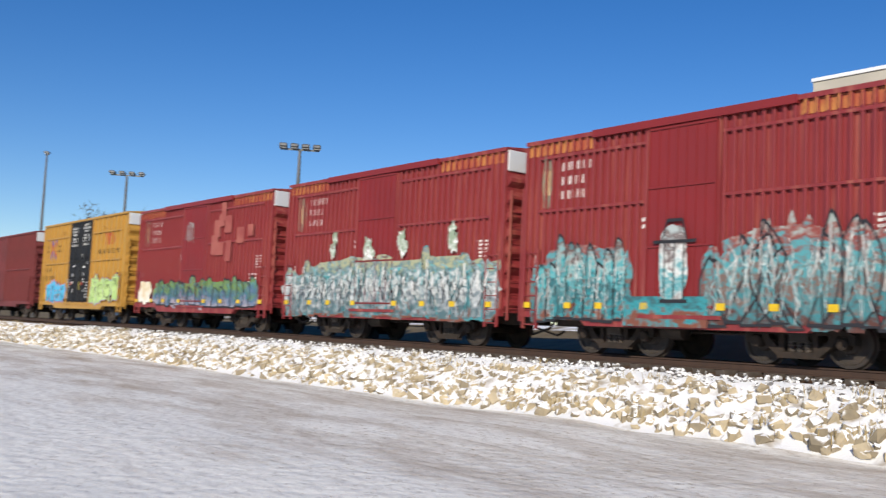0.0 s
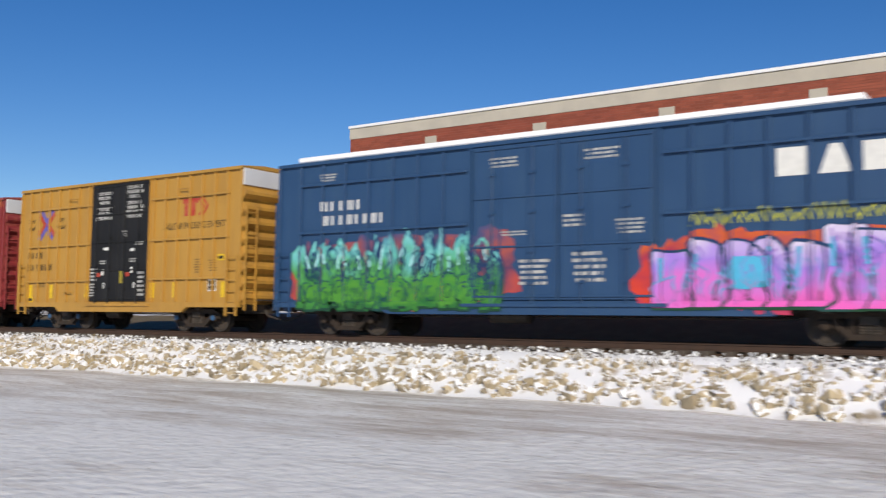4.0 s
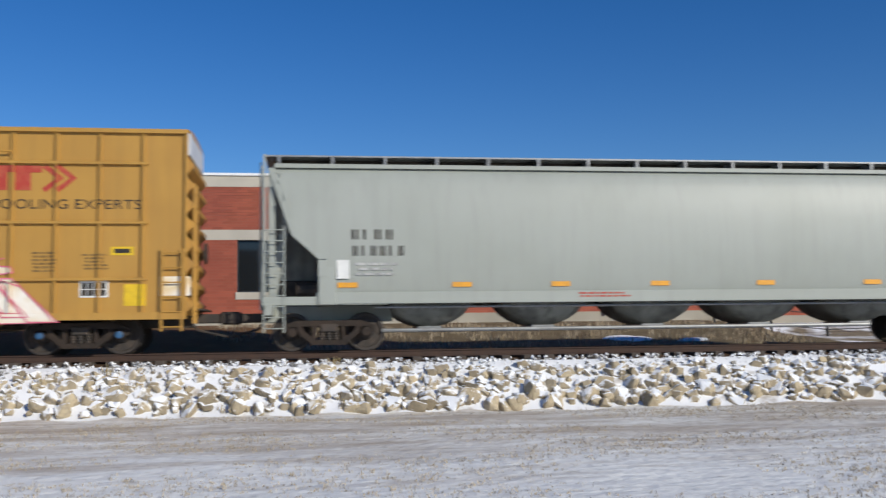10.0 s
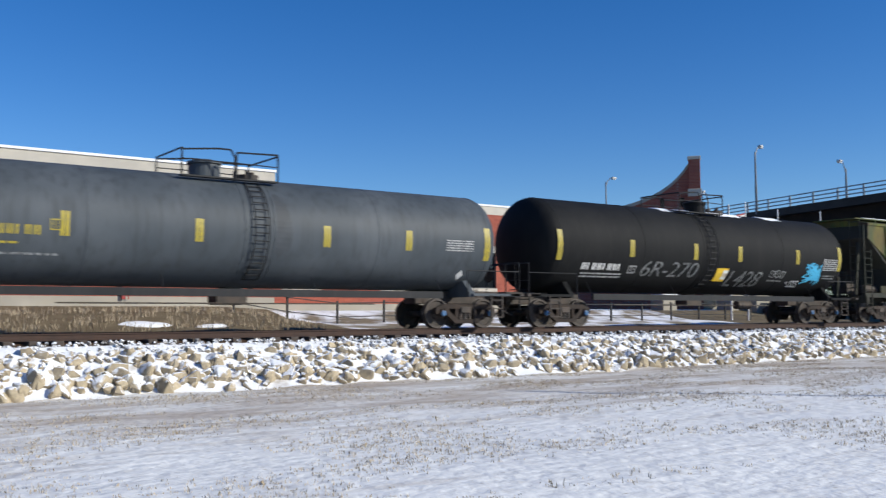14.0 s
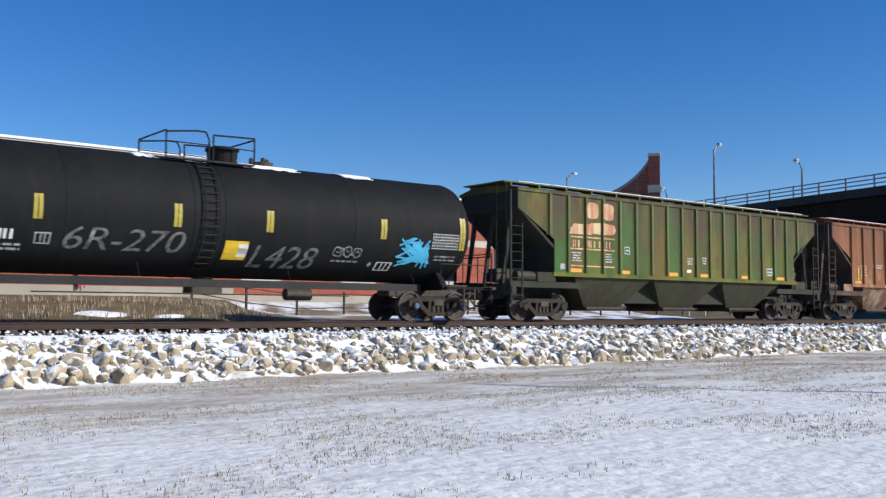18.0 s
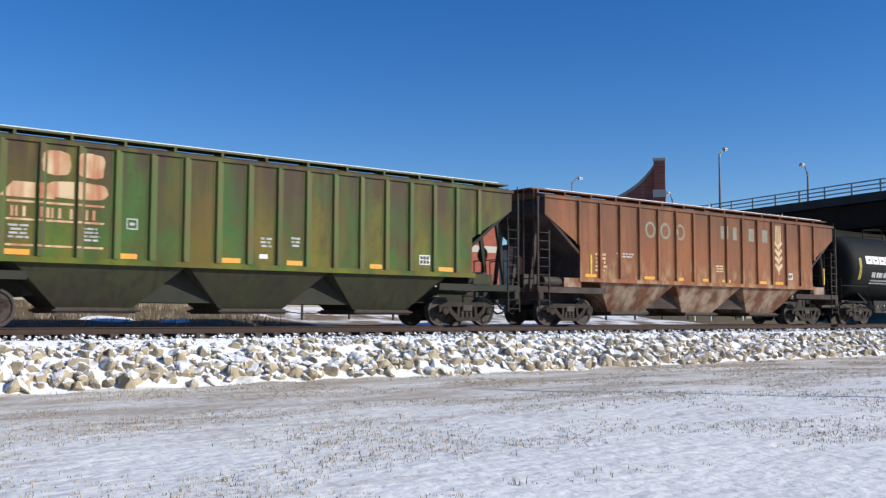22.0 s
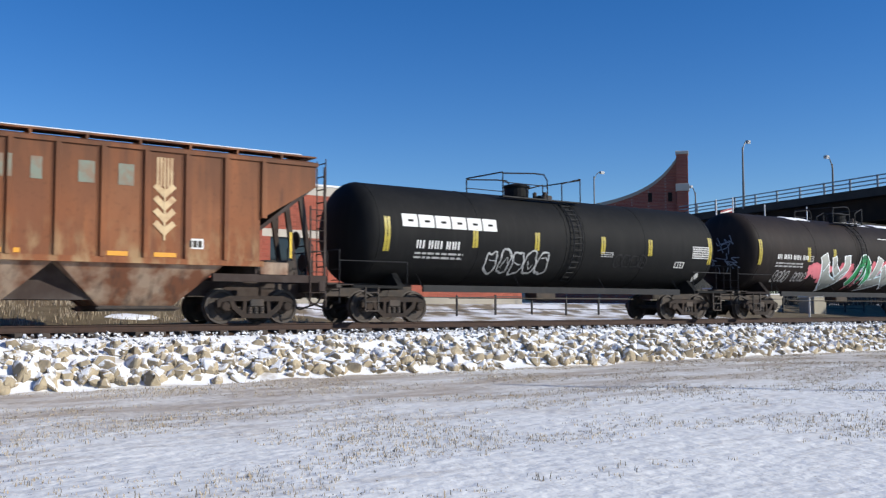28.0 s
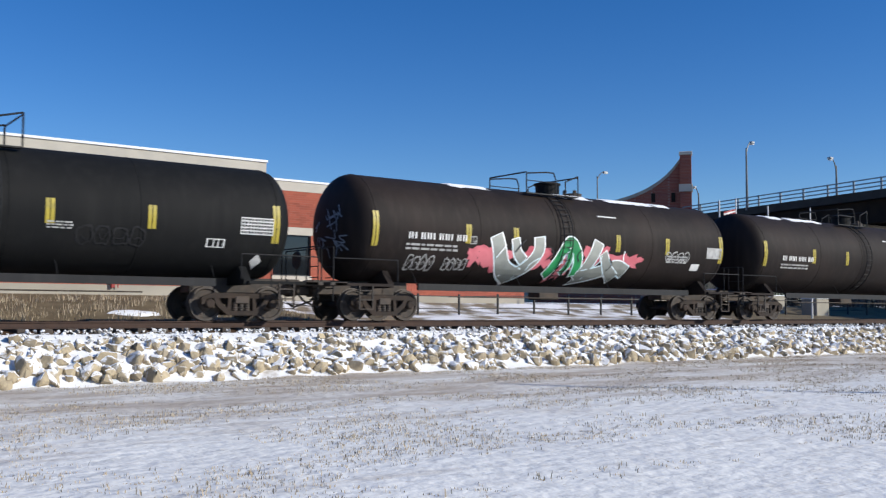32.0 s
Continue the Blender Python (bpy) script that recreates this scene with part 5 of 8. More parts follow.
def tank_marks(car, zc, r, half, items, stripes, mat_text):
    for x in stripes:
        tall = abs(x) > half - 1.6
        bm = BM()
        h = 0.50 if tall else 0.29
        slab(bm, x - 0.10, x - 0.012, zc - 0.1 - h, zc - 0.1 + h, 0)
        slab(bm, x + 0.012, x + 0.10, zc - 0.1 - h, zc - 0.1 + h, 0)
        part("reflector", wrap(bm, zc, r), M["tape_yellow"], car, "dusty yellow reflective strips")
    for kind, x, z, w, h, n, mat in items:
        bm = BM()
        if kind == "num":
            step = w / n
            for i in range(n):
                slab(bm, x - w / 2 + i * step, x - w / 2 + i * step + step * 0.26, z - h / 2, z + h / 2, 0)
                if i % 3 != 1:
                    slab(bm, x - w / 2 + i * step + step * 0.45, x - w / 2 + i * step + step * 0.70, z - h / 2, z + h / 2, 0)
        elif kind == "lines":
            rr = random.Random(int(x * 10) + n)
            pitch = h / n
            for i in range(n):
                zz, a = z + h / 2 - pitch * (i + 0.5), x - w / 2
                while a < x + w / 2:
                    b = a + rr.uniform(0.8, 2.6) * pitch
                    slab(bm, a, min(b, x + w / 2), zz - pitch * 0.25, zz + pitch * 0.25, 0)
                    a = b + pitch * 0.5
        elif kind == "plate":
            slab(bm, x - w / 2, x + w / 2, z - h / 2, z + h / 2, 0)
        elif kind == "grid":
            for i in range(n + 1):
                slab(bm, x - w / 2, x + w / 2, z - h / 2 + (h - 0.025) * i / n, z - h / 2 + (h - 0.025) * i / n + 0.025, 0)
            for i in range(2 * n + 1):
                slab(bm, x - w / 2 + (w - 0.02) * i / (2 * n), x - w / 2 + (w - 0.02) * i / (2 * n) + 0.02, z - h / 2, z + h / 2, -0.006)
        elif kind == "frame":
            for a, b, c, d in ((-.5, .5, .40, .5), (-.5, .5, -.5, -.40), (-.5, -.42, -.4, .4), (.42, .5, -.4, .4), (-.14, -.08, -.4, .4), (.12, .18, -.4, .4)):
                slab(bm, x + a * w, x + b * w, z + c * h, z + d * h, 0)
        elif kind == "diamond":
            quad(bm, [(x - w / 2, z), (x, z - h / 2), (x + w / 2, z), (x, z + h / 2)], -0.002)
        name = {"num": "car_number", "lines": "stencil", "plate": "data_plate", "grid": "data_plate", "frame": "data_plate", "diamond": "placard"}[kind]
        part(name, wrap(bm, zc, r), mat, car)


def tank_scrawl(car, zc, r, x, z, w, h, seed, mat, n=4, wide=0.05, label="chalky hand-sprayed scrawl"):
    """A row of swollen outlines, drawn twice by a loose hand, with a stroke inside each."""
    rr = random.Random(seed)
    bm = BM()
    for i in range(n):
        cx = x - w / 2 + w * (i + 0.5) / n
        for k in range(2):
            pts = []
            for q in range(17):
                a = 2 * math.pi * q / 16 + rr.uniform(-.1, .1) + 0.5
                m = 1 + 0.45 * noise.noise(Vector((math.cos(a) * 1.6 + seed + i * 3, math.sin(a) * 1.6, k * 0.3)))
                sq = 1 / max(abs(math.cos(a)), abs(math.sin(a))) ** 0.6
                pts.append((cx + math.cos(a) * w / n * 0.42 * m * sq, z + math.sin(a) * h * 0.4 * m * sq))
            stroke(bm, smooth_line(pts, 1), wide * (1.0, 0.5)[k], -0.0012 * (i * 2 + k))
        stroke(bm, smooth_line([(cx - w / n * 0.2, z + rr.uniform(-.2, .2) * h), (cx + rr.uniform(-.1, .2) * w / n, z + rr.uniform(-.3, .3) * h), (cx + w / n * 0.25, z + rr.uniform(-.2, .2) * h)]), wide * 0.6, -0.001 * (i * 2) - 0.008)
    return part("scrawl", wrap(bm, zc, r, 0.008), mat, car, label)


def tank_words(car, zc, r, text, x, z, w, h, mat, label):
    ob = words(car, "chalk_mark", text, x, z, h, mat, 0, label, w, 0.2)
    bm = BM()
    bm.from_mesh(ob.data)
    for v in bm.verts:
        v.co.z += z
        v.co.y = 0
    wrap(bm, zc, r, 0.008)
    for v in bm.verts:
        v.co.z -= z
    bm.to_mesh(ob.data)
    bm.free()


def tankcar(label, half, zc, r, paint, truck, dome_mat, snow=0, deck=(-1.9, 1.9), dome_x=-0.6, rail_h=0.62, caps=False, ladder_x=0.75, bays=None, cylinder_x=None):
    car = thing("tank_car", label, "tank car", group="freight cars of the train")
    hd, e = 0.72, half - 0.24
    prof = [(-e, 0.02)]
    for k in range(1, 13):
        a = k / 12 * math.pi / 2
        prof.append((-e + hd * (1 - math.cos(a) ** 0.95), r * math.sin(a) ** 0.92))
    prof += [(-e + hd + 0.9, r), (-half * 0.5, r), (0, r), (half * 0.5, r)]
    prof += [(-a, b) for a, b in reversed(prof[:14])]
    shell = part("tank_shell", lathe(BM(), prof, "x", 48, (0, 0, zc)), paint, car, smooth=True)
    # weld seams
    for x in (-e + hd, -half * 0.45, half * 0.45, e - hd):
        part("weld_seam", lathe(BM(), [(x - 0.015, r + 0.001), (x - 0.01, r + 0.008), (x + 0.01, r + 0.008), (x + 0.015, r + 0.001)], "x", 48, (0, 0, zc)), paint, shell, smooth=True)
    # stub sills, bolsters and end platforms
    for s in (-1, 1):
        bm = BM()
        a, b = sorted((s * (half - 2.9), s * (half + 0.35)))
        box(bm, a, b, -0.32, 0.32, 0.75, 1.16, 0.02)
        box(bm, *sorted((s * (half - 0.1), s * (half + 0.45))), -1.5, 1.5, 0.98, 1.08, 0.01)
        part("end_sill", bm, M["iron"], car)
        bm = BM()
        t = s * truck
        extrude(bm, [(-1.40, 0.95), (1.40, 0.95), (1.40, 1.08), (1.05, zc - r * 0.80), (0.6, zc - r * 0.9), (-0.6, zc - r * 0.9), (-1.05, zc - r * 0.80), (-1.40, 1.08)], "x", t - 0.10, t + 0.10)
        extrude(bm, [(-1.5, 0.98), (-1.3, 0.98), (-1.3, 1.06), (-1.5, 1.06)], "x", *sorted((t, s * (half + 0.3))))
        extrude(bm, [(1.5, 0.98), (1.3, 0.98), (1.3, 1.06), (1.5, 1.06)], "x", *sorted((t, s * (half + 0.3))))
        part("bolster", bm, paint, car)
        bm = BM()
        e = s * (half + 0.32)
        for yy in (-1.42, -0.75, 0.75, 1.42):
            rod(bm, (e, yy, 0.55 if abs(yy) > 1 else 1.05), (e, yy, 2.05), 0.02, 5)
        pipe(bm, [(e, -1.42, 2.05), (e, 1.42, 2.05)], 0.02, 5)
        for k in range(4):
            rod(bm, (e, -1.42, 0.6 + 0.3 * k), (e, -0.98, 0.6 + 0.3 * k), 0.016, 5)
        pipe(bm, [(s * (truck - 0.2), -1.45, 1.10), (s * (truck - 0.2), -1.45, 1.75), (e, -1.42, 1.75)], 0.018, 5)
        part("end_rail", bm, M["black"], car)
        bm = BM()
        for k in range(3):
            box(bm, *sorted((s * (half - 0.9) , s * (half - 0.45))), -1.56, -1.36, 0.32 + 0.26 * k, 0.35 + 0.26 * k)
        for xx in (half - 0.9, half - 0.47):
            box(bm, s * xx - 0.02, s * xx + 0.02, -1.55, -1.5, 0.32, 1.0)
        part("side_step", bm, M["iron"], car)
    part("brake_wheel", lathe(BM(), [(0, 0.24), (0.03, 0.27), (0.06, 0.24)], "x", 16, (-half - 0.5, 0.45, 1.75)), M["iron"], car)
    bm = BM()
    # side rail made deep and black to stand for the shade below the tank
    box(bm, -half + 2.6, half - 2.6, -1.36, -1.28, 0.90, 1.10)
    for k in range(4):
        x = (-half + 2.6) + k * (2 * half - 5.2) / 3
        rod(bm, (x, -1.32, 1.0), (x, -1.0, zc - r * 0.80), 0.012, 5)
    part("side_rail", bm, M["black"], car)
    bm = BM()
    lathe(bm, [(-0.25, 0.10), (-0.2, 0.26), (0.2, 0.26), (0.25, 0.10)], "z", 14, (0.1, 0, zc - r - 0.1))
    box(bm, -0.35, 0.55, -0.3, 0.3, zc - r - 0.45, zc - r - 0.1, 0.03)
    rod(bm, (-half * 0.5, -0.5, 0.74), (half * 0.5, -0.5, 0.74), 0.02, 5)
    part("bottom_valve", bm, M["iron"], car)
    if cylinder_x is not None:
        part("brake_cylinder", lathe(BM(), [(-0.45, 0.0), (-0.4, 0.17), (0.4, 0.17), (0.45, 0.0)], "x", 12, (cylinder_x, -0.5, 0.76)), M["iron"], car)
    # top works
    top = zc + r
    part("manway", lathe(BM(), [(-0.15, 0.42), (0.30, 0.42), (0.32, 0.47), (0.38, 0.47), (0.44, 0.25), (0.45, 0.02)], "z", 20, (dome_x, 0, top)), dome_mat, car)
    bm = BM()
    lathe(bm, [(-0.1, 0.30), (0.12, 0.30), (0.15, 0.1)], "z", 14, (dome_x + 1.25, 0, top))
    for k in range(3):
        lathe(bm, [(0, 0.07), (0.22, 0.07), (0.26, 0.02)], "z", 8, (dome_x + 0.95 + 0.25 * k, 0.12 * (-1) ** k, top))
    part("valve_cluster", bm, M["iron"], car)
    d0, d1 = deck
    bm = BM()
    for yy in (-0.95, 0.75):
        box(bm, d0, d1, yy, yy + 0.2, top - 0.16, top - 0.12)
    part("deck", bm, M["black"], car)
    la, lb = bays or ((d1 - d0) * 0.56, (d1 - d0) * 0.25)
    for yy in (-0.95, 0.95):
        bm = pipe(BM(), [(d0, yy, top - 0.14), (d0, yy, top + rail_h - 0.10), (d0 + la * 0.68, yy, top + rail_h), (d0 + la * 0.92, yy, top + rail_h), (d0 + la, yy, top + rail_h - 0.2), (d0 + la, yy, top - 0.14)], 0.024, 6)
        rod(bm, (d0 + 0.01, yy, top + rail_h * 0.45), (d0 + la - 0.01, yy, top + rail_h * 0.45), 0.016, 5)
        part("platform_rail", bm, M["black"], car)
        bm = pipe(BM(), [(d1 - lb, yy, top - 0.14), (d1 - lb, yy, top + rail_h - (0.06 if bays else 0.25)), (d1, yy, top + rail_h - 0.02), (d1, yy, top - 0.14)], 0.024, 6)
        if bays:
            rod(bm, (d1 - lb + 0.01, yy, top + rail_h * 0.45), (d1 - 0.01, yy, top + rail_h * 0.42), 0.016, 5)
        part("platform_rail", bm, M["black"], car)
    for x in (d0, d1):
        part("end_rail", pipe(BM(), [(x, -0.95, top + rail_h - 0.06), (x, 0.95, top + rail_h - 0.06)], 0.024, 6), M["black"], car)
    # side ladder round the shell
    bm = BM()
    pts = [(zc + r * math.sin(a), -(r + 0.10) * math.cos(a)) for a in [math.radians(k) for k in range(-60, 61, 8)]]
    for dx in (-0.2, 0.2):
        pipe(bm, [(ladder_x + dx, yy, zz) for zz, yy in pts], 0.02, 5)
    for zz, yy in pts:
        rod(bm, (ladder_x - 0.2, yy, zz), (ladder_x + 0.2, yy, zz), 0.015, 5)
    part("ladder", bm, M["black"], car)
    for x in (ladder_x - 0.42, ladder_x + 0.42):
        part("strap", lathe(BM(), [(x - 0.03, r + 0.001), (x - 0.03, r + 0.012), (x + 0.03, r + 0.012), (x + 0.03, r + 0.001)], "x", 40, (0, 0, zc)), paint, shell)
    rs = random.Random(snow)
    for k in range(snow):
        x, L = rs.uniform(-half * 0.8, half * 0.8), rs.uniform(0.5, 2.4)
        bm = BM()
        n = 10
        grid = []
        for i in range(n + 1):
            row = []
            for j in range(5):
                a = math.radians(-26 + 11 * j + rs.uniform(-2, 2))
                q = r + (0.035 if 0 < j < 4 and 0 < i < n else 0.004)
                row.append(bm.verts.new((x + (i / n - 0.5) * L + rs.uniform(-.03, .03), q * math.sin(a), zc + q * math.cos(a))))
            grid.append(row)
        for i in range(n):
            for j in range(4):
                bm.faces.new((grid[i][j], grid[i + 1][j], grid[i + 1][j + 1], grid[i][j + 1]))
        bmesh.ops.recalc_face_normals(bm, faces=list(bm.faces))
        part("snow_patch", bm, M["snow"], car, "patch of old snow")
    add_couplers(car, half + 0.3, 0.75)
    for s in (-1, 1):
        add_truck(car, s * truck, caps)
    return car


Z1, R1 = 2.66, 1.50
tank_1 = tankcar("weathered slate-grey tank car with yellow lettering", 8.95, Z1, R1, M["tank_grey"], 7.4, M["tank_grey"], deck=(-1.58, 1.12), dome_x=-0.6, caps=True, ladder_x=0.38, bays=(1.45, 1.2))
tank_marks(tank_1, Z1, R1, 8.95, [
    ("num", -6.0, 2.38, 1.95, 0.22, 10, M["tape_yellow"]), ("lines", -6.2, 2.08, 1.3, 0.10, 1, M["tape_yellow"]), ("lines", -5.6, 1.84, 1.9, 0.10, 1, M["chalk"]),
    ("frame", -4.75, 2.52, 0.24, 0.26, 1, M["tape_yellow"]), ("lines", 6.9, 2.48, 1.0, 0.36, 5, M["dim_white"]),
    ("diamond", 7.15, 1.62, 0.26, 0.30, 1, M["white"])], (-8.05, -4.55, -1.3, 2.35, 5.05, 7.95), M["tape_yellow"])
bm = BM()
blob(bm, 1.0, 2.75, 0.24, 0.80, 3.1, -0.0004, None, 0.5, 40)
part("spill_stain", wrap(bm, Z1, R1, 0.003), M["spill"], tank_1, "dark spill stain beside the ladder")
place(tank_1, 74.9)

Z2, R2 = 2.78, 1.60
tank_2 = tankcar("dusty black tank car with chalked numbers and a cyan tag", 8.95, Z2, R2, M["tank_black"], 7.4, M["tank_black"], snow=5, deck=(-1.40, 1.1), dome_x=0.60, caps=True, ladder_x=-0.40, bays=(1.18, 1.2), cylinder_x=2.75)
tank_marks(tank_2, Z2, R2, 8.95, [
    ("num", -5.95, 2.02, 1.95, 0.22, 8, M["white"]), ("lines", -5.9, 1.74, 1.9, 0.20, 2, M["dim_white"]), ("frame", -4.50, 1.96, 0.36, 0.26, 1, M["dim_white"]),
    ("plate", 0.40, 1.88, 0.66, 0.48, 1, M["sign_yellow"]), ("plate", 0.60, 1.88, 0.28, 0.34, 1, M["white"]), ("grid", 7.30, 2.42, 1.0, 0.46, 5, M["dim_white"]),
    ("frame", 5.25, 1.62, 0.55, 0.24, 1, M["white"]), ("lines", 7.4, 1.92, 0.8, 0.2, 2, M["chalk"]), ("lines", 3.85, 1.72, 0.9, 0.10, 1, M["chalk"]), ("diamond", 4.75, 1.66, 0.14, 0.14, 1, M["dim_white"])], (-8.05, -4.66, -1.30, 1.28, 4.98, 7.95), M["white"])
tank_words(tank_2, Z2, R2, "6R-270", -2.6, 1.98, 3.0, 0.54, M["chalk"], "hand-chalked figures")
tank_words(tank_2, Z2, R2, "L428", 1.82, 1.72, 2.05, 0.60, M["chalk"], "hand-chalked figures")
tank_scrawl(tank_2, Z2, R2, 3.85, 1.98, 0.95, 0.32, 5, M["chalk"], 3, 0.03)
place(tank_2, 93.85)

Z3, R3 = 2.66, 1.52
tank_3 = tankcar("clean black tank car with bold white lettering", 8.4, Z3, R3, M["tank_black"], 6.65, M["tank_black"], deck=(-2.35, 1.14), dome_x=-0.95, rail_h=0.70, ladder_x=0.38)
bm = BM()
for i in range(6):
    x0 = -6.65 + i * 0.605
    box(bm, x0, x0 + 0.55, -0.004, 0, 2.80, 2.95)
    box(bm, x0, x0 + 0.55, -0.004, 0, 3.02, 3.18)
    box(bm, x0, x0 + 0.20, -0.004, 0, 2.95, 3.02)
    box(bm, x0 + 0.40, x0 + 0.55, -0.004, 0, 2.95, 3.02)
part("lettering", wrap(bm, Z3, R3), M["white"], tank_3, "bold white block emblem")
tank_marks(tank_3, Z3, R3, 8.4, [
    ("num", -5.25, 2.30, 1.75, 0.24, 8, M["white"]), ("lines", -5.25, 1.98, 1.8, 0.24, 2, M["dim_white"]), ("grid", 6.85, 2.48, 0.92, 0.44, 5, M["white"]),
    ("frame", 5.75, 2.0, 0.5, 0.22, 1, M["white"]), ("lines", 1.9, 2.25, 0.6, 0.2, 3, M["dim_white"]), ("diamond", 7.0, 1.58, 0.34, 0.40, 1, M["white"])],
    (-7.18, -3.94, -1.38, 1.66, 4.05, 7.4), M["white"])
tank_scrawl(tank_3, Z3, R3, -2.08, 1.86, 2.7, 0.86, 14, M["chalk_white"], 5, 0.05)
tank_scrawl(tank_3, Z3, R3, 3.1, 2.05, 1.7, 0.5, 15, M["black"], 4, 0.04)
place(tank_3, 150.85)

Z4, R4 = 2.74, 1.60
tank_4 = tankcar("brownish-black tank car with red, white and green graffiti", 8.7, Z4, R4, M["tank_brown"], 7.1, M["tank_black"], snow=6, deck=(-1.5, 0.85), dome_x=0.3, rail_h=0.6, ladder_x=-0.3)
tank_marks(tank_4, Z4, R4, 8.7, [
    ("num", -5.5, 2.50, 2.2, 0.19, 10, M["white"]), ("lines", -5.7, 2.18, 1.9, 0.24, 2, M["dim_white"]), ("frame", -4.2, 2.46, 0.24, 0.24, 1, M["dim_white"]),
    ("plate", 7.35, 2.5, 0.85, 0.40, 1, M["dim_white"]), ("plate", 6.4, 1.95, 0.45, 0.24, 1, M["white"]), ("lines", 5.3, 2.2, 1.1, 0.3, 3, M["dim_white"]), ("plate", 1.8, 3.55, 0.9, 0.04, 1, M["white"])],
    (-7.75, -4.4, -2.5, 2.15, 4.7, 7.75), M["white"])
rr = random.Random(44)
bm = BM()
for k in range(14):
    cu, cz = rr.uniform(-0.8, 0.6), 2.6 + rr.uniform(-0.7, 0.6)
    stroke(bm, smooth_line([(cu + rr.uniform(-.35, .35), cz + rr.uniform(-.25, .25)) for _ in range(4)]), 0.04, -0.0005 * k)
for v in bm.verts:
    u, z = v.co.x, v.co.z
    q = min(0.98, math.hypot(u, z - Z4) / R4)
    v.co = Vector((-8.46 + 0.72 * (1 - (1 - q ** 2.17) ** 0.475) - 0.02 + v.co.y, u, z))
part("scrawl", bm, M["head_scrawl"], tank_4, "pale blue scribbles on the tank's end")
place(tank_4, 169.07)
tank_5 = tankcar("dark tank car with yellow strips and white numbers", 8.7, Z4, R4, M["tank_brown"], 7.1, M["tank_black"], snow=4, deck=(-1.5, 0.85), dome_x=0.3, rail_h=0.6, ladder_x=-0.3)
tank_marks(tank_5, Z4, R4, 8.7, [
    ("num", -5.5, 2.50, 2.2, 0.19, 10, M["white"]), ("lines", -5.7, 2.18, 1.9, 0.24, 2, M["dim_white"]), ("plate", 1.8, 3.55, 0.9, 0.04, 1, M["white"])],
    (-7.75, -4.4, -1.9, 2.15, 4.7, 7.75), M["white"])
place(tank_5, 187.4)


# ---- covered hoppers ----
def hopper_frame(car, half, paint, truck, dark, top_z=4.3, ladder_z=4.2):
    for s in (-1, 1):
        bm = BM()
        e = s * half
        box(bm, *sorted((e, e - s * 0.25)), -1.5, 1.5, 0.86, 1.16, 0.015)
        box(bm, *sorted((e, s * (truck - 1.6))), -0.3, 0.3, 0.72, 1.1)
        for yy in (-1.47, 1.33):
            box(bm, *sorted((e, s * (truck - 1.4))), yy, yy + 0.14, 1.10, 1.30)
        part("end_sill", bm, paint, car)
        for yy in (-1.46, 1.40):
            part("corner_post", box(BM(), *sorted((e - s * 0.02, e - s * 0.08)), yy, yy + 0.06, 1.1, top_z), paint, car)
        bm = BM()
        for k in range(10):
            z = 0.55 + (ladder_z - 0.75) * k / 9
            rod(bm, (e - s * 0.06, -1.48, z), (e - s * 0.52, -1.48, z), 0.013, 5)
        box(bm, *sorted((e - s * 0.50, e - s * 0.535)), -1.50, -1.46, 0.45, ladder_z - 0.1)
        box(bm, *sorted((e - s * 0.02, e - s * 0.055)), -1.50, -1.461, 0.45, 1.1)
        part("side_ladder", bm, paint, car)
        bm = BM()
        for k in range(10):
            z = 1.2 + 0.36 * k
            rod(bm, (e + s * 0.04, -1.3, z), (e + s * 0.04, -0.85, z), 0.018, 5)
        for yy in (-1.32, -0.83):
            rod(bm, (e + s * 0.04, yy, 1.0), (e + s * 0.04, yy, 4.55), 0.02, 5)
        pipe(bm, [(e + s * 0.04, -0.6, 1.2), (e + s * 0.04, -0.6, 2.2), (e + s * 0.04, 0.9, 2.2), (e + s * 0.04, 0.9, 1.2)], 0.02, 5)
        part("end_ladder", bm, paint, car)
        bm = BM()
        box(bm, *sorted((s * (half - 0.4), s * (half - 1.3))), -0.35, 0.35, 1.3, 1.75, 0.03)
        lathe(bm, [(-0.6, 0.0), (-0.58, 0.17), (0.5, 0.17), (0.52, 0.0)], "x", 12, (s * (half - 1.4), -0.8, 1.5))
        part("brake_gear", bm, M["iron"], car)
        add_truck(car, s * truck)
    part("brake_wheel", lathe(BM(), [(0, 0.24), (0.03, 0.27), (0.06, 0.24)], "x", 16, (half + 0.05, 0.5, 2.4)), M["iron"], car)
    add_couplers(car, half, 0.85)


def roof_walk(car, half, z, mat, lit=M["galv"], hatches=12, leg=0.28):
    for yy in (-1.05, 0.55):
        bm = BM()
        box(bm, -half, half, yy, yy + 0.5, z, z + 0.04)
        for k in range(int(half * 2 / 1.3)):
            x = -half + 0.3 + k * 1.3
            box(bm, x, x + 0.06, yy, yy + 0.5, z - leg, z)
        part("roof_walk", bm, lit, car)
    for s in (-1, 1):
        part("roof_walk_end", box(BM(), *sorted((s * half, s * (half - 0.55))), -0.55, 0.55, z - 0.004, z + 0.036), lit, car)
    for k in range(hatches):
        x = -half + 0.9 + k * (2 * half - 1.8) / max(1, hatches - 1)
        part("hatch_cover", lathe(BM(), [(z - leg - 0.02, 0.40), (z - 0.10, 0.40), (z - 0.06, 0.36), (z - 0.04, 0.05)], "z", 14, (x, 0, 0)), mat, car)


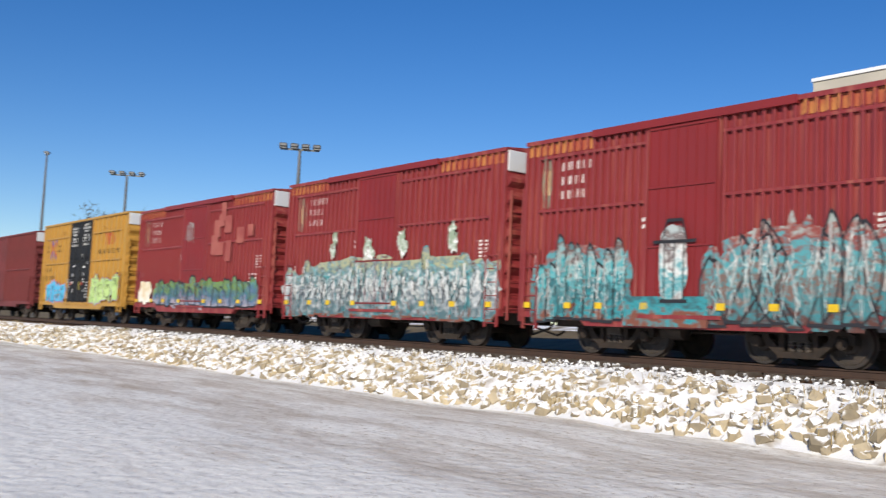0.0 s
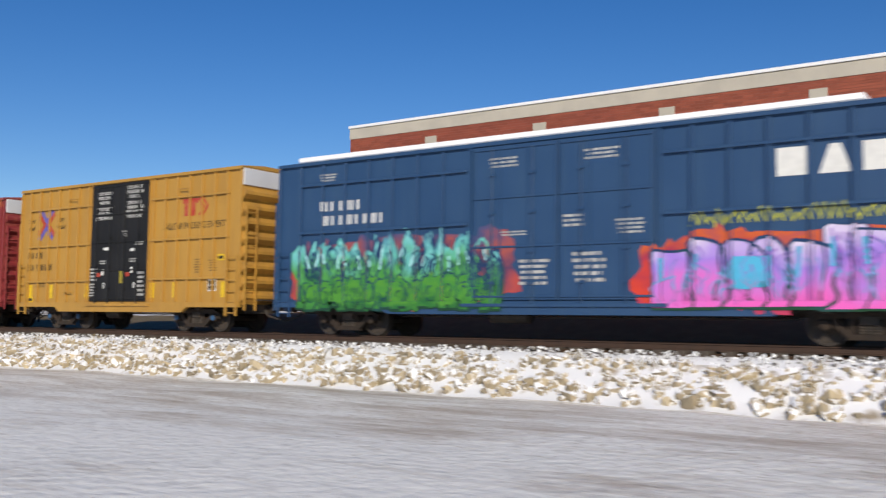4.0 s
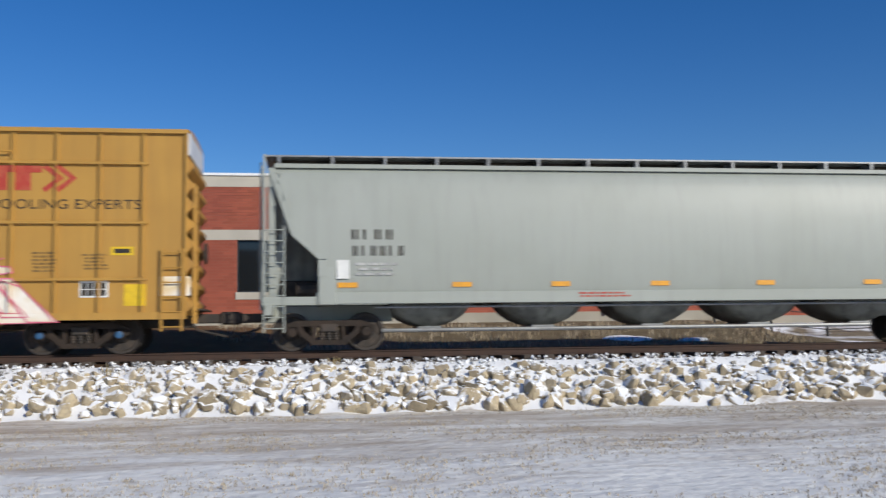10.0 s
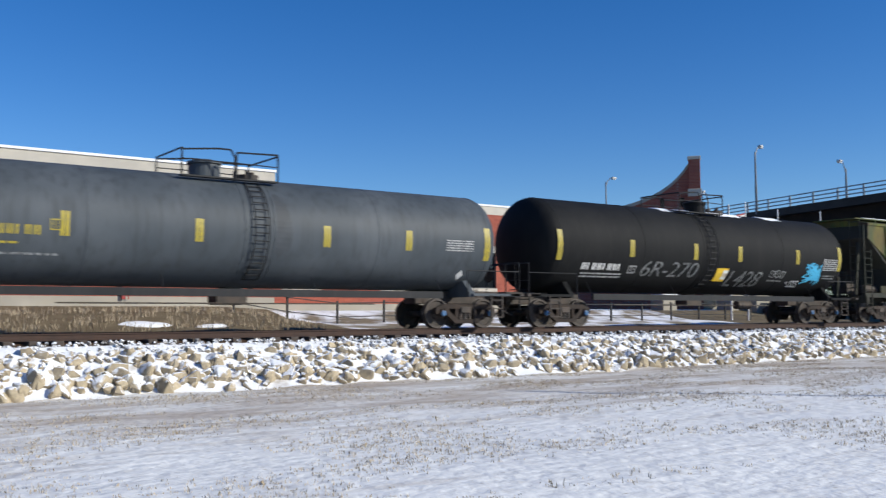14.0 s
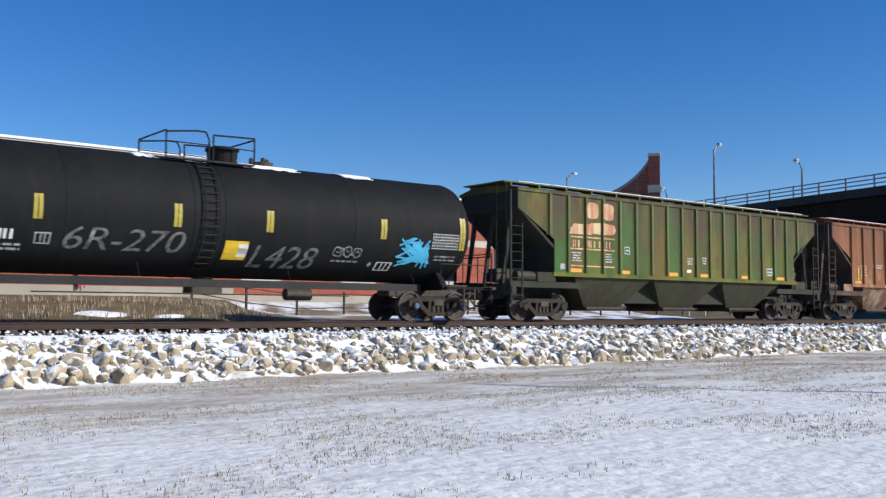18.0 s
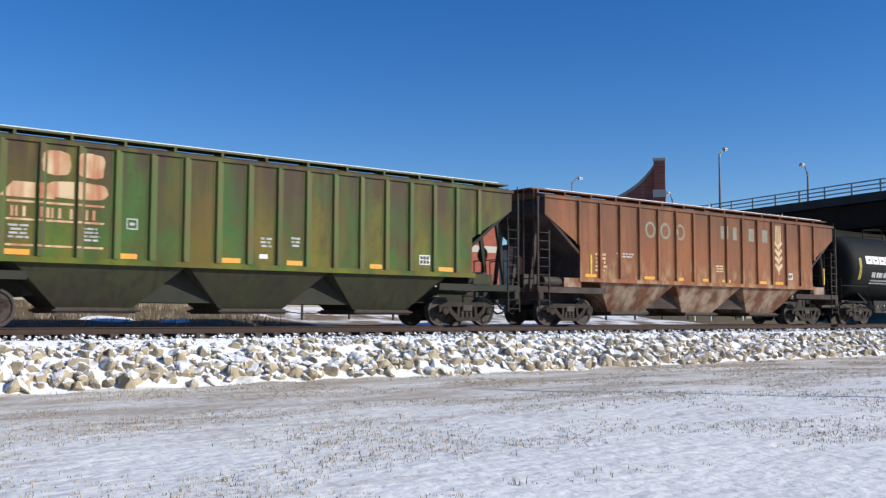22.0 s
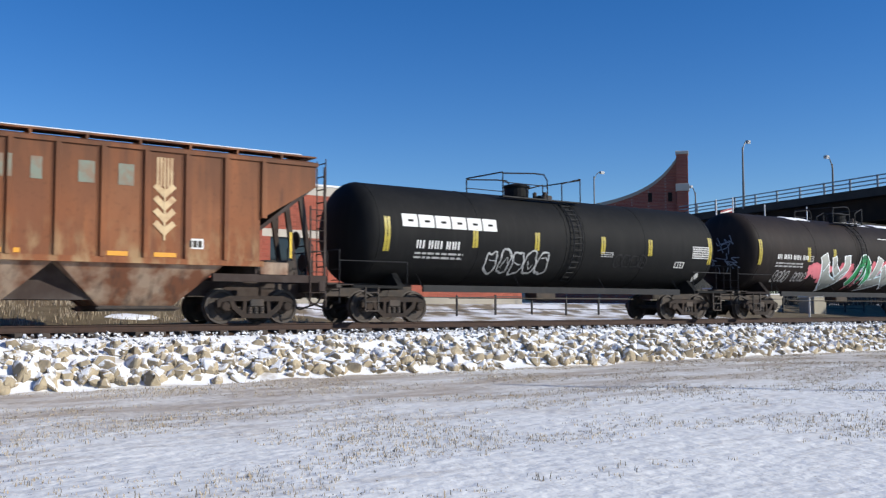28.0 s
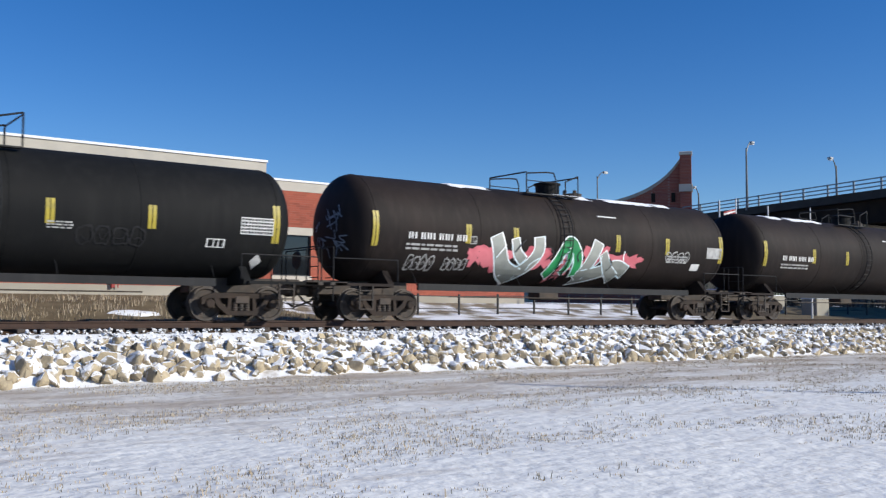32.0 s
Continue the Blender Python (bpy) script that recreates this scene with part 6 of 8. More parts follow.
def pocket(car, x0, x1, b0, b1, z0, z1, mat, w=1.45, door=True):
    bm = BM()
    top = [bm.verts.new(p) for p in ((x0, -w, z1), (x1, -w, z1), (x1, w, z1), (x0, w, z1))]
    bot = [bm.verts.new(p) for p in ((b0, -w * 0.55, z0), (b1, -w * 0.55, z0), (b1, w * 0.55, z0), (b0, w * 0.55, z0))]
    for i in range(4):
        j = (i + 1) % 4
        bm.faces.new((top[i], top[j], bot[j], bot[i]))
    bm.faces.new(top[::-1])
    bm.faces.new(bot)
    bmesh.ops.recalc_face_normals(bm, faces=list(bm.faces))
    p = part("hopper_pocket", bm, mat, car)
    bm = box(BM(), b0 - 0.05, b1 + 0.05, -w * 0.68, w * 0.68, z0 - 0.12, z0 + 0.02, 0.01)
    for yy in (-w * 0.7, w * 0.7):
        rod(bm, (b0 - 0.12, yy, z0 - 0.05), (b1 + 0.12, yy, z0 - 0.05), 0.03, 6)
    part("outlet_gate", bm, M["iron"], p)


def ribbed_hopper(label, paint, dark, rib_paint, end, half, truck, ribs=16, snow=True):
    car = thing("covered_hopper", label, "hopper car", group="freight cars of the train")
    T, S, P = half - 0.35, truck - 0.12, truck - 1.05
    W = 1.47
    rt = 2 * (T - 0.55) / (ribs - 1)
    cuts = [-T] + [-(T - 0.55) + k * rt for k in range(1, ribs - 1)] + [T]

    def sheet_low(x):
        return 1.55 if abs(x) < S else 2.74 + (abs(x) - S) * (3.72 - 2.74) / (T - S)

    for sgn in (-1, 1):
        for a, b in zip(cuts, cuts[1:]):
            poly = [(a, 4.34), (a, sheet_low(a))]
            for k in (-S, S):
                if a < k < b:
                    poly += [(k, 2.74), (k, 1.55)] if k < 0 else [(k, 1.55), (k, 2.74)]
            poly += [(b, sheet_low(b)), (b, 4.34)]
            part("side_sheet", extrude(BM(), poly, "y", *sorted((sgn * W, sgn * (W - 0.03)))), paint, car)
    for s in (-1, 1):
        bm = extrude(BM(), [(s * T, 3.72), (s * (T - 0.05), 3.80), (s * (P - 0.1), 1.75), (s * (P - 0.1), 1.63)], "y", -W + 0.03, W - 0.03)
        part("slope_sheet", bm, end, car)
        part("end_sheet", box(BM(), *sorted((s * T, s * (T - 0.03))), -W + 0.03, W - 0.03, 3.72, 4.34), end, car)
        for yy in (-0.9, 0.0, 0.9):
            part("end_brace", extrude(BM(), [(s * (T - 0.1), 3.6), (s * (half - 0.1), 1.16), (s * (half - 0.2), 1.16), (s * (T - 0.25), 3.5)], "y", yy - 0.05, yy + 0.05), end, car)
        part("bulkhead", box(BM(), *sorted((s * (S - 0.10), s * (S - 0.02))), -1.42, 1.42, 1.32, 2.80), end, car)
        part("shear_plate", extrude(BM(), [(s * (S + 0.02), 1.3), (s * (half - 1.2), 1.3), (s * (half - 1.2), 1.62), (s * (S + 0.02), 1.62)], "y", -1.50, -1.46), dark, car)
    prof = [(-W - 0.05, 4.28), (-W - 0.05, 4.38), (-0.9, 4.52), (0, 4.56), (0.9, 4.52), (W + 0.05, 4.38), (W + 0.05, 4.28), (0, 4.3)]
    part("roof", extrude(BM(), prof, "x", -T - 0.05, T + 0.05), paint, car)
    bm = BM()
    for sgn in (-1, 1):
        box(bm, -S - 0.1, S + 0.1, *sorted((sgn * (W + 0.06), sgn * (W - 0.06))), 1.50, 1.64)
    part("side_sill", bm, paint, car)
    for sgn in (-1, 1):
        for k in range(1, ribs - 1):
            x = -(T - 0.55) + k * rt
            low = 1.64 if abs(x) < S else 2.74 + (abs(x) - S) * (3.72 - 2.74) / (T - S)
            hat = [(-0.13, 0.001), (-0.13, 0.012), (-0.075, 0.014), (-0.05, 0.085), (0.05, 0.085), (0.075, 0.014), (0.13, 0.012), (0.13, 0.001)]
            bm = BM()
            rows = [[bm.verts.new((x + u, sgn * (W + d), zz)) for u, d in hat] for zz in (low, 4.29)]
            for i in range(len(hat)):
                j = (i + 1) % len(hat)
                bm.faces.new((rows[0][i], rows[0][j], rows[1][j], rows[1][i]))
            bm.faces.new(rows[0])
            bm.faces.new(rows[1][::-1])
            bmesh.ops.recalc_face_normals(bm, faces=list(bm.faces))
            part("side_rib", bm, rib_paint, car)
    n = 3
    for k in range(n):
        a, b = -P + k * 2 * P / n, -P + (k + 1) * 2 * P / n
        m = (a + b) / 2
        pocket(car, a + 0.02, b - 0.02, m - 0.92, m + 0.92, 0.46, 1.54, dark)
    part("centre_sill", box(BM(), -truck, truck, -0.25, 0.25, 0.75, 1.15), M["iron"], car)
    for k in range(1, n):
        x = -P + k * 2 * P / n
        # dark filler added for the shade between two pockets
        part("ridge_sheet", extrude(BM(), [(x - 1.12, 0.62), (x + 1.12, 0.62), (x + 0.25, 1.53), (x - 0.25, 1.53)], "y", -0.85, 0.85), end, car)
    roof_walk(car, half - 0.1, 4.60, paint, rib_paint, 10, 0.14)
    if snow:
        bm = box(BM(), -T + 0.4, T - 0.2, -1.06, -0.50, 4.644, 4.672, 0.012)
        part("snow_strip", bm, M["snow"], car, "snow lying on the roof walk")
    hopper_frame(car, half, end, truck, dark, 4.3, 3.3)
    return car


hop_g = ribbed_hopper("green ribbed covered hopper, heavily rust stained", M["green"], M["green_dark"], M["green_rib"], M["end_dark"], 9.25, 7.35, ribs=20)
y = -1.476
bm = BM()
for k, (a, b, z0, z1) in enumerate(((-5.78, -5.00, 3.50, 4.18), (-4.98, -4.20, 3.50, 4.18), (-5.72, -4.05, 2.98, 3.46))):
    blob(bm, (a + b) / 2, (z0 + z1) / 2, (b - a) * 0.43, (z1 - z0) * 0.43, a, y - 0.002 - 0.001 * k, None, 0.10, 30)
quad(bm, [(-6.62, 2.98), (-5.40, 2.98), (-5.40, 3.34), (-6.32, 3.34)], y - 0.006)
part("emblem", bm, M["cream"], hop_g, "faded cream emblem with rust runs")
bm = BM()
for z in (2.86, 2.45, 1.86):
    slab(bm, -6.45, -4.25, z, z + 0.05, y)
part("emblem_rule", bm, M["cream"], hop_g)
digits(hop_g, "car_number", -5.35, 2.66, 8, 2.1, 0.24, M["cream"], y)
stencil_lines(hop_g, "stencil", -6.15, 2.2, 0.5, 0.36, 4, M["dim_white"], y, 5)
stencil_lines(hop_g, "stencil", -4.6, 2.2, 0.6, 0.36, 4, M["dim_white"], y, 6)
stencil_lines(hop_g, "stencil", 0.09, 2.25, 0.35, 0.3, 3, M["dim_white"], y, 7)
stencil_lines(hop_g, "stencil", 0.98, 2.3, 0.3, 0.3, 3, M["dim_white"], y, 8)
bm = BM()
slab(bm, 5.17, 5.57, 1.84, 2.13, y)
hp = part("data_plate", bm, M["white"], hop_g, "small white data plate")
bm = BM()
for i in range(3):
    for j in range(2):
        slab(bm, 5.20 + i * 0.12, 5.29 + i * 0.12, 1.87 + j * 0.13, 1.97 + j * 0.13, y - 0.006)
part("data_cell", bm, M["ink"], hp)
bm = BM()
slab(bm, -0.12, 0.13, 1.81, 1.93, y)
part("data_plate", bm, M["white"], hop_g)
bm = BM()
for a, b, c, d in ((-3.70, -3.42, 2.62, 2.65), (-3.70, -3.42, 2.38, 2.41), (-3.70, -3.67, 2.41, 2.62), (-3.45, -3.42, 2.41, 2.62), (-3.62, -3.50, 2.48, 2.55)):
    slab(bm, a, b, c, d, y)
part("emblem_frame", bm, M["dim_white"], hop_g, "small white square sign")
bm = BM()
slab(bm, -6.96, -6.74, 1.74, 1.94, y)
part("data_plate", bm, M["dim_white"], hop_g)
for x in (-6.5, -4.0, -1.25, 0.7, 3.4, 5.9):
    bm = BM()
    slab(bm, x, x + 0.58, 1.66, 1.79, y - 0.002)
    part("reflector", bm, M["orange"], hop_g, "amber reflector strip")
paint_posts(hop_g, ("emblem", "emblem_rule", "car_number"), [-8.35 + k * 16.7 / 19 for k in range(20)], 0.10, -1.558)
place(hop_g, 113.15)

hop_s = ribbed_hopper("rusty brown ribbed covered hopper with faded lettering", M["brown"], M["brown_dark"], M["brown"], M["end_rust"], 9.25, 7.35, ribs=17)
for i, x in enumerate((-3.55, -2.70, -1.83)):
    bm = BM()
    stroke(bm, [(x + 0.24 * math.cos(q * 0.3927), 3.50 + 0.26 * math.sin(q * 0.3927)) for q in range(17)], 0.10, y - 0.002)
    part("lettering", bm, M["emblem_green"], hop_s)
for i, x in enumerate((0.9, 1.7, 2.76, 3.7)):
    bm = BM()
    slab(bm, x - 0.20, x + (0.05 if i == 1 else 0.18), 3.38, 3.90, y)
    part("lettering", bm, M["emblem_green"], hop_s)
bm = BM()
for i in range(5):
    slab(bm, 4.44 + i * 0.088, 4.50 + i * 0.088, 3.42, 4.14, y - 0.004)
for i in range(4):
    z = 3.42 - i * 0.31
    stroke(bm, [(4.44, z), (4.65, z - 0.2), (4.86, z)], 0.15, y - 0.008 - 0.002 * i)
stroke(bm, [(4.65, 3.4), (4.65, 2.10)], 0.05, y - 0.018)
part("emblem", bm, M["wheat"], hop_s, "faded wheat-ear emblem")
stencil_lines(hop_s, "stencil", -6.2, 2.2, 0.6, 0.7, 5, M["wheat"], y, 11)
stencil_lines(hop_s, "stencil", -4.9, 2.5, 1.0, 0.2, 2, M["dim_white"], y, 12)
stencil_lines(hop_s, "stencil", 0.6, 2.2, 0.5, 0.3, 3, M["wheat"], y, 13)
bm = BM()
slab(bm, 5.23, 5.68, 1.90, 2.16, y)
hp = part("data_plate", bm, M["white"], hop_s, "small white data plate")
bm = BM()
for i in range(3):
    slab(bm, 5.27 + i * 0.13, 5.37 + i * 0.13, 1.94, 2.11, y - 0.006)
part("data_cell", bm, M["ink"], hp)
for x in (-7.0, -3.9, -2.2, -0.5, 0.75, 3.2, 4.4):
    bm = BM()
    slab(bm, x, x + 0.56, 1.67, 1.78, y - 0.002)
    part("reflector", bm, M["orange"], hop_s, "amber reflector strip")
for x in (-6.75, 8.1):
    bm = BM()
    slab(bm, x, x + 0.07, 1.75, 2.45, y - 0.012)
    part("reflector", bm, M["sign_yellow"], hop_s)
paint_posts(hop_s, ("lettering", "emblem"), [-8.35 + k * 16.7 / 16 for k in range(17)], 0.10, -1.558)
place(hop_s, 132.45)


def curved_hopper(label, half, truck):
    car = thing("covered_hopper", label, "hopper car", group="freight cars of the train")
    lift = 0.13
    rows = [(1.20, 8.42, 1.40), (1.45, 8.42, 1.47), (1.75, 8.42, 1.52), (2.15, 8.42, 1.555), (2.42, 8.72, 1.565), (2.70, 9.05, 1.565), (3.1, 9.2, 1.55), (3.5, 9.34, 1.51), (3.9, 9.48, 1.43), (4.15, 9.57, 1.34), (4.30, 9.63, 1.24), (4.36, 9.65, 1.05), (4.40, 9.65, 0.5)]
    rows = [(z + lift * max(0, z - 1.2) / 3.2, xe, w) for z, xe, w in rows]
    bm = BM()
    N = 24
    loops = []
    for z, xe, w in rows:
        loops.append([bm.verts.new((-xe + 2 * xe * i / N, -w, z)) for i in range(N + 1)] + [bm.verts.new((xe - 2 * xe * i / N, w, z)) for i in range(N + 1)])
    for a, b in zip(loops, loops[1:]):
        for i in range(len(a)):
            j = (i + 1) % len(a)
            if i == N or i == 2 * N + 1:
                continue
            bm.faces.new((a[i], a[j], b[j], b[i]))
    bm.faces.new(loops[-1])
    bmesh.ops.recalc_face_normals(bm, faces=list(bm.faces))
    part("side_sheet", bm, M["grey"], car, smooth=True)
    # end slopes and edge flange
    for s in (-1, 1):
        bm = BM()
        sl = [(1.20, 8.2), (2.15, 8.2), (2.70, 8.85), (4.30, 9.5)]
        prev = None
        for z, x in sl:
            cur = [bm.verts.new((s * x, -1.38, z)), bm.verts.new((s * x, 1.38, z))]
            if prev:
                bm.faces.new((prev[0], prev[1], cur[1], cur[0]))
            prev = cur
        part("slope_sheet", bm, M["grey"], car)
        bm = BM()
        for (za, xa, wa), (zb, xb, wb) in zip(rows[:11], rows[1:11]):
            for sg in (-1, 1):
                extrude(bm, [(s * (xa + 0.14), za), (s * (xa - 0.06), za), (s * (xb - 0.06), zb), (s * (xb + 0.14), zb)], "y", *sorted((sg * (min(wa, wb) + 0.035), sg * (min(wa, wb) - 0.12))))
        part("edge_flange", bm, M["grey"], car)
        for yy in (-0.8, 0.8):
            bm = extrude(BM(), [(s * 9.35, 3.9), (s * (half - 0.15), 1.16), (s * (half - 0.3), 1.16), (s * 9.15, 3.8)], "y", yy - 0.05, yy + 0.05)
            part("end_brace", bm, M["grey"], car)
        part("shear_plate", box(BM(), *sorted((s * 8.15, s * 8.55)), -1.54, 1.54, 1.1, 2.1, 0.01), M["grey"], car)
        # added plate: its darker grey stands for the slope's shaded underside
        part("end_web", extrude(BM(), [(s * 8.2, 1.25), (s * 9.66, 1.25), (s * 9.66, 4.25), (s * 9.40, 4.25), (s * 8.80, 2.80), (s * 8.2, 2.3)], "y", -0.27, -0.23), M["grey_dark"], car, "added dark plate for the shaded end slope")
        for yy in (-1.34, 1.22):
            part("end_post", extrude(BM(), [(s * 9.56, 1.16), (s * 9.72, 1.16), (s * 9.74, 4.42), (s * 9.60, 4.42)], "y", yy, yy + 0.12), M["grey"], car)
    bm = BM()
    for sg in (-1, 1):
        box(bm, -8.6, 8.6, *sorted((sg * 1.50, sg * 1.38)), 1.12, 1.40, 0.01)
    part("side_sill", bm, M["grey"], car)
    bm = BM()
    for sg in (-1, 1):
        box(bm, -9.6, 9.6, *sorted((sg * 1.33, sg * 1.20)), 4.30 + lift, 4.40 + lift)
    part("top_chord", bm, M["grey"], car)
    for m in (-5.8, -2.9, 0.0, 2.9, 5.75):
        bm = BM()
        rings = []
        for z, a, w in ((1.21, 1.02, 1.34), (1.05, 0.98, 1.22), (0.88, 0.86, 1.06), (0.74, 0.68, 0.90), (0.63, 0.44, 0.76), (0.57, 0.20, 0.66)):
            c = min(a, w) * 0.3
            rings.append([bm.verts.new((m + u, v, z)) for u, v in ((-a, -w + c), (-a + c, -w), (a - c, -w), (a, -w + c), (a, w - c), (a - c, w), (-a + c, w), (-a, w - c))])
        for ra, rb in zip(rings, rings[1:]):
            for i in range(8):
                bm.faces.new((ra[i], ra[(i + 1) % 8], rb[(i + 1) % 8], rb[i]))
        bm.faces.new(rings[-1])
        bmesh.ops.recalc_face_normals(bm, faces=list(bm.faces))
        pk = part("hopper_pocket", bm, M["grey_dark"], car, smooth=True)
        bm = box(BM(), m - 0.30, m + 0.30, -0.70, 0.70, 0.44, 0.58, 0.015)
        part("outlet_gate", bm, M["galv"], pk)
        bm = BM()
        for k in range(4):
            rod(bm, (m - 0.45 + 0.2 * k, -1.16, 0.97), (m - 0.33 + 0.2 * k, -1.24, 1.12), 0.016, 5)
        part("vibrator_bracket", bm, M["galv"], pk)
    bm = BM()
    rod(bm, (-7.2, -1.3, 1.04), (7.0, -1.3, 1.04), 0.03, 8)
    rod(bm, (-7.0, -0.85, 0.48), (5.9, -0.85, 0.48), 0.05, 8)
    part("unloading_pipe", bm, M["galv"], car, "bright unloading pipes below the pockets")
    bm = BM()
    box(bm, -9.6, 9.6, -0.55, 0.55, 4.36 + lift, 4.62 + lift)
    part("hatch_trough", bm, M["iron"], car)
    roof_walk(car, half - 0.05, 4.62 + lift, M["galv"], M["galv"], 10, 0.24)
    hopper_frame(car, half, M["grey"], truck, M["grey"], 4.6 + lift, 3.1)
    digits(car, "car_number", -7.26, 2.78, 4, 1.1, 0.24, M["ink"], -1.567)
    digits(car, "car_number", -7.12, 2.39, 6, 1.32, 0.24, M["ink"], -1.567)
    stencil_lines(car, "stencil", -7.15, 1.95, 1.1, 0.36, 3, M["dim_white"], -1.55, 21)
    bm = BM()
    slab(bm, -8.12, -7.82, 1.72, 2.17, -1.552)
    part("data_plate", bm, M["white"], car, "white data plate")
    for x in (-8.1, -5.33, -2.86, -0.3, 2.5, 5.42, 7.1):
        bm = BM()
        slab(bm, x, x + 0.48, 1.51, 1.63, -1.50)
        part("reflector", bm, M["orange"], car, "amber reflector strip")
    stencil_lines(car, "stencil", -1.45, 1.30, 1.45, 0.15, 2, M["signal_red"], -1.503, 23)
    return car


place(curved_hopper("pale grey curved-side covered hopper", 9.88, 8.3), 54.72)


# ---- graffiti ----
def C(*v):
    return [tuple(int(h[i:i + 2], 16) / 255 for i in (0, 2, 4)) for h in v]


def lin(cols):
    return [tuple(c ** 2.2 for c in k) for k in cols]


SP = {
    "teal": spray("teal_and_grey_spray", lin(C("7a4a3c", "2f8f98", "3a5a60", "46a7ae", "8aa4a4", "6a4a44", "4f8a92")), 1, 3.2),
    "rusty": spray("rust_and_teal_spray", lin(C("5a3a34", "3a8088", "7a5a50", "4a9aa2", "8a4038", "9aa4a0")), 31, 3.6),
    "ash": spray("ash_white_and_teal_spray", lin(C("7a6a66", "b9bdbc", "4a9aa2", "d8dad8", "6a5a58", "a8b4b4")), 32, 3.8),
    "silver": spray("silver_spray", lin(C("4f6a70", "8c9599", "c8cccc", "5d7f85", "a8a884", "7a8a8e")), 3, 3.6),
    "silver_fill": spray("pale_silver_spray", lin(C("7a8a8c", "dcdcd8", "66767c", "f0f0ec", "8fa08a")), 4, 4.0),
    "patch": spray("mixed_patch_spray", lin(C("a99ca5", "4f6f8c", "6c8a4a", "3e5a74", "b9a55a")), 5, 1.4),
    "mint": spray("green_to_aqua_spray", lin(C("2a6a34", "3f8a3c", "4f9e58", "62b8b4", "7cc8cc")), 6, 0.8),
    "mint_dark": spray("deep_green_spray", lin(C("1d5a35", "2f7d3a", "4a9a4a", "5fbcb2", "4a8aa0")), 7, 1.2),
    "red_mist": spray("red_spray_mist", lin(C("8a3a48", "b04a44", "5a3a58", "a0504a", "4a4a70")), 8, 0.9),
    "pink": spray("pink_to_lilac_spray", lin(C("e860b8", "d070c8", "a07cd8", "c8b8e0", "ece4ee")), 9, 0.6),
    "pink_dark": spray("violet_spray", lin(C("c04a9a", "5f9fd0", "8a5fc0", "9a6fb0")), 10, 1.5),
    "ring": spray("blue_and_teal_spray", lin(C("5aa8d8", "38a89a", "3f8ac0", "4a9ad8", "58b0c8")), 33, 1.2),
    "sky": spray("blue_and_pink_spray", lin(C("c86aa8", "6aa8d8", "a8d0e8", "5a90c8", "d0a0c0")), 13, 1.6),
    "blush": spray("pale_pink_spray", lin(C("d8c8d0", "e0d0d8", "c8b0c0", "e8e0e4")), 14, 0.9),
    "lime": spray("lime_spray", lin(C("9ac070", "b8d488", "a8c878", "cfe0a0")), 15, 1.0),
    "mauve": spray("mauve_spray", lin(C("c088a8", "d8a0bc", "b87898", "d0a8b8")), 16, 1.0),
    "pale": spray("washed_white_spray", lin(C("dccfb8", "e8e2d8", "d4bf98", "efece6", "e2dac8")), 17, 1.2),
    "rose": spray("rose_outline_spray", lin(C("c85a70", "d87890", "b84a60")), 18, 1.0),
    "violet": spray("violet_base_spray", lin(C("8a78a8", "9a8ab0", "6a6a98", "c0605a")), 19, 1.0),
    "cyan": spray("cyan_tag_spray", lin(C("3a9ac0", "4ab0d8", "2a80a8")), 20, 1.5),
    "crimson": spray("pink_red_spray", lin(C("c05a68", "d87880", "b04a58")), 21, 1.3),
    "grey": spray("pale_grey_letter_spray", lin(C("707670", "8e928c", "a4a69e")), 22, 2.4),
    "emerald": spray("emerald_spray", lin(C("1f7a4a", "2a9a5a", "1a6a40")), 23, 1.2),
    "ice": spray("icy_white_spray", lin(C("b8d8e8", "f2f4f4", "d0e8f0", "ffffff", "e4eef2")), 41, 1.6),
    "leaf": spray("leaf_green_spray", lin(C("256a34", "4a8e34", "35803c", "76a83c", "3f7a60")), 42, 2.2),
    "scarlet": spray("scarlet_spray_haze", lin(C("b83a5a", "d0402c", "a03048", "c85a30", "7a3a68")), 43, 1.2),
    "amber": spray("amber_spray", lin(C("d8a848", "e0b858", "c89038", "e8cc80")), 44, 1.6),
    "magenta": spray("magenta_spray_edge", lin(C("9a5ab0", "c060b0", "b04a98", "d070a8", "8a60c0")), 45, 0.9),
    "azure": spray("azure_spray", lin(C("3a78c0", "2f8ac8", "4a70c0", "3a98c0")), 46, 1.0),
    "jade": spray("jade_green_spray", lin(C("2a9a90", "38a878", "2a8a9a", "48b090")), 47, 1.1),
    "deep": spray("deep_blue_green_spray_line", lin(C("14402a", "1a4a50", "1a3560", "20486a")), 48, 1.2),
    "aqua": spray("pale_aqua_spray", lin(C("5ab8b0", "88d0d0", "a8e0e4", "70c4cc")), 49, 1.4),
    "sun": material("warm_yellow_spray", (0.60, 0.48, 0.12), 0.6),
    "dark": material("dark_spray_line", (0.02, 0.02, 0.025), 0.6),
    "acid": material("acid_yellow_spray", (0.55, 0.55, 0.04), 0.6),
}

flames(red_1, -8.7, -3.3, 0.68, 2.72, 31, SP["rusty"], SP["teal"], SP["dark"], SP["ash"], 9, y=-1.565, shine=M["dim_white"], lines=6, label="teal and grey sprayed tongues of paint")
flames(red_1, 1.3, 9.0, 0.68, 2.75, 32, SP["rusty"], SP["rusty"], SP["dark"], SP["ash"], 11, y=-1.565, shine=M["dim_white"], tip=0.35, sway=0.9, lines=6, label="teal, white and rust sprayed tongues of paint")
bm = BM()
blob(bm, -0.55, 2.0, 0.72, 0.80, 4.2, -1.612, None, 0.12, 36)
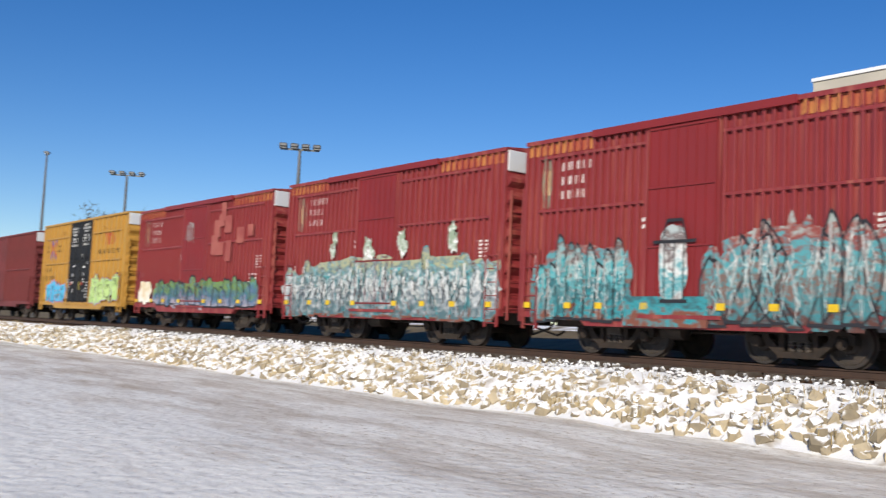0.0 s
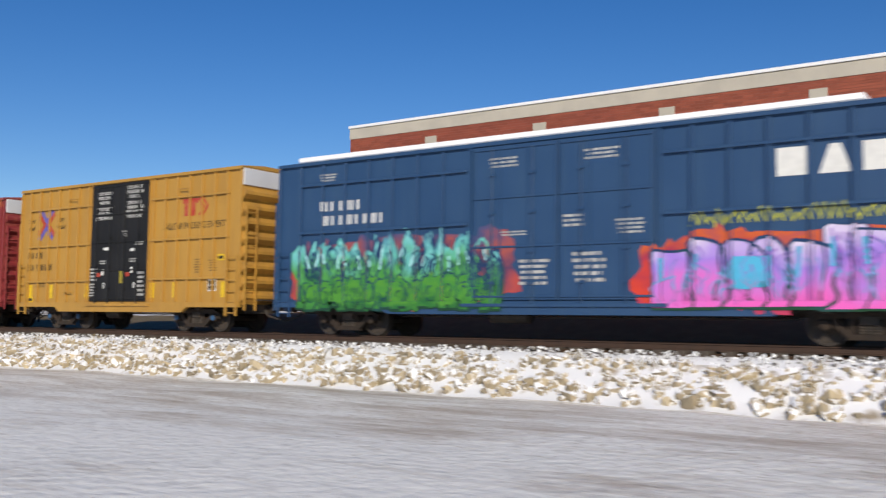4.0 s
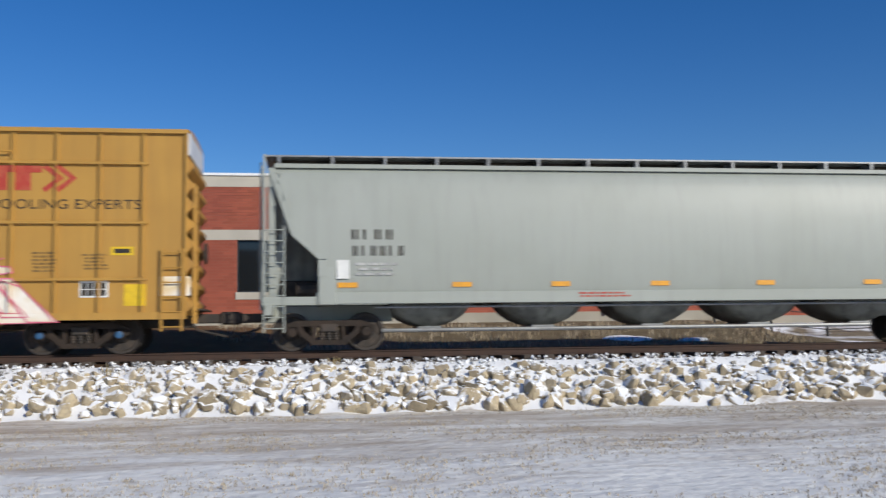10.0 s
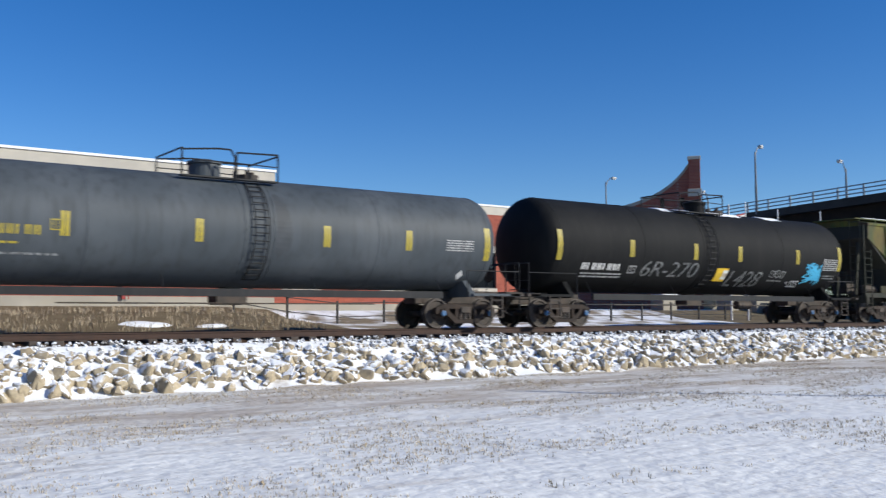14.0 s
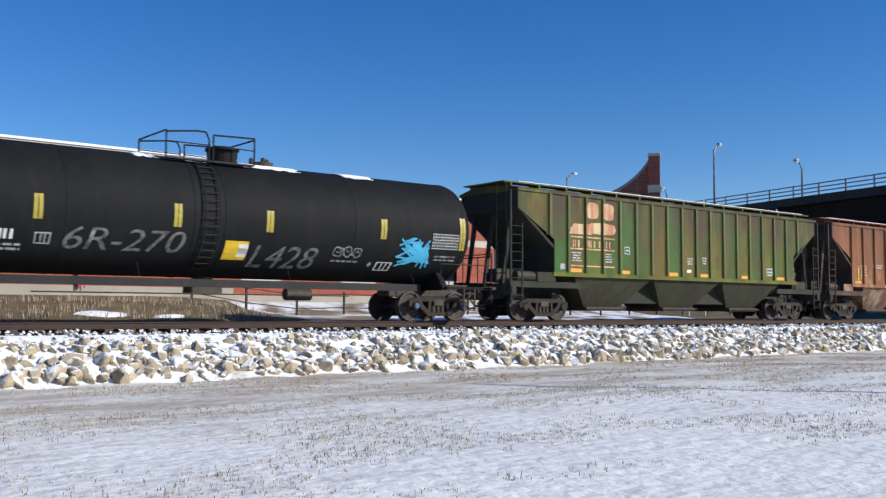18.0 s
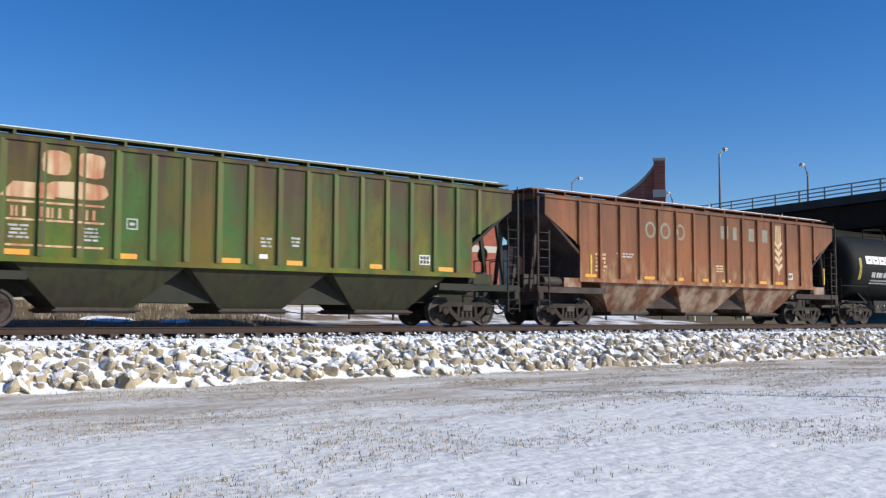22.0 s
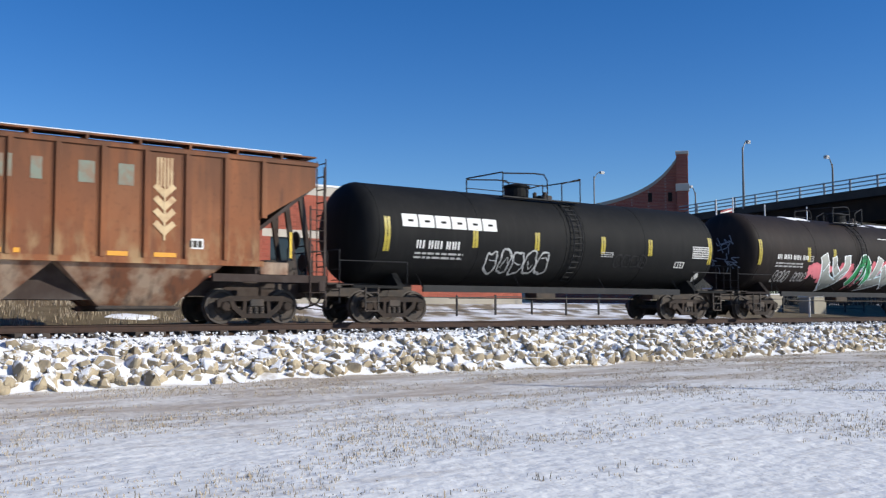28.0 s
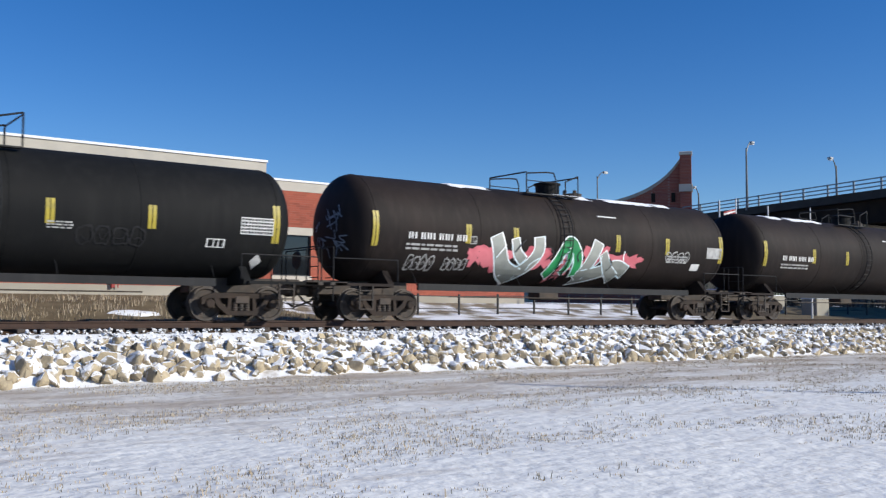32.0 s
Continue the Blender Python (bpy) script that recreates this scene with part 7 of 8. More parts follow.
body = part("graffiti", bm, SP["ash"], red_1, "pale sprayed lantern-like shape with a dark outline")
bm = BM()
for a, b in (((-1.6, 2.45), (0.6, 2.45)), ((-1.2, 1.2), (0.2, 1.2)), ((-1.0, 2.4), (-1.0, 1.2)), ((-0.5, 2.4), (-0.5, 1.2)), ((0.0, 2.4), (0.0, 1.2)), ((-1.15, 2.45), (-0.9, 2.9)), ((-0.9, 2.9), (-0.1, 2.9)), ((-0.1, 2.9), (0.15, 2.45))):
    stroke(bm, [a, b], 0.07, -1.620)
part("graffiti_outline", bm, SP["dark"], body)
bm = BM()
slab(bm, -3.2, 1.2, 0.66, 1.30, -1.600)
part("graffiti_base", bm, SP["teal"], body)

flames(red_2, -9.3, 9.5, 0.64, 2.62, 41, SP["silver"], SP["silver"], SP["teal"], SP["dark"], 24, y=-1.565, shine=M["white"], tip=0.7, sway=0.4, lines=5, label="wide silver and white sprayed block")
for i, x in enumerate((-4.3, -0.8, 2.4, 6.3)):
    bm = BM()
    for k in range(5):
        blob(bm, x + rng.uniform(-.35, .35), 2.75 + rng.uniform(-.2, .4), rng.uniform(0.10, 0.26), rng.uniform(0.12, 0.3), i * 3 + k, -1.59 - 0.0008 * k, None, 0.9, 22)
    part("graffiti", bm, SP["silver_fill"], red_2, "white sprayed flourish")
flames(red_3, -6.0, 8.6, 0.85, 2.0, 61, SP["patch"], SP["patch"], SP["dark"], SP["teal"], 18, y=-1.565, lines=3, label="patchy green and blue sprayed shapes")
bm = BM()
blob(bm, -8.0, 1.45, 1.1, 0.5, 2.0, -1.60, 0.86, 0.3, 30)
part("graffiti", bm, SP["pale"], red_3, "pale sprayed patch")
scrawl(red_3, -0.9, 3.9, 1.1, 1.2, 66, M["dim_white"], -1.59, 3, 0.06, "white sprayed flourish")
bm = BM()
rr = random.Random(8)
for k in range(9):
    x0 = 2.3 + rr.uniform(0, 5.5)
    z0 = 2.4 + rr.uniform(0, 1.9)
    slab(bm, x0, x0 + rr.uniform(0.6, 1.3), z0, z0 + rr.uniform(0.4, 0.8), -1.568 - 0.0008 * k)
part("paint_patch", bm, M["pink_worn"], red_3, "worn pinkish patches of overpainting")

bubbles(yel_0, -8.0, -3.0, 0.85, 2.2, 71, SP["cyan"], SP["crimson"], M["ink"], 4, y=-1.565, label="small red and blue sprayed shapes")
bubbles(yel_0, 3.0, 9.0, 0.85, 2.4, 72, SP["lime"], SP["violet"], M["ink"], 4, y=-1.565, label="green and violet sprayed shapes")
for car, half, k in ((red_1, 9.85, 0.497), (red_2, 9.95, 0.555), (red_3, 10.0, 0.62), (yel_1, HALF_Y, 0.623), (yel_0, HALF_Y, 0.663), (maroon, 9.9, 0.70)):
    shorten(car, k, half)

flames(blue, -8.7, -1.6, 0.70, 2.95, 81, SP["red_mist"], SP["mint"], SP["deep"], SP["deep"], 22, shine=None, tip=0.35, sway=0.7, lines=7, label="aqua and green sprayed tongues in a red haze")
flames(blue, -8.5, -1.8, 1.30, 2.80, 83, None, SP["mint"], SP["mint_dark"], SP["deep"], 17, y=-1.506, shine=SP["aqua"], tip=0.3, sway=0.8, lines=5, label="aqua sprayed spikes")
bubbles(blue, -8.4, -1.9, 0.70, 1.72, 85, SP["leaf"], SP["deep"], SP["deep"], 12, y=-1.536, label="green sprayed swirls")
flames(blue, 2.6, 9.3, 0.72, 2.75, 82, SP["scarlet"], SP["pink"], SP["deep"], SP["pink_dark"], 9, shine=SP["cyan"], tip=0.95, sway=0.12, lines=6, label="pink and lilac sprayed columns in a red haze")
bm = BM()
rr = random.Random(3)
for k in range(30):
    x0 = 3.4 + k * 0.19
    stroke(bm, [(x0, 2.72 + rr.uniform(-.1, .1)), (x0 + 0.1, 2.95 + rr.uniform(-.1, .12)), (x0 + 0.2, 2.70)], 0.035, -1.497 - 0.0002 * k)
part("graffiti_line", bm, SP["acid"], blue, "jagged acid-yellow sprayed line")
scrawl(blue, 8.9, 3.35, 0.8, 0.4, 84, SP["acid"], -1.478, 3, 0.05, "yellow-green sprayed tag")
bm = BM()
rr = random.Random(4)
for k in range(7):
    x0 = 3.6 + rr.uniform(0, 5)
    slab(bm, x0, x0 + 0.4, 1.15 + rr.uniform(0, 1.1), 1.35 + rr.uniform(0.2, 1.2), -1.492 - 0.0005 * k)
part("graffiti_fill", bm, SP["cyan"], blue)

# rings of sprayed colour round a pink middle
top = None
for k, (grow, key) in enumerate(((1.0, "lime"), (0.88, "amber"), (0.80, "ring"), (0.70, "ice"), (0.60, "ring"), (0.50, "ice"), (0.40, "sky"))):
    bm = BM()
    blob(bm, -6.1, 1.30, 2.25 * grow, 1.02 * grow, 3.0 + 0.02 * k, -1.476 - 0.0022 * k, 0.66, 0.18, 44)
    p = part("graffiti" if top is None else "graffiti_ring", bm, SP[key], top or yel_a, "blue, white and pink sprayed rings" if top is None else "")
    top = top or p
bm = BM()
rr = random.Random(6)
for k in range(9):
    cx, cz, rad = -7.4 + 0.33 * k, rr.uniform(1.0, 1.7), rr.uniform(0.16, 0.36)
    a0 = rr.uniform(0, 6.28)
    stroke(bm, [(cx + rad * math.cos(a0 + q * 0.4), cz + rad * 1.2 * math.sin(a0 + q * 0.4)) for q in range(rr.randrange(6, 11))], 0.075, -1.4935 - 0.0007 * k)
part("graffiti_outline", bm, M["white"], top)
bm = BM()
for x, z, wide in ((-8.75, 1.05, 0.5), (-8.3, 0.92, 0.35), (-4.15, 1.2, 0.45)):
    blob(bm, x, z, wide, 0.36, x, -1.475, 0.66, 0.4, 26)
part("graffiti_fill", bm, SP["scarlet"], top)
bubbles(yel_a, -4.5, -0.9, 0.68, 2.55, 92, SP["blush"], SP["dark"], SP["dark"], 5, y=-1.478, label="pale pink sprayed shapes with thin dark lines")
bubbles(yel_a, -1.0, 0.9, 0.72, 2.35, 93, SP["lime"], SP["dark"], SP["dark"], 4, y=-1.480, label="lime sprayed shapes")
bm = BM()
for k, (x, z, rx, rz) in enumerate(((2.0, 1.95, 1.1, 0.34), (1.3, 2.25, 0.5, 0.25))):
    blob(bm, x, z, rx, rz, 3.3 + k, -1.477 - 0.0008 * k, 0.8, 0.35, 30)
part("graffiti", bm, SP["mauve"], yel_a, "mauve sprayed patch")
bm = BM()
for k in range(6):
    blob(bm, 0.85 + 0.27 * k, 1.25 + 0.16 * (k % 3), 0.2, 0.34, k * 1.9, -1.481 - 0.0008 * k, 0.7, 0.7, 22)
part("graffiti", bm, M["black"], yel_a, "black sprayed drips")


def arch(bm, grow, low, y, seed):
    """The outline of the rainbow cloud, drawn in by grow towards its foot."""
    edge = [(1.7, 0.66), (2.3, 1.15), (2.95, 1.85), (3.55, 2.28), (4.5, 2.46), (5.6, 2.50), (6.7, 2.46), (7.5, 2.24), (8.1, 1.80), (8.45, 1.2), (8.5, 0.66)]
    pts = []
    for x, z in smooth_line(edge, 2):
        q = grow * (1 + 0.03 * noise.noise(Vector((x * 1.7, z * 1.7, seed))))
        pts.append((5.2 + (x - 5.2) * q, max(low, 0.66 + (z - 0.66) * q)))
    quad(bm, pts, y)


top = None
for k, (grow, key) in enumerate(((1.0, "magenta"), (0.955, "azure"), (0.89, "jade"), (0.80, "ring"))):
    bm = BM()
    arch(bm, grow, 0.66, -1.480 - 0.0024 * k, 3.0 + k)
    p = part("graffiti" if top is None else "graffiti_ring", bm, SP[key], top or yel_a, "rainbow-edged sprayed cloud with a white crest" if top is None else "")
    top = top or p
rr = random.Random(12)
gold, ins, foot, hi = BM(), BM(), BM(), BM()
for i in range(15):
    blob(gold, 3.35 + i * 0.29, 1.58 + rr.uniform(-0.16, 0.12), 0.19, rr.uniform(0.10, 0.30), i * 2.7, -1.4885 - 0.0002 * i, 0.7, 0.7, 22)
for i in range(14):
    blob(ins, 3.45 + i * 0.31, 2.0 + 0.05 * math.sin(i * 1.3) + rr.uniform(-0.10, 0.08), 0.27, rr.uniform(0.12, 0.22), i * 2.1, -1.4925 - 0.0003 * i, 0.7, 0.5, 26)
for i in range(13):
    blob(foot, 4.5 + i * 0.31, 0.84 + rr.uniform(-0.05, 0.14) + 0.02 * i, 0.20, rr.uniform(0.08, 0.22), i * 3.3, -1.4925 - 0.0003 * i, 0.66, 0.6, 24)
for i in range(44):
    a = 2.9 + i * 0.12
    z = rr.uniform(1.0, 2.0)
    stroke(hi, smooth_line([(a, z), (a + rr.uniform(-.15, .15), z - 0.2), (a + rr.uniform(-.1, .1), z - 0.42)]), rr.uniform(0.03, 0.09), -1.498 - 0.0002 * i)
part("graffiti_fill", gold, SP["amber"], top, "gold sprayed drips")
part("graffiti_fill", ins, SP["ice"], top)
part("graffiti_fill", foot, SP["ice"], top)
part("graffiti_line", hi, SP["jade"], top)
bm = BM()
for k, rad in enumerate((0.62, 0.5)):
    pts = [(-8.7 + rad * math.cos(a), 3.1 + rad * 1.05 * math.sin(a)) for a in [2 * math.pi * q / 18 for q in range(4, 19)]]
    stroke(bm, pts, 0.045, -1.476 - 0.004 * k)
part("scrawl", bm, SP["dark"], yel_a, "thin black sprayed loop")

pale_forms = [[(2.88, 2.48), (3.2, 2.57), (4.08, 2.54), (4.2, 2.2), (3.3, 2.08), (3.0, 2.2)],
              [(3.0, 2.12), (4.7, 2.13), (5.85, 2.03), (5.9, 1.90), (5.3, 1.83), (3.1, 1.80)],
              [(4.72, 2.40), (5.27, 2.44), (5.27, 1.90), (4.62, 1.90)],
              [(5.60, 1.74), (6.05, 1.58), (6.92, 0.76), (5.40, 0.73), (5.52, 0.97), (6.05, 0.97)]]
for k in range(6):
    a, low = 3.12 + 0.46 * k, 1.34 - 0.115 * k
    pale_forms.append([(a, 1.76), (a + 0.47, 1.76), (a + 0.47 + (1.76 - low) * 0.95, low), (a + (1.76 - low) * 0.85, low)])
fill, hi = BM(), BM()
for k, form in enumerate(pale_forms):
    quad(fill, form, -1.4765 - 0.0012 * k)
    stroke(hi, form + form[:1], 0.03, -1.4895 - 0.0012 * k)
for x0, z0 in ((3.1, 2.42), (3.6, 2.40), (4.9, 2.25), (3.6, 1.98), (4.4, 1.98)):
    stroke(hi, smooth_line([(x0, z0), (x0 + 0.35, z0 - 0.12), (x0 + 0.8, z0 - 0.02)]), 0.022, -1.503)
piece = part("graffiti", fill, SP["pale"], yel_b, "washed-out white sprayed letters with pink outlines")
part("graffiti_outline", hi, SP["rose"], piece)
bm = BM()
slab(bm, 9.15, 9.85, 1.35, 1.80, -1.478)
part("paint_patch", bm, SP["pale"], yel_b, "faded white sprayed patch")


POSTS_Y = [-HALF_Y + 0.03 + k * (2 * HALF_Y - 0.06) / 20 for k in range(21)]
paint_over(yel_a, POSTS_Y, (1.74, 3.03), (-2.64, 2.66))
paint_over(yel_b, POSTS_Y, (1.74,), (-2.64, 2.66))
paint_over(blue, [-9.52 + k * 19.04 / 22 for k in range(23)], (3.0,), (-2.62, 2.72))


def tank_graffiti(car, zc, r):
    """Grey, white-edged bent bands with a green peak between them, on ragged pink wings."""
    bm = BM()
    rr = random.Random(5)
    for k, (x, z, rx, rz) in enumerate(((-4.0, 2.0, 0.32, 0.24), (-3.6, 2.05, 0.5, 0.3), (-3.1, 1.9, 0.5, 0.34), (-1.3, 2.0, 0.5, 0.36), (-0.2, 1.8, 0.4, 0.4), (1.2, 2.2, 0.5, 0.3), (2.0, 1.95, 0.7, 0.3), (2.75, 2.05, 0.45, 0.2), (3.2, 2.12, 0.25, 0.12))):
        blob(bm, x, z, rx, rz, k * 1.3, -0.0008 * k, None, 0.9, 26)
    top = part("graffiti", wrap(bm, zc, r, 0.008), SP["crimson"], car, "pink, grey and green sprayed shapes")
    forms = (("grey", 0.46, [(-3.25, 2.52), (-3.05, 2.05), (-2.75, 1.62), (-2.2, 1.45)]),
             ("grey", 0.40, [(-2.2, 1.45), (-1.75, 1.75), (-1.45, 2.2), (-1.5, 2.55)]),
             ("grey", 0.28, [(-2.5, 2.5), (-2.4, 2.15), (-2.1, 1.95)]),
             ("emerald", 0.34, [(-0.75, 1.55), (-0.5, 2.1), (-0.15, 2.72), (0.3, 2.2), (0.45, 1.62)]),
             ("emerald", 0.20, [(-0.1, 2.3), (0.0, 1.9), (-0.15, 1.6)]),
             ("grey", 0.42, [(1.15, 2.52), (0.95, 2.0), (0.75, 1.5)]),
             ("grey", 0.40, [(0.7, 1.45), (1.5, 1.62), (2.2, 1.9), (2.7, 1.72)]),
             ("grey", 0.30, [(1.5, 2.2), (1.85, 1.75), (2.35, 1.5)]))
    for k, (key, wide, bones) in enumerate(forms):
        pts = smooth_line(bones, 2)
        for name, grow, mat, lift in (("graffiti_outline", 0.09, SP["ice"], 0.013 + 0.003 * k), ("graffiti_fill", 0.0, SP[key], 0.015 + 0.003 * k)):
            bm = BM()
            stroke(bm, pts, wide + grow, 0.0)
            part(name, wrap(bm, zc, r, lift), mat, top)
    for k in range(9):
        bm = BM()
        x, z = -3.2 + 0.72 * k, rr.uniform(1.6, 2.2)
        stroke(bm, smooth_line([(x, z), (x + rr.uniform(-.2, .3), z + 0.22), (x + rr.uniform(-.1, .4), z + 0.4)]), 0.04, 0.0)
        part("graffiti_line", wrap(bm, zc, r, 0.045), SP["dark"] if k % 2 else SP["ice"], top)


tank_graffiti(tank_4, Z4, R4)
tank_scrawl(tank_4, Z4, R4, -6.0, 1.72, 1.0, 0.5, 31, M["dim_white"], 4, 0.03)
tank_scrawl(tank_4, Z4, R4, -4.7, 1.72, 0.9, 0.4, 32, M["dim_white"], 4, 0.03)
tank_scrawl(tank_4, Z4, R4, 5.3, 2.3, 1.3, 0.4, 33, M["dim_white"], 4, 0.03)
bm = BM()
rr = random.Random(17)
for k in range(15):
    stroke(bm, smooth_line([(5.55 + rr.uniform(0, 1.35), 2.05 + rr.uniform(-.48, .42)) for _ in range(4)]), 0.055, -0.0012 * k)
part("graffiti", wrap(bm, Z2, R2, 0.01), SP["cyan"], tank_2, "cyan sprayed tag")


# ---- buildings behind the track ----
def window(parent, x0, x1, z0, z1, y, bars=1):
    w = part("window", box(BM(), x0, x1, y + 0.16, y + 0.20, z0, z1), M["glass"], parent, "dark glazed window")
    bm = BM()
    t = 0.06
    box(bm, x0, x1, y + 0.10, y + 0.158, z1 - t, z1)
    box(bm, x0, x1, y + 0.10, y + 0.158, z0, z0 + t)
    box(bm, x0, x0 + t, y + 0.10, y + 0.158, z0 + t, z1 - t)
    box(bm, x1 - t, x1, y + 0.10, y + 0.158, z0 + t, z1 - t)
    part("window_frame", bm, M["frame"], w)
    part("window_sill", box(BM(), x0 - 0.06, x1 + 0.06, y - 0.05, y + 0.3, z0 - 0.30, z0, 0.01), M["coping"], w, "pale stone sill")
    return w


def build_hall():
    b = thing("brick_hall", "long low red-brick hall with pale stone bands", "building")
    Y, X0, X1 = 40.0, -22.3, 19.5
    wins = [(-20.15, -17.95), (-14.4, -12.2), (-8.65, -6.45), (-2.9, -0.7), (2.85, 5.05), (8.6, 10.8), (14.4, 16.55)]
    part("foundation", box(BM(), X0, X1, Y - 0.03, Y + 0.3, 1.4, 2.62), M["concrete"], b)
    part("wall", box(BM(), X0, X1, Y, Y + 0.3, 2.45, 3.25), M["mortar"], b)
    edges = [X0] + [v for w in wins for v in w] + [X1]
    for a, c in zip(edges[::2], edges[1::2]):
        part("wall", box(BM(), a, c, Y, Y + 0.3, 3.25, 5.70), M["mortar"], b)
    part("stone_band", box(BM(), X0, X1, Y - 0.025, Y + 0.3, 5.70, 6.12), M["coping"], b, "pale stone lintel band")
    part("wall", box(BM(), X0, X1, Y, Y + 0.3, 6.12, 7.90), M["mortar"], b)
    part("parapet", box(BM(), X0, X1, Y - 0.03, Y + 0.45, 7.90, 8.36), M["coping"], b, "pale stone parapet")
    part("coping", box(BM(), X0, X1 + 0.05, Y - 0.09, Y + 0.52, 8.36, 8.47, 0.01), M["snow"], b, "snow-dusted white coping")
    for a, c in wins:
        window(b, a, c, 3.55, 5.70, Y)
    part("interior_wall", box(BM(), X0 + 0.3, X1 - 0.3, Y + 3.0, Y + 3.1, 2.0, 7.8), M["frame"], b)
    part("wall", box(BM(), X1 - 0.3, X1, Y + 0.3, Y + 26, 1.6, 7.90), M["brick"], b)
    part("wall", box(BM(), X0, X1, Y + 26, Y + 26.3, 1.6, 7.90), M["brick"], b)
    part("parapet", box(BM(), X1 - 0.45, X1 + 0.03, Y + 0.45, Y + 26, 7.90, 8.36), M["coping"], b)
    part("roof", box(BM(), X0, X1 - 0.45, Y + 0.45, Y + 26, 7.6, 7.8), M["roofing"], b)
    for a in (12.1,):
        w = part("vent_window", box(BM(), a, a + 1.1, Y - 0.02, Y + 0.02, 7.42, 7.74), M["glass"], b, "small high vent window")
        part("vent_frame", box(BM(), a - 0.09, a + 1.19, Y - 0.018, Y + 0.01, 7.34, 7.82), M["pink_worn"], w)
        part("vent_sill", box(BM(), a - 0.16, a + 1.26, Y - 0.24, Y, 7.16, 7.33), M["down_red"], w, "red steel drip shelf")
        pipe_ob = part("downpipe", box(BM(), a + 0.44, a + 0.58, Y - 0.20, Y - 0.08, 2.5, 7.16, 0.01), M["down_red"], w, "red downpipe")
        bm = box(BM(), a + 0.70, a + 0.74, Y - 0.19, Y - 0.15, 2.5, 7.16)
        for k in range(9):
            box(bm, a + 0.58, a + 0.70, Y - 0.17, Y - 0.14, 2.9 + 0.5 * k, 2.95 + 0.5 * k)
        part("pipe_bracket", bm, M["down_red"], pipe_ob)
    # wall light above the stone band
    bm = BM()
    extrude(bm, [(Y - 0.30, 6.86), (Y - 0.012, 6.78), (Y - 0.012, 7.04), (Y - 0.16, 7.04), (Y - 0.30, 6.94)], "x", 0.98, 1.46)
    wl = part("wall_light", bm, M["frame"], b, "small black wall light")
    part("lens", box(BM(), 1.04, 1.40, Y - 0.27, Y - 0.05, 6.77, 6.80), M["lamp_glass"], wl)
    # lower annex, set back
    a = thing("brick_annex", "set-back brick annex with a pale parapet", "building")
    Y2, A0, A1, top = 45.0, 19.5, 39.6, 8.35
    part("foundation", box(BM(), A0, A1, Y2 - 0.03, Y2 + 0.3, 1.2, 2.45), M["concrete"], a)
    part("wall", box(BM(), A0, A1, Y2, Y2 + 0.3, 2.45, 3.10), M["mortar"], a)
    for wa, wb in ((A0, 22.4), (24.6, 28.4), (30.6, 34.4), (36.6, A1)):
        part("wall", box(BM(), wa, wb, Y2, Y2 + 0.3, 3.10, 5.55), M["mortar"], a)
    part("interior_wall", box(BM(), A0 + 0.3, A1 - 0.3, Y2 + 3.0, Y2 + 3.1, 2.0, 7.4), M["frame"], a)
    part("stone_band", box(BM(), A0, A1, Y2 - 0.02, Y2 + 0.3, 5.55, 5.95), M["coping"], a)
    part("wall", box(BM(), A0, A1, Y2, Y2 + 0.3, 5.95, 7.85), M["mortar"], a)
    part("parapet", box(BM(), A0, A1, Y2 - 0.03, Y2 + 0.4, 7.85, top), M["coping"], a)
    part("coping", box(BM(), A0, A1 + 0.05, Y2 - 0.08, Y2 + 0.45, top, top + 0.1), M["snow"], a)
    part("wall", box(BM(), A1 - 0.3, A1, Y2 + 0.3, Y2 + 18, 1.2, top), M["brick"], a)
    part("roof", box(BM(), A0, A1 - 0.3, Y2 + 0.4, Y2 + 18, 7.5, 7.7), M["roofing"], a)
    for wx in (22.4, 28.4, 34.4):
        window(a, wx, wx + 2.2, 3.4, 5.55, Y2)
    # tall wing
    c = thing("brick_wing", "tall red-brick wing with stone blocks under its parapet", "building")
    W0, W1 = -49.8, -22.3
    part("foundation", box(BM(), W0, W1, Y - 0.03, Y + 0.3, 1.6, 2.72), M["concrete"], c)
    part("wall", box(BM(), W0, W1, Y, Y + 0.35, 6.0, 11.20), M["mortar"], c)
    part("wall", box(BM(), W0, W1, Y, Y + 0.35, 2.72, 6.0), M["brick"], c)
    part("parapet", box(BM(), W0 - 0.03, W1 + 0.03, Y - 0.04, Y + 0.95, 11.20, 11.76), M["coping"], c, "pale stone parapet")
    part("coping", box(BM(), W0 - 0.08, W1 + 0.08, Y - 0.10, Y + 1.0, 11.76, 11.90, 0.01), M["snow"], c, "snow-dusted coping")
    x = -26.3
    while x > W0 + 1:
        part("stone_block", box(BM(), x - 0.34, x + 0.34, Y - 0.05, Y + 0.05, 10.28, 10.86, 0.01), M["coping"], c)
        x -= 6.1
    part("wall", box(BM(), W0, W1, Y + 0.352, Y + 0.9, 6.0, 11.20), M["brick"], c)
    part("wall", box(BM(), W0, W0 + 0.35, Y + 0.9, Y + 6, 1.6, 8.9), M["brick"], c)
    part("wall", box(BM(), W1 - 0.35, W1, Y + 0.9, Y + 6, 1.6, 8.9), M["brick"], c)
    part("roof", box(BM(), W0 + 0.35, W1 - 0.35, Y + 0.9, Y + 6, 8.5, 8.7), M["roofing"], c)
    part("wall", box(BM(), W0, W1, Y + 6, Y + 6.35, 1.6, 8.9), M["brick"], c)

    return b, a, c


hall, annex, wing = build_hall()


# ---- road bridge at the end of the view ----
def bridge_x(y):
    return 57.0 + (y - 31.0) * 0.22


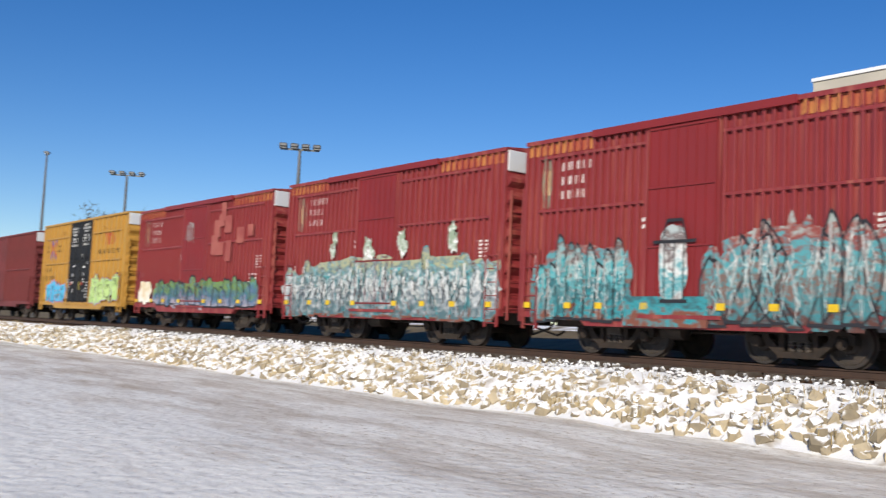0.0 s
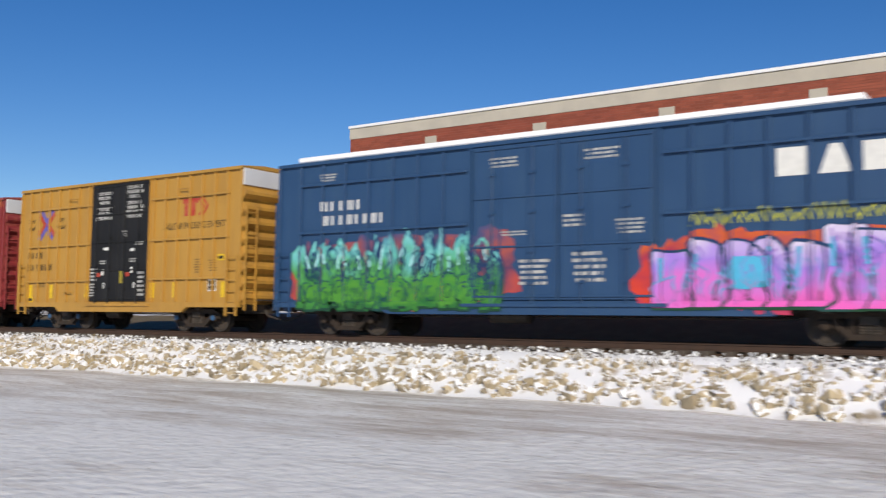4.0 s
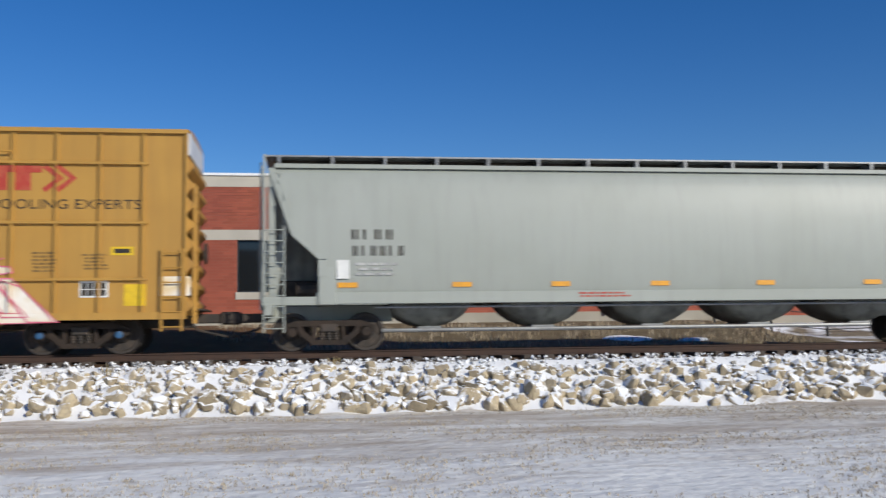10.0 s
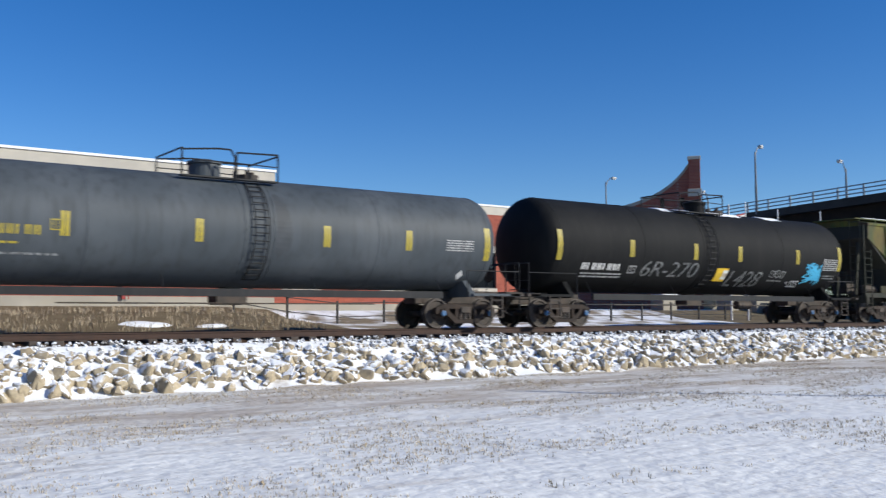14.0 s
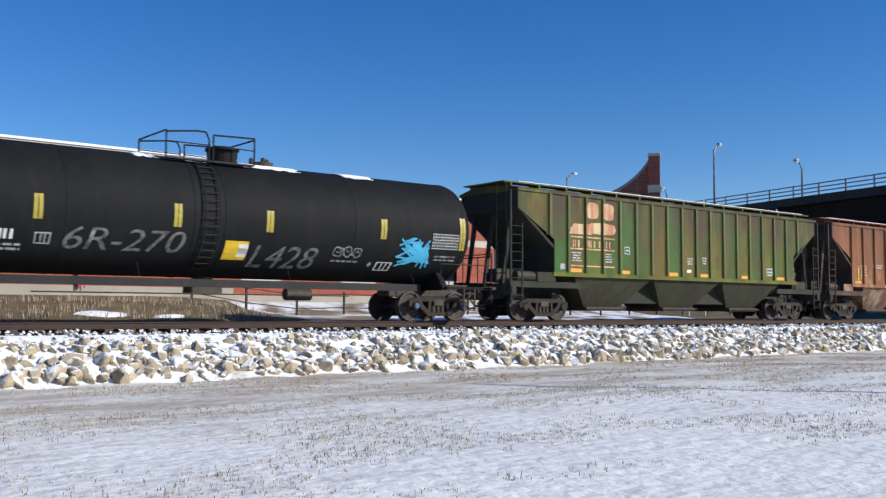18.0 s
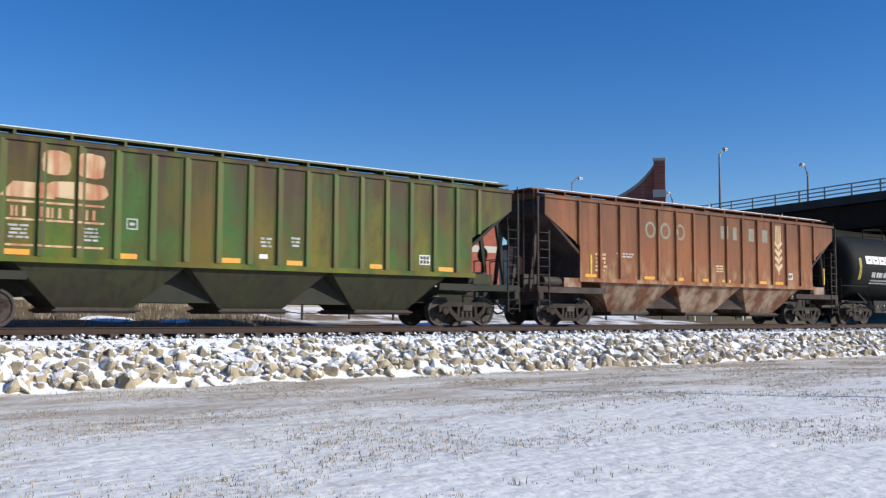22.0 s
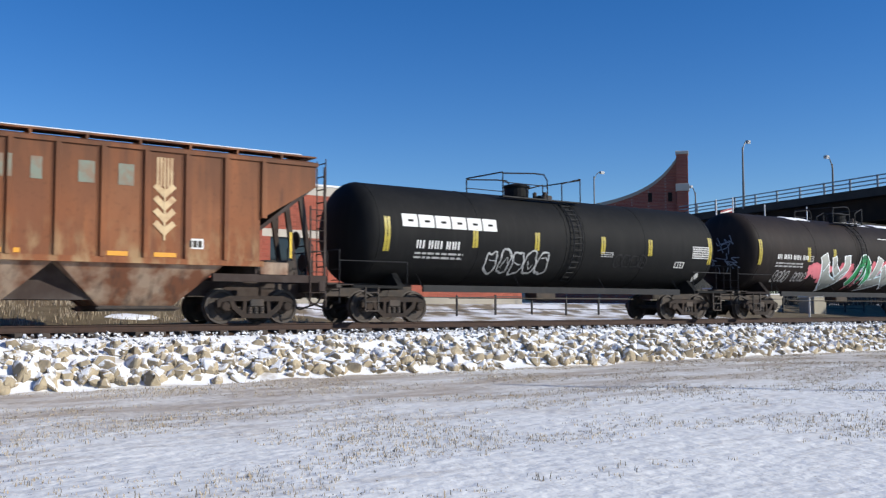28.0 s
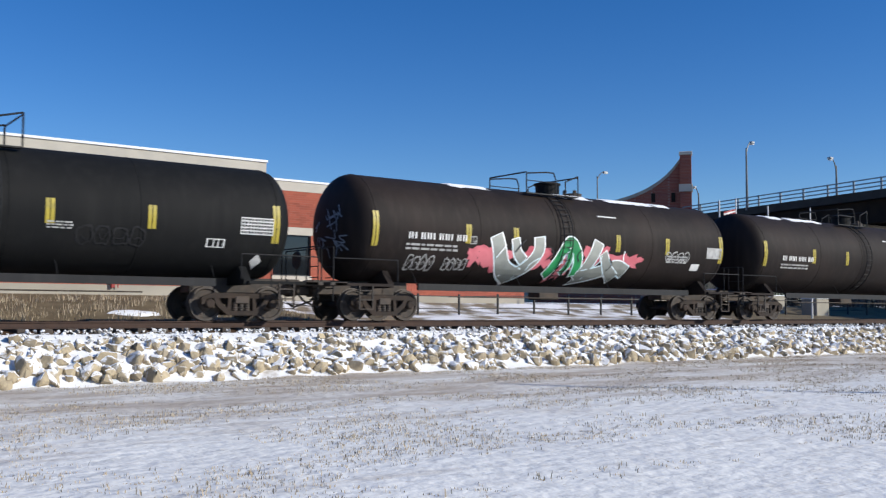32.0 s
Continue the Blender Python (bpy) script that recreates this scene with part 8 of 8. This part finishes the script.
def build_bridge():
    g = thing("road_bridge", "road bridge with dark girders and a blue-grey railing", "bridge")
    y0, y1, top = 6.0, 50.3, 9.05

    def along(name, off0, off1, z0, z1, mat, a=y0, c=y1, label=""):
        bm = BM()
        vs = [bm.verts.new((bridge_x(yy) + off, yy, z)) for z in (z0, z1) for yy in (a, c) for off in (off0, off1)]
        for q in ((0, 2, 3, 1), (4, 5, 7, 6), (0, 1, 5, 4), (2, 6, 7, 3), (0, 4, 6, 2), (1, 3, 7, 5)):
            bm.faces.new([vs[i] for i in q])
        bmesh.ops.recalc_face_normals(bm, faces=list(bm.faces))
        return part(name, bm, mat, g, label)

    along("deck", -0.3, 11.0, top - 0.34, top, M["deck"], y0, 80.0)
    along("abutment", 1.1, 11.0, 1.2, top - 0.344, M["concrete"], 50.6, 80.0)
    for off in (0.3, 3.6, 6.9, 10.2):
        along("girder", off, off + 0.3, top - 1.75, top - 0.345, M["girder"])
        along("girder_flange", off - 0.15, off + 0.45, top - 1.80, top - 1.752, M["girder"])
    along("kerb", -0.3, 0.1, top + 0.004, top + 0.20, M["deck"])
    for off in (-0.12, 10.7):
        for z in (0.40, 0.66, 0.92):
            along("rail", off, off + 0.07, top + z, top + z + 0.075, M["steel_blue"])
        yy = y0 + 0.2
        while yy < y1:
            part("rail_post", box(BM(), bridge_x(yy) + off + 0.075, bridge_x(yy) + off + 0.17, yy - 0.06, yy + 0.06, top + 0.004, top + 1.02), M["steel_blue"], g)
            yy += 2.1
    for yy in (14.5, 33.5, 46.5):
        for off in (1.0, 5.5, 9.8):
            x = bridge_x(yy) + off
            part("pier", box(BM(), x - 0.45, x + 0.45, yy - 0.45, yy + 0.45, 0.8, top - 2.3, 0.05), M["concrete"], g)
        x = bridge_x(yy)
        part("pier_cap", box(BM(), x + 0.2, x + 10.8, yy - 0.5, yy + 0.5, top - 2.3, top - 1.80), M["concrete"], g)
    for k in range(5):
        yy = 20 + k * 6.0
        part("cross_brace", box(BM(), bridge_x(yy) + 0.6, bridge_x(yy) + 10.2, yy - 0.06, yy + 0.06, top - 1.5, top - 0.8), M["girder"], g)
    # brick pylon and the wall that sweeps down from it
    p = thing("brick_pylon", "brick pylon with stone caps at the bridge end", "pylon")
    px, py = 62.0, 50.6
    def turned(bm):
        bmesh.ops.rotate(bm, verts=list(bm.verts), cent=(px, py, 0), matrix=Matrix.Rotation(radians(-51), 3, "Z"))
        return bm

    part("shaft", turned(box(BM(), px - 0.46, px + 0.46, py - 0.36, py + 0.36, 1.5, 14.35, 0.02)), M["brick"], p)
    part("cap", turned(box(BM(), px - 0.52, px + 0.52, py - 0.42, py + 0.42, 14.35, 14.62, 0.03)), M["coping"], p)
    part("stone_block", turned(box(BM(), px - 0.54, px + 0.54, py - 0.44, py + 0.44, 11.35, 11.95, 0.02)), M["coping"], p)
    w = thing("sweeping_wall", "brick wall with a top edge that sweeps up in a curve", "wall")
    n = 30
    for name, mat, lo, hi, o0, o1 in (("wall", M["brick"], None, 0.0, 0.0, 0.35), ("coping", M["concrete"], 0.004, 0.28, -0.06, 0.42)):
        bm = BM()
        cols = []
        for q in range(n + 1):
            k = 0.45 + q * 12.0 / n
            x, yy = px - 0.63 * k, py + 0.777 * k
            z = 9.5 + 2.0 * math.exp(-k / 1.6) + 3.1 * math.exp(-k / 5.0)
            z0 = 1.5 if lo is None else z + lo
            cols.append([bm.verts.new((x + 0.777 * o, yy + 0.63 * o, zz)) for o, zz in ((o0, z0), (o0, z + hi), (o1, z + hi), (o1, z0))])
        for a, c in zip(cols, cols[1:]):
            for i in range(4):
                j = (i + 1) % 4
                bm.faces.new((a[i], a[j], c[j], c[i]))
        bm.faces.new(cols[0])
        bm.faces.new(cols[-1][::-1])
        bmesh.ops.recalc_face_normals(bm, faces=list(bm.faces))
        part(name, bm, mat, w)
    for k in (1.0, 2.6):
        x, yy = px - 0.63 * k, py + 0.777 * k
        part("wall_niche", turned(box(BM(), px - 0.16, px + 0.16, py - 0.05, py + 0.004, 10.55, 11.3)), M["girder"], w).location = (x - px, yy - py, 0)


build_bridge()


# the road bridge and what stands on it, set back along the lines of sight from the lawn
AWAY = 1.35


def set_back(ob):
    ob.matrix_world = Matrix.Translation((0, 0, 1.6)) @ Matrix.Scale(AWAY, 4) @ Matrix.Translation((0, 0, -1.6)) @ ob.matrix_world


for ob in [o for o in scene.objects if o.parent is None and o.name.split(".")[0] in ("road_bridge", "brick_pylon", "sweeping_wall")]:
    set_back(ob)


def street_lamp(x, y, z0, z1, arm, label="tall grey street lamp with a curved arm"):
    s = thing("street_lamp", label, "street lamp")
    set_back(s)
    part("pole", lathe(BM(), [(z0, 0.13), (z0 + 0.5, 0.10), (z1 - 0.5, 0.06), (z1 - 0.45, 0.02)], "z", 10, (x, y, 0)), M["pole"], s)
    bm = pipe(BM(), [(x, y, z1 - 0.9), (x + arm * 0.3, y, z1 - 0.35), (x + arm * 0.65, y, z1 - 0.08), (x + arm, y, z1)], 0.04, 6)
    part("arm", bm, M["pole"], s)
    bm = box(BM(), *sorted((x + arm * 0.9, x + arm * 1.55)), y - 0.16, y + 0.16, z1 - 0.08, z1 + 0.10, 0.05)
    h = part("lamp_head", bm, M["lamp_shell"], s)
    part("lens", box(BM(), *sorted((x + arm * 1.0, x + arm * 1.5)), y - 0.12, y + 0.12, z1 - 0.14, z1 - 0.082), M["lamp_glass"], h)


def sedan(label):
    c = thing("car", label, "car")
    body = [(-2.3, 0.35), (2.25, 0.35), (2.3, 0.72), (1.3, 0.92), (0.55, 1.42), (-1.0, 1.44), (-1.75, 1.0), (-2.32, 0.92)]
    part("body", extrude(BM(), body, "y", -0.88, 0.88), M["car_paint"], c)
    for sy in (-0.884, 0.884):
        for poly in ([(0.95, 0.95), (0.5, 1.36), (-0.2, 1.37), (-0.2, 0.95)], [(-0.28, 0.95), (-0.28, 1.37), (-0.95, 1.37), (-1.5, 0.98)]):
            part("side_window", extrude(BM(), poly, "y", sy - 0.004, sy + 0.004), M["glass"], c)
    for x in (-1.45, 1.45):
        for sy in (-0.8, 0.8):
            w = part("wheel", lathe(BM(), [(sy - 0.1, 0.2), (sy - 0.1, 0.32), (sy + 0.1, 0.32), (sy + 0.1, 0.2)], "y", 18, (x, 0, 0.32)), M["tyre"], c)
            part("rim", lathe(BM(), [(sy - 0.105, 0.05), (sy - 0.105, 0.2), (sy + 0.105, 0.2), (sy + 0.105, 0.05)], "y", 14, (x, 0, 0.32)), M["galv"], w)
    for x in (2.27, -2.33):
        for sy in (-0.6, 0.6):
            part("headlight" if x > 0 else "tail_light", box(BM(), x - 0.05, x + 0.03, sy - 0.18, sy + 0.18, 0.62, 0.74), M["lamp_glass"] if x > 0 else M["signal_red"], c)
    return c


M["car_paint"] = material("grey_car_paint", (0.10, 0.10, 0.11), 0.3, 0.4)
M["tyre"] = material("tyre_rubber", (0.02, 0.02, 0.02), 0.9)
bridge_car = sedan("grey sedan driving over the bridge")

for px, py, ph, fl in ((46.5, 35.5, 8.2, False), (47.8, 35.3, 8.4, True), (49.8, 34.5, 8.0, False), (52.0, 33.1, 7.9, False)):
    fp = thing("flagpole" if fl else "white_post", "slim white flagpole with a striped flag" if fl else "slim white steel post", "flagpole" if fl else "post")
    part("pole", lathe(BM(), [(ground_height(px, py) - 0.1, 0.06), (ph - 0.05, 0.04), (ph, 0.01)], "z", 8, (px, py, 0)), M["white"], fp)
    if fl:
        for k in range(7):
            bm = BM()
            v = [bm.verts.new((px - 0.05 - 0.22 * i, py + 0.06 * math.sin(i * 1.3), 7.75 - 0.10 * k - 0.05 * i - dz)) for dz in (0, 0.10) for i in range(6)]
            for i in range(5):
                bm.faces.new((v[i], v[i + 1], v[i + 7], v[i + 6]))
            part("flag_stripe", bm, M["flag_red"] if k % 2 == 0 else M["white"], fp)

# a pole behind the camera that throws its shadow on the lawn
lp = thing("lamp_pole", "plain steel lamp pole standing in the lawn", "lamp pole")
part("pole", lathe(BM(), [(-0.1, 0.14), (0.4, 0.12), (10.6, 0.07), (10.65, 0.02)], "z", 12, (27.2, -0.6, 0)), M["pole"], lp)


street_lamp(59.4, 42.9, 9.05, 14.1, 0.55)
street_lamp(64.2, 38.7, 9.05, 12.75, -0.6)
street_lamp(67.6, 66.0, 1.6, 15.3, 0.9)
street_lamp(68.5, 54.5, 9.05, 12.6, -0.5)


def mast_light(x, y, h, heads, label, gap=0.52):
    s = thing("mast_light", label, "light mast")
    part("mast", lathe(BM(), [(0.4, 0.20), (2, 0.17), (h, 0.07)], "z", 10, (x, y, 0)), M["pole"], s)
    w = gap * (heads - 1) / 2 + 0.12
    turned = Matrix.Rotation(radians(-30), 4, "Z")

    def at(bm):
        bmesh.ops.transform(bm, matrix=Matrix.Translation((x, y, h)) @ turned, verts=list(bm.verts))
        return bm

    part("crossbar", at(box(BM(), -0.04, 0.04, -w, w, -0.04, 0.04)), M["pole"], s)
    for k in range(heads):
        u = (k - (heads - 1) / 2) * gap
        hd = part("floodlight", at(box(BM(), -0.3, 0.3, u - 0.19, u + 0.19, 0.06, 0.25, 0.05)), M["pole"], s)
        part("lens", at(box(BM(), -0.22, 0.22, u - 0.14, u + 0.14, 0.03, 0.058)), M["lamp_glass"], hd)


mast_light(-69.4, 29.0, 9.8, 4, "tall mast with a row of four floodlights")
mast_light(-92.5, 29.3, 10.9, 4, "distant mast with four floodlights", 0.62)
mast_light(-112.0, 29.6, 14.6, 1, "distant mast with a single floodlight")


def fence(x0, x1, y, label):
    f = thing("rail_fence", label, "fence")
    x = x0
    while x <= x1:
        z = ground_height(x, y)
        part("post", box(BM(), x - 0.04, x + 0.04, y - 0.04, y + 0.04, z - 0.1, z + 1.05), M["fence"], f)
        if x + 2.4 <= x1 + 0.01:
            zb = ground_height(x + 2.4, y)
            for h in (0.35, 0.95):
                part("rail", rod(BM(), (x, y - 0.06, z + h), (x + 2.4, y - 0.06, zb + h), 0.022, 5), M["fence"], f)
        x += 2.4


fence(16.0, 64.0, 36.5, "low black pipe fence along the snowy lot")
fence(-95.0, -58.0, 33.0, "low black pipe fence behind the track")


def block(name, label, cat, x, y, sx, sy, h, mat):
    z = ground_height(x, y)
    t = thing(name, label, cat)
    part("body", box(BM(), x - sx / 2, x + sx / 2, y - sy / 2, y + sy / 2, z - 0.15, z + h, 0.03), mat, t)
    part("lid", box(BM(), x - sx / 2 - 0.04, x + sx / 2 + 0.04, y - sy / 2 - 0.04, y + sy / 2 + 0.04, z + h, z + h + 0.06, 0.01), M["snow"], t)


for x, y in ((52.4, 40.1), (53.9, 39.2), (54.7, 37.7), (56.6, 35.8), (50.4, 44.0)):
    block("concrete_block", "square concrete footing block dusted with snow", "concrete block", x, y, 1.4, 1.1, 1.05, M["concrete"])
block("utility_box", "green steel utility box beside the track", "utility box", -66.0, 31.0, 1.0, 0.7, 1.2, M["green_dark"])


# ---- trees and the distance ----
def bare_tree(x, y, h, seed, label):
    r = random.Random(seed)
    t = thing("tree", label, "tree")
    z = ground_height(x, y)
    bm = lathe(BM(), [(z - 0.2, 0.34), (z + h * 0.2, 0.26), (z + h * 0.45, 0.16), (z + h * 0.6, 0.08)], "z", 9, (x, y, 0))
    part("trunk", bm, M["bark"], t)
    limbs, verts, faces = BM(), [], []
    for k in range(16):
        a, hh = r.uniform(0, 6.28), r.uniform(0.25, 0.6) * h
        p = Vector((x, y, z + hh))
        d = Vector((math.cos(a), math.sin(a), r.uniform(0.5, 1.3))).normalized()
        q = p + d * h * r.uniform(0.25, 0.42)
        rod(limbs, p, q, 0.05, 5)
        for _ in range(26):
            s = p + (q - p) * r.uniform(0.3, 1.0)
            e = s + Vector((r.uniform(-1, 1), r.uniform(-1, 1), r.uniform(-0.2, 1))) * h * 0.13
            for _ in range(4):
                f = e + Vector((r.uniform(-1, 1), r.uniform(-1, 1), r.uniform(-0.3, 1))) * h * 0.07
                b = len(verts)
                w = Vector((r.uniform(-1, 1), r.uniform(-1, 1), r.uniform(-1, 1))) * 0.035
                verts += [tuple(e - w), tuple(e + w), tuple(f)]
                faces.append((b, b + 1, b + 2))
            b = len(verts)
            w = Vector((r.uniform(-1, 1), r.uniform(-1, 1), 0)) * 0.03
            verts += [tuple(s - w), tuple(s + w), tuple(e)]
            faces.append((b, b + 1, b + 2))
    part("limb", limbs, M["bark"], t)
    raw("crown", verts, faces, M["twig"], t)


bare_tree(-106.5, 34.0, 9.6, 1, "bare winter tree with a dense brown crown")
bare_tree(-250.0, 46.0, 19.0, 2, "bare winter tree with a dense brown crown")
bare_tree(-262.0, 52.0, 17.0, 5, "bare winter tree with a spreading crown")
bare_tree(-130.0, 62.0, 15.0, 3, "bare winter tree with thin twigs")
bare_tree(88.0, 58.0, 9.0, 6, "small bare tree behind the bridge")


def far_woods():
    r = random.Random(9)
    verts, faces = [], []
    for ring, (dist, h) in enumerate(((420, 9), (600, 14))):
        n = 900
        for k in range(n):
            a = 2 * math.pi * k / n
            x, y = math.sin(a) * dist, math.cos(a) * dist
            w = dist * 2 * math.pi / n * 0.8
            hh = h * (0.55 + 0.5 * abs(noise.noise(Vector((a * 9, ring, 0)))) + r.uniform(0, 0.25))
            ux, uy = math.cos(a) * w, -math.sin(a) * w
            b = len(verts)
            verts += [(x - ux, y - uy, -2), (x + ux, y + uy, -2), (x + ux * 0.7, y + uy * 0.7, hh * 0.8), (x, y, hh), (x - ux * 0.7, y - uy * 0.7, hh * 0.75)]
            faces.append((b, b + 1, b + 2, b + 3, b + 4))
    tagged(raw("far_woods", verts, faces, M["far_wood"], kind="stuff", label="distant bare woods on the horizon"), category="woods")


far_woods()


def brush(name, label, x0, x1, y0, y1, h, n, seed):
    r = random.Random(seed)
    spots = []
    for _ in range(n):
        x, y = r.uniform(x0, x1), r.uniform(y0, y1)
        spots.append((x, y, ground_height(x, y), h * r.uniform(0.5, 1.1), 14, 0.35))
    blades(name, label, spots, M["twig"], 0.02)


brush("brush", "bare reddish brush beneath the bridge", 70, 86, 40, 56, 5.5, 90, 4)
blades("slope_grass", "dead grass on the slope below the hall", [(x, y, ground_height(x, y), h, 8, 0.15) for x, y, h in
       ((rng.uniform(-3, 18), rng.uniform(31, 38.5), rng.uniform(0.12, 0.35)) for _ in range(600))], M["stubble"], 0.012)


# ---- bricks, course by course, on the walls that face the track ----
BL, BH, BJ = 0.40, 0.118, 0.011


def brick_mesh(length):
    bm = BM()
    box(bm, BJ / 2, length - BJ / 2, -0.012, 0.004, BJ / 2, BH - BJ / 2)
    return mesh_of("brick", bm, M["brick_face"])


def lay_bricks(building, y, panels, near):
    """Running bond on each panel (x0, x1, z0, z1); those inside near are parts, the rest is joined."""
    whole = brick_mesh(BL)
    verts, faces, singles = [], [], 0
    wall_parts = [c for c in building.children if c.name.split(".")[0] == "wall"]
    for x0, x1, z0, z1 in panels:
        rows = int((z1 - z0) / BH)
        h = (z1 - z0) / rows
        for k in range(rows):
            z = z0 + k * h
            x = x0 - (BL / 2 if k % 2 else 0)
            while x < x1 - 0.02:
                a, b = max(x, x0), min(x + BL, x1)
                if b - a > 0.05:
                    if singles < 300 and near[0] < a and b < near[1] and near[2] < z < near[3] and b - a > BL - 0.001:
                        shared("brick", whole, wall_parts[0], (a, y, z))
                        singles += 1
                    else:
                        i = len(verts)
                        a, b, c, d = a + BJ / 2, b - BJ / 2, z + BJ / 2, z + h - BJ / 2
                        verts += [(a, y - 0.012, c), (b, y - 0.012, c), (b, y - 0.012, d), (a, y - 0.012, d), (a, y + 0.004, c), (b, y + 0.004, c), (b, y + 0.004, d), (a, y + 0.004, d)]
                        faces += [(i, i + 1, i + 2, i + 3), (i, i + 4, i + 5, i + 1), (i + 1, i + 5, i + 6, i + 2), (i + 2, i + 6, i + 7, i + 3), (i + 3, i + 7, i + 4, i)]
                x += BL
    raw("brick", verts, faces, M["brick_face"], building, kind="stuff")


HALL_WINDOWS = ((-20.15, -17.95), (-14.4, -12.2), (-8.65, -6.45), (-2.9, -0.7), (2.85, 5.05), (8.6, 10.8), (14.4, 16.55))
edges = [-22.3] + [v for w in HALL_WINDOWS for v in w] + [19.5]
lay_bricks(hall, 40.0, [(-22.3, 19.5, 2.45, 3.25)] + [(a, b, 3.25, 5.70) for a, b in zip(edges[::2], edges[1::2])] + [(-22.3, 19.5, 6.12, 7.90)], (9.0, 19.4, 5.9, 7.8))
lay_bricks(wing, 40.0, [(-49.8, -22.3, 6.0, 11.20)], (-34.0, -22.4, 9.6, 11.2))
lay_bricks(annex, 45.0, [(19.5, 39.6, 2.45, 3.10), (19.5, 22.4, 3.1, 5.55), (24.6, 28.4, 3.1, 5.55), (30.6, 34.4, 3.1, 5.55), (36.6, 39.6, 3.1, 5.55), (19.5, 39.6, 5.95, 7.85)], (20.0, 32.0, 5.9, 7.8))


# ---- leftover snow on the brown bank ----
def bank_snow(cx, cy, rx, ry, seed):
    bm = BM()
    rings = []
    for k, f in enumerate((1.0, 0.82, 0.5)):
        ring = []
        for i in range(26):
            a = 2 * math.pi * i / 26
            q = f * (1 + 0.45 * noise.noise(Vector((math.cos(a) * 1.8 + seed, math.sin(a) * 1.8, seed))))
            x, y = cx + rx * q * math.cos(a), cy + ry * q * math.sin(a)
            ring.append(bm.verts.new((x, y, ground_height(x, y) + (0.0, 0.075, 0.10)[k])))
        rings.append(ring)
    for ra, rb in zip(rings, rings[1:]):
        for i in range(26):
            bm.faces.new((ra[i], ra[(i + 1) % 26], rb[(i + 1) % 26], rb[i]))
    bm.faces.new(rings[-1])
    tagged(part("snow_patch", bm, M["snow"], None, smooth=True), label="leftover patch of old snow on the brown bank", category="snow", kind="stuff")


bank_snow(11.2, 33.1, 0.95, 0.42, 2.0)
bank_snow(13.4, 32.4, 0.5, 0.2, 4.5)


# ---- painted figures and emblems: each character is a part of its own ----
def split_pieces(ob, most=10):
    me = ob.data
    lead = list(range(len(me.vertices)))

    def root(i):
        while lead[i] != i:
            lead[i] = lead[lead[i]]
            i = lead[i]
        return i

    for e in me.edges:
        lead[root(e.vertices[0])] = root(e.vertices[1])
    isles = {}
    for q in me.polygons:
        isles.setdefault(root(q.vertices[0]), []).append(tuple(q.vertices))
    if not 1 < len(isles) <= most:
        return
    base = ob.name.split(".")[0]
    for k, polys in enumerate(isles.values()):
        used = sorted({i for q in polys for i in q})
        at = {v: i for i, v in enumerate(used)}
        piece = bpy.data.meshes.new(base)
        piece.from_pydata([tuple(me.vertices[i].co) for i in used], [], [tuple(at[i] for i in q) for q in polys])
        piece.materials.append(me.materials[0])
        if k == 0:
            ob.data = piece
            continue
        twin = ob.copy()
        twin.data = piece
        bpy.context.scene.collection.objects.link(twin)


SPLIT = {"car_number": 20, "lettering": 10, "emblem": 10, "emblem_rule": 10, "door_plate": 10, "data_cell": 10, "graffiti": 60, "graffiti_outline": 60,
         "graffiti_fill": 60, "graffiti_ring": 60, "graffiti_highlight": 60, "graffiti_line": 60, "reflector": 20, "emblem_chevron": 10, "warning_plate": 10,
         "rust_band": 20, "paint_patch": 20, "roof": 30, "underframe": 20, "edge_flange": 20, "valve_cluster": 10, "side_sill": 4, "top_chord": 4, "unloading_pipe": 4}
for car, _ in CARS:
    for ob in list(car.children_recursive):
        if ob.type == "MESH" and ob.name.split(".")[0] in SPLIT:
            split_pieces(ob, SPLIT[ob.name.split(".")[0]])
        if ob.name.split(".")[0] == "stencil" or (ob.name.startswith("graffiti_line") and len(ob.data.polygons) > 300):
            tagged(ob, kind="stuff")


# ---- motion of the train ----
RUN = [(0.0, -3.63), (1.75, -10.27), (3.5, -16.90), (5.0, -23.43), (6.0, -27.78), (7.0, -32.13), (9.0, -41.32), (11.0, -50.53), (13.0, -59.79),
       (16.0, -73.67), (19.0, -87.48), (22.0, -101.20), (25.0, -114.86), (28.0, -128.50), (30.0, -137.60), (32.0, -146.69)]


def travel(t):
    for (a, p), (b, q) in zip(RUN, RUN[1:]):
        if t <= b:
            return p + (q - p) * (t - a) / (b - a)
    return RUN[-1][1]


def motions():
    turns = [i * 4 / 30 for i in range(241)]
    for car, x0 in CARS:
        walk(car, [(t, pose(x0 + s, TRACK_Y, RAIL_Z)) for t, s in RUN])
        for ob in car.children_recursive:
            if ob.name.startswith("wheelset"):
                x, z = ob.location.x, ob.location.z
                walk(ob, [(t, pose(x, 0, z, 0, math.degrees(travel(t) / WHEEL_R) % 360, 0)) for t in turns])
    def on_bridge(y):
        return pose(AWAY * (bridge_x(y) + 2.4), AWAY * y, 1.6 + AWAY * 7.455, 0, 0, -102.4)
    walk(bridge_car, [(t, on_bridge(y)) for t, y in ((0.0, 66.0), (21.6, 66.0), (22.4, 60.0), (23.2, 50.7), (24.0, 41.4), (24.5, 35.6), (25.0, 29.8), (26.5, 12.0), (27.2, 8.5), (32.0, 8.5))])


motions()
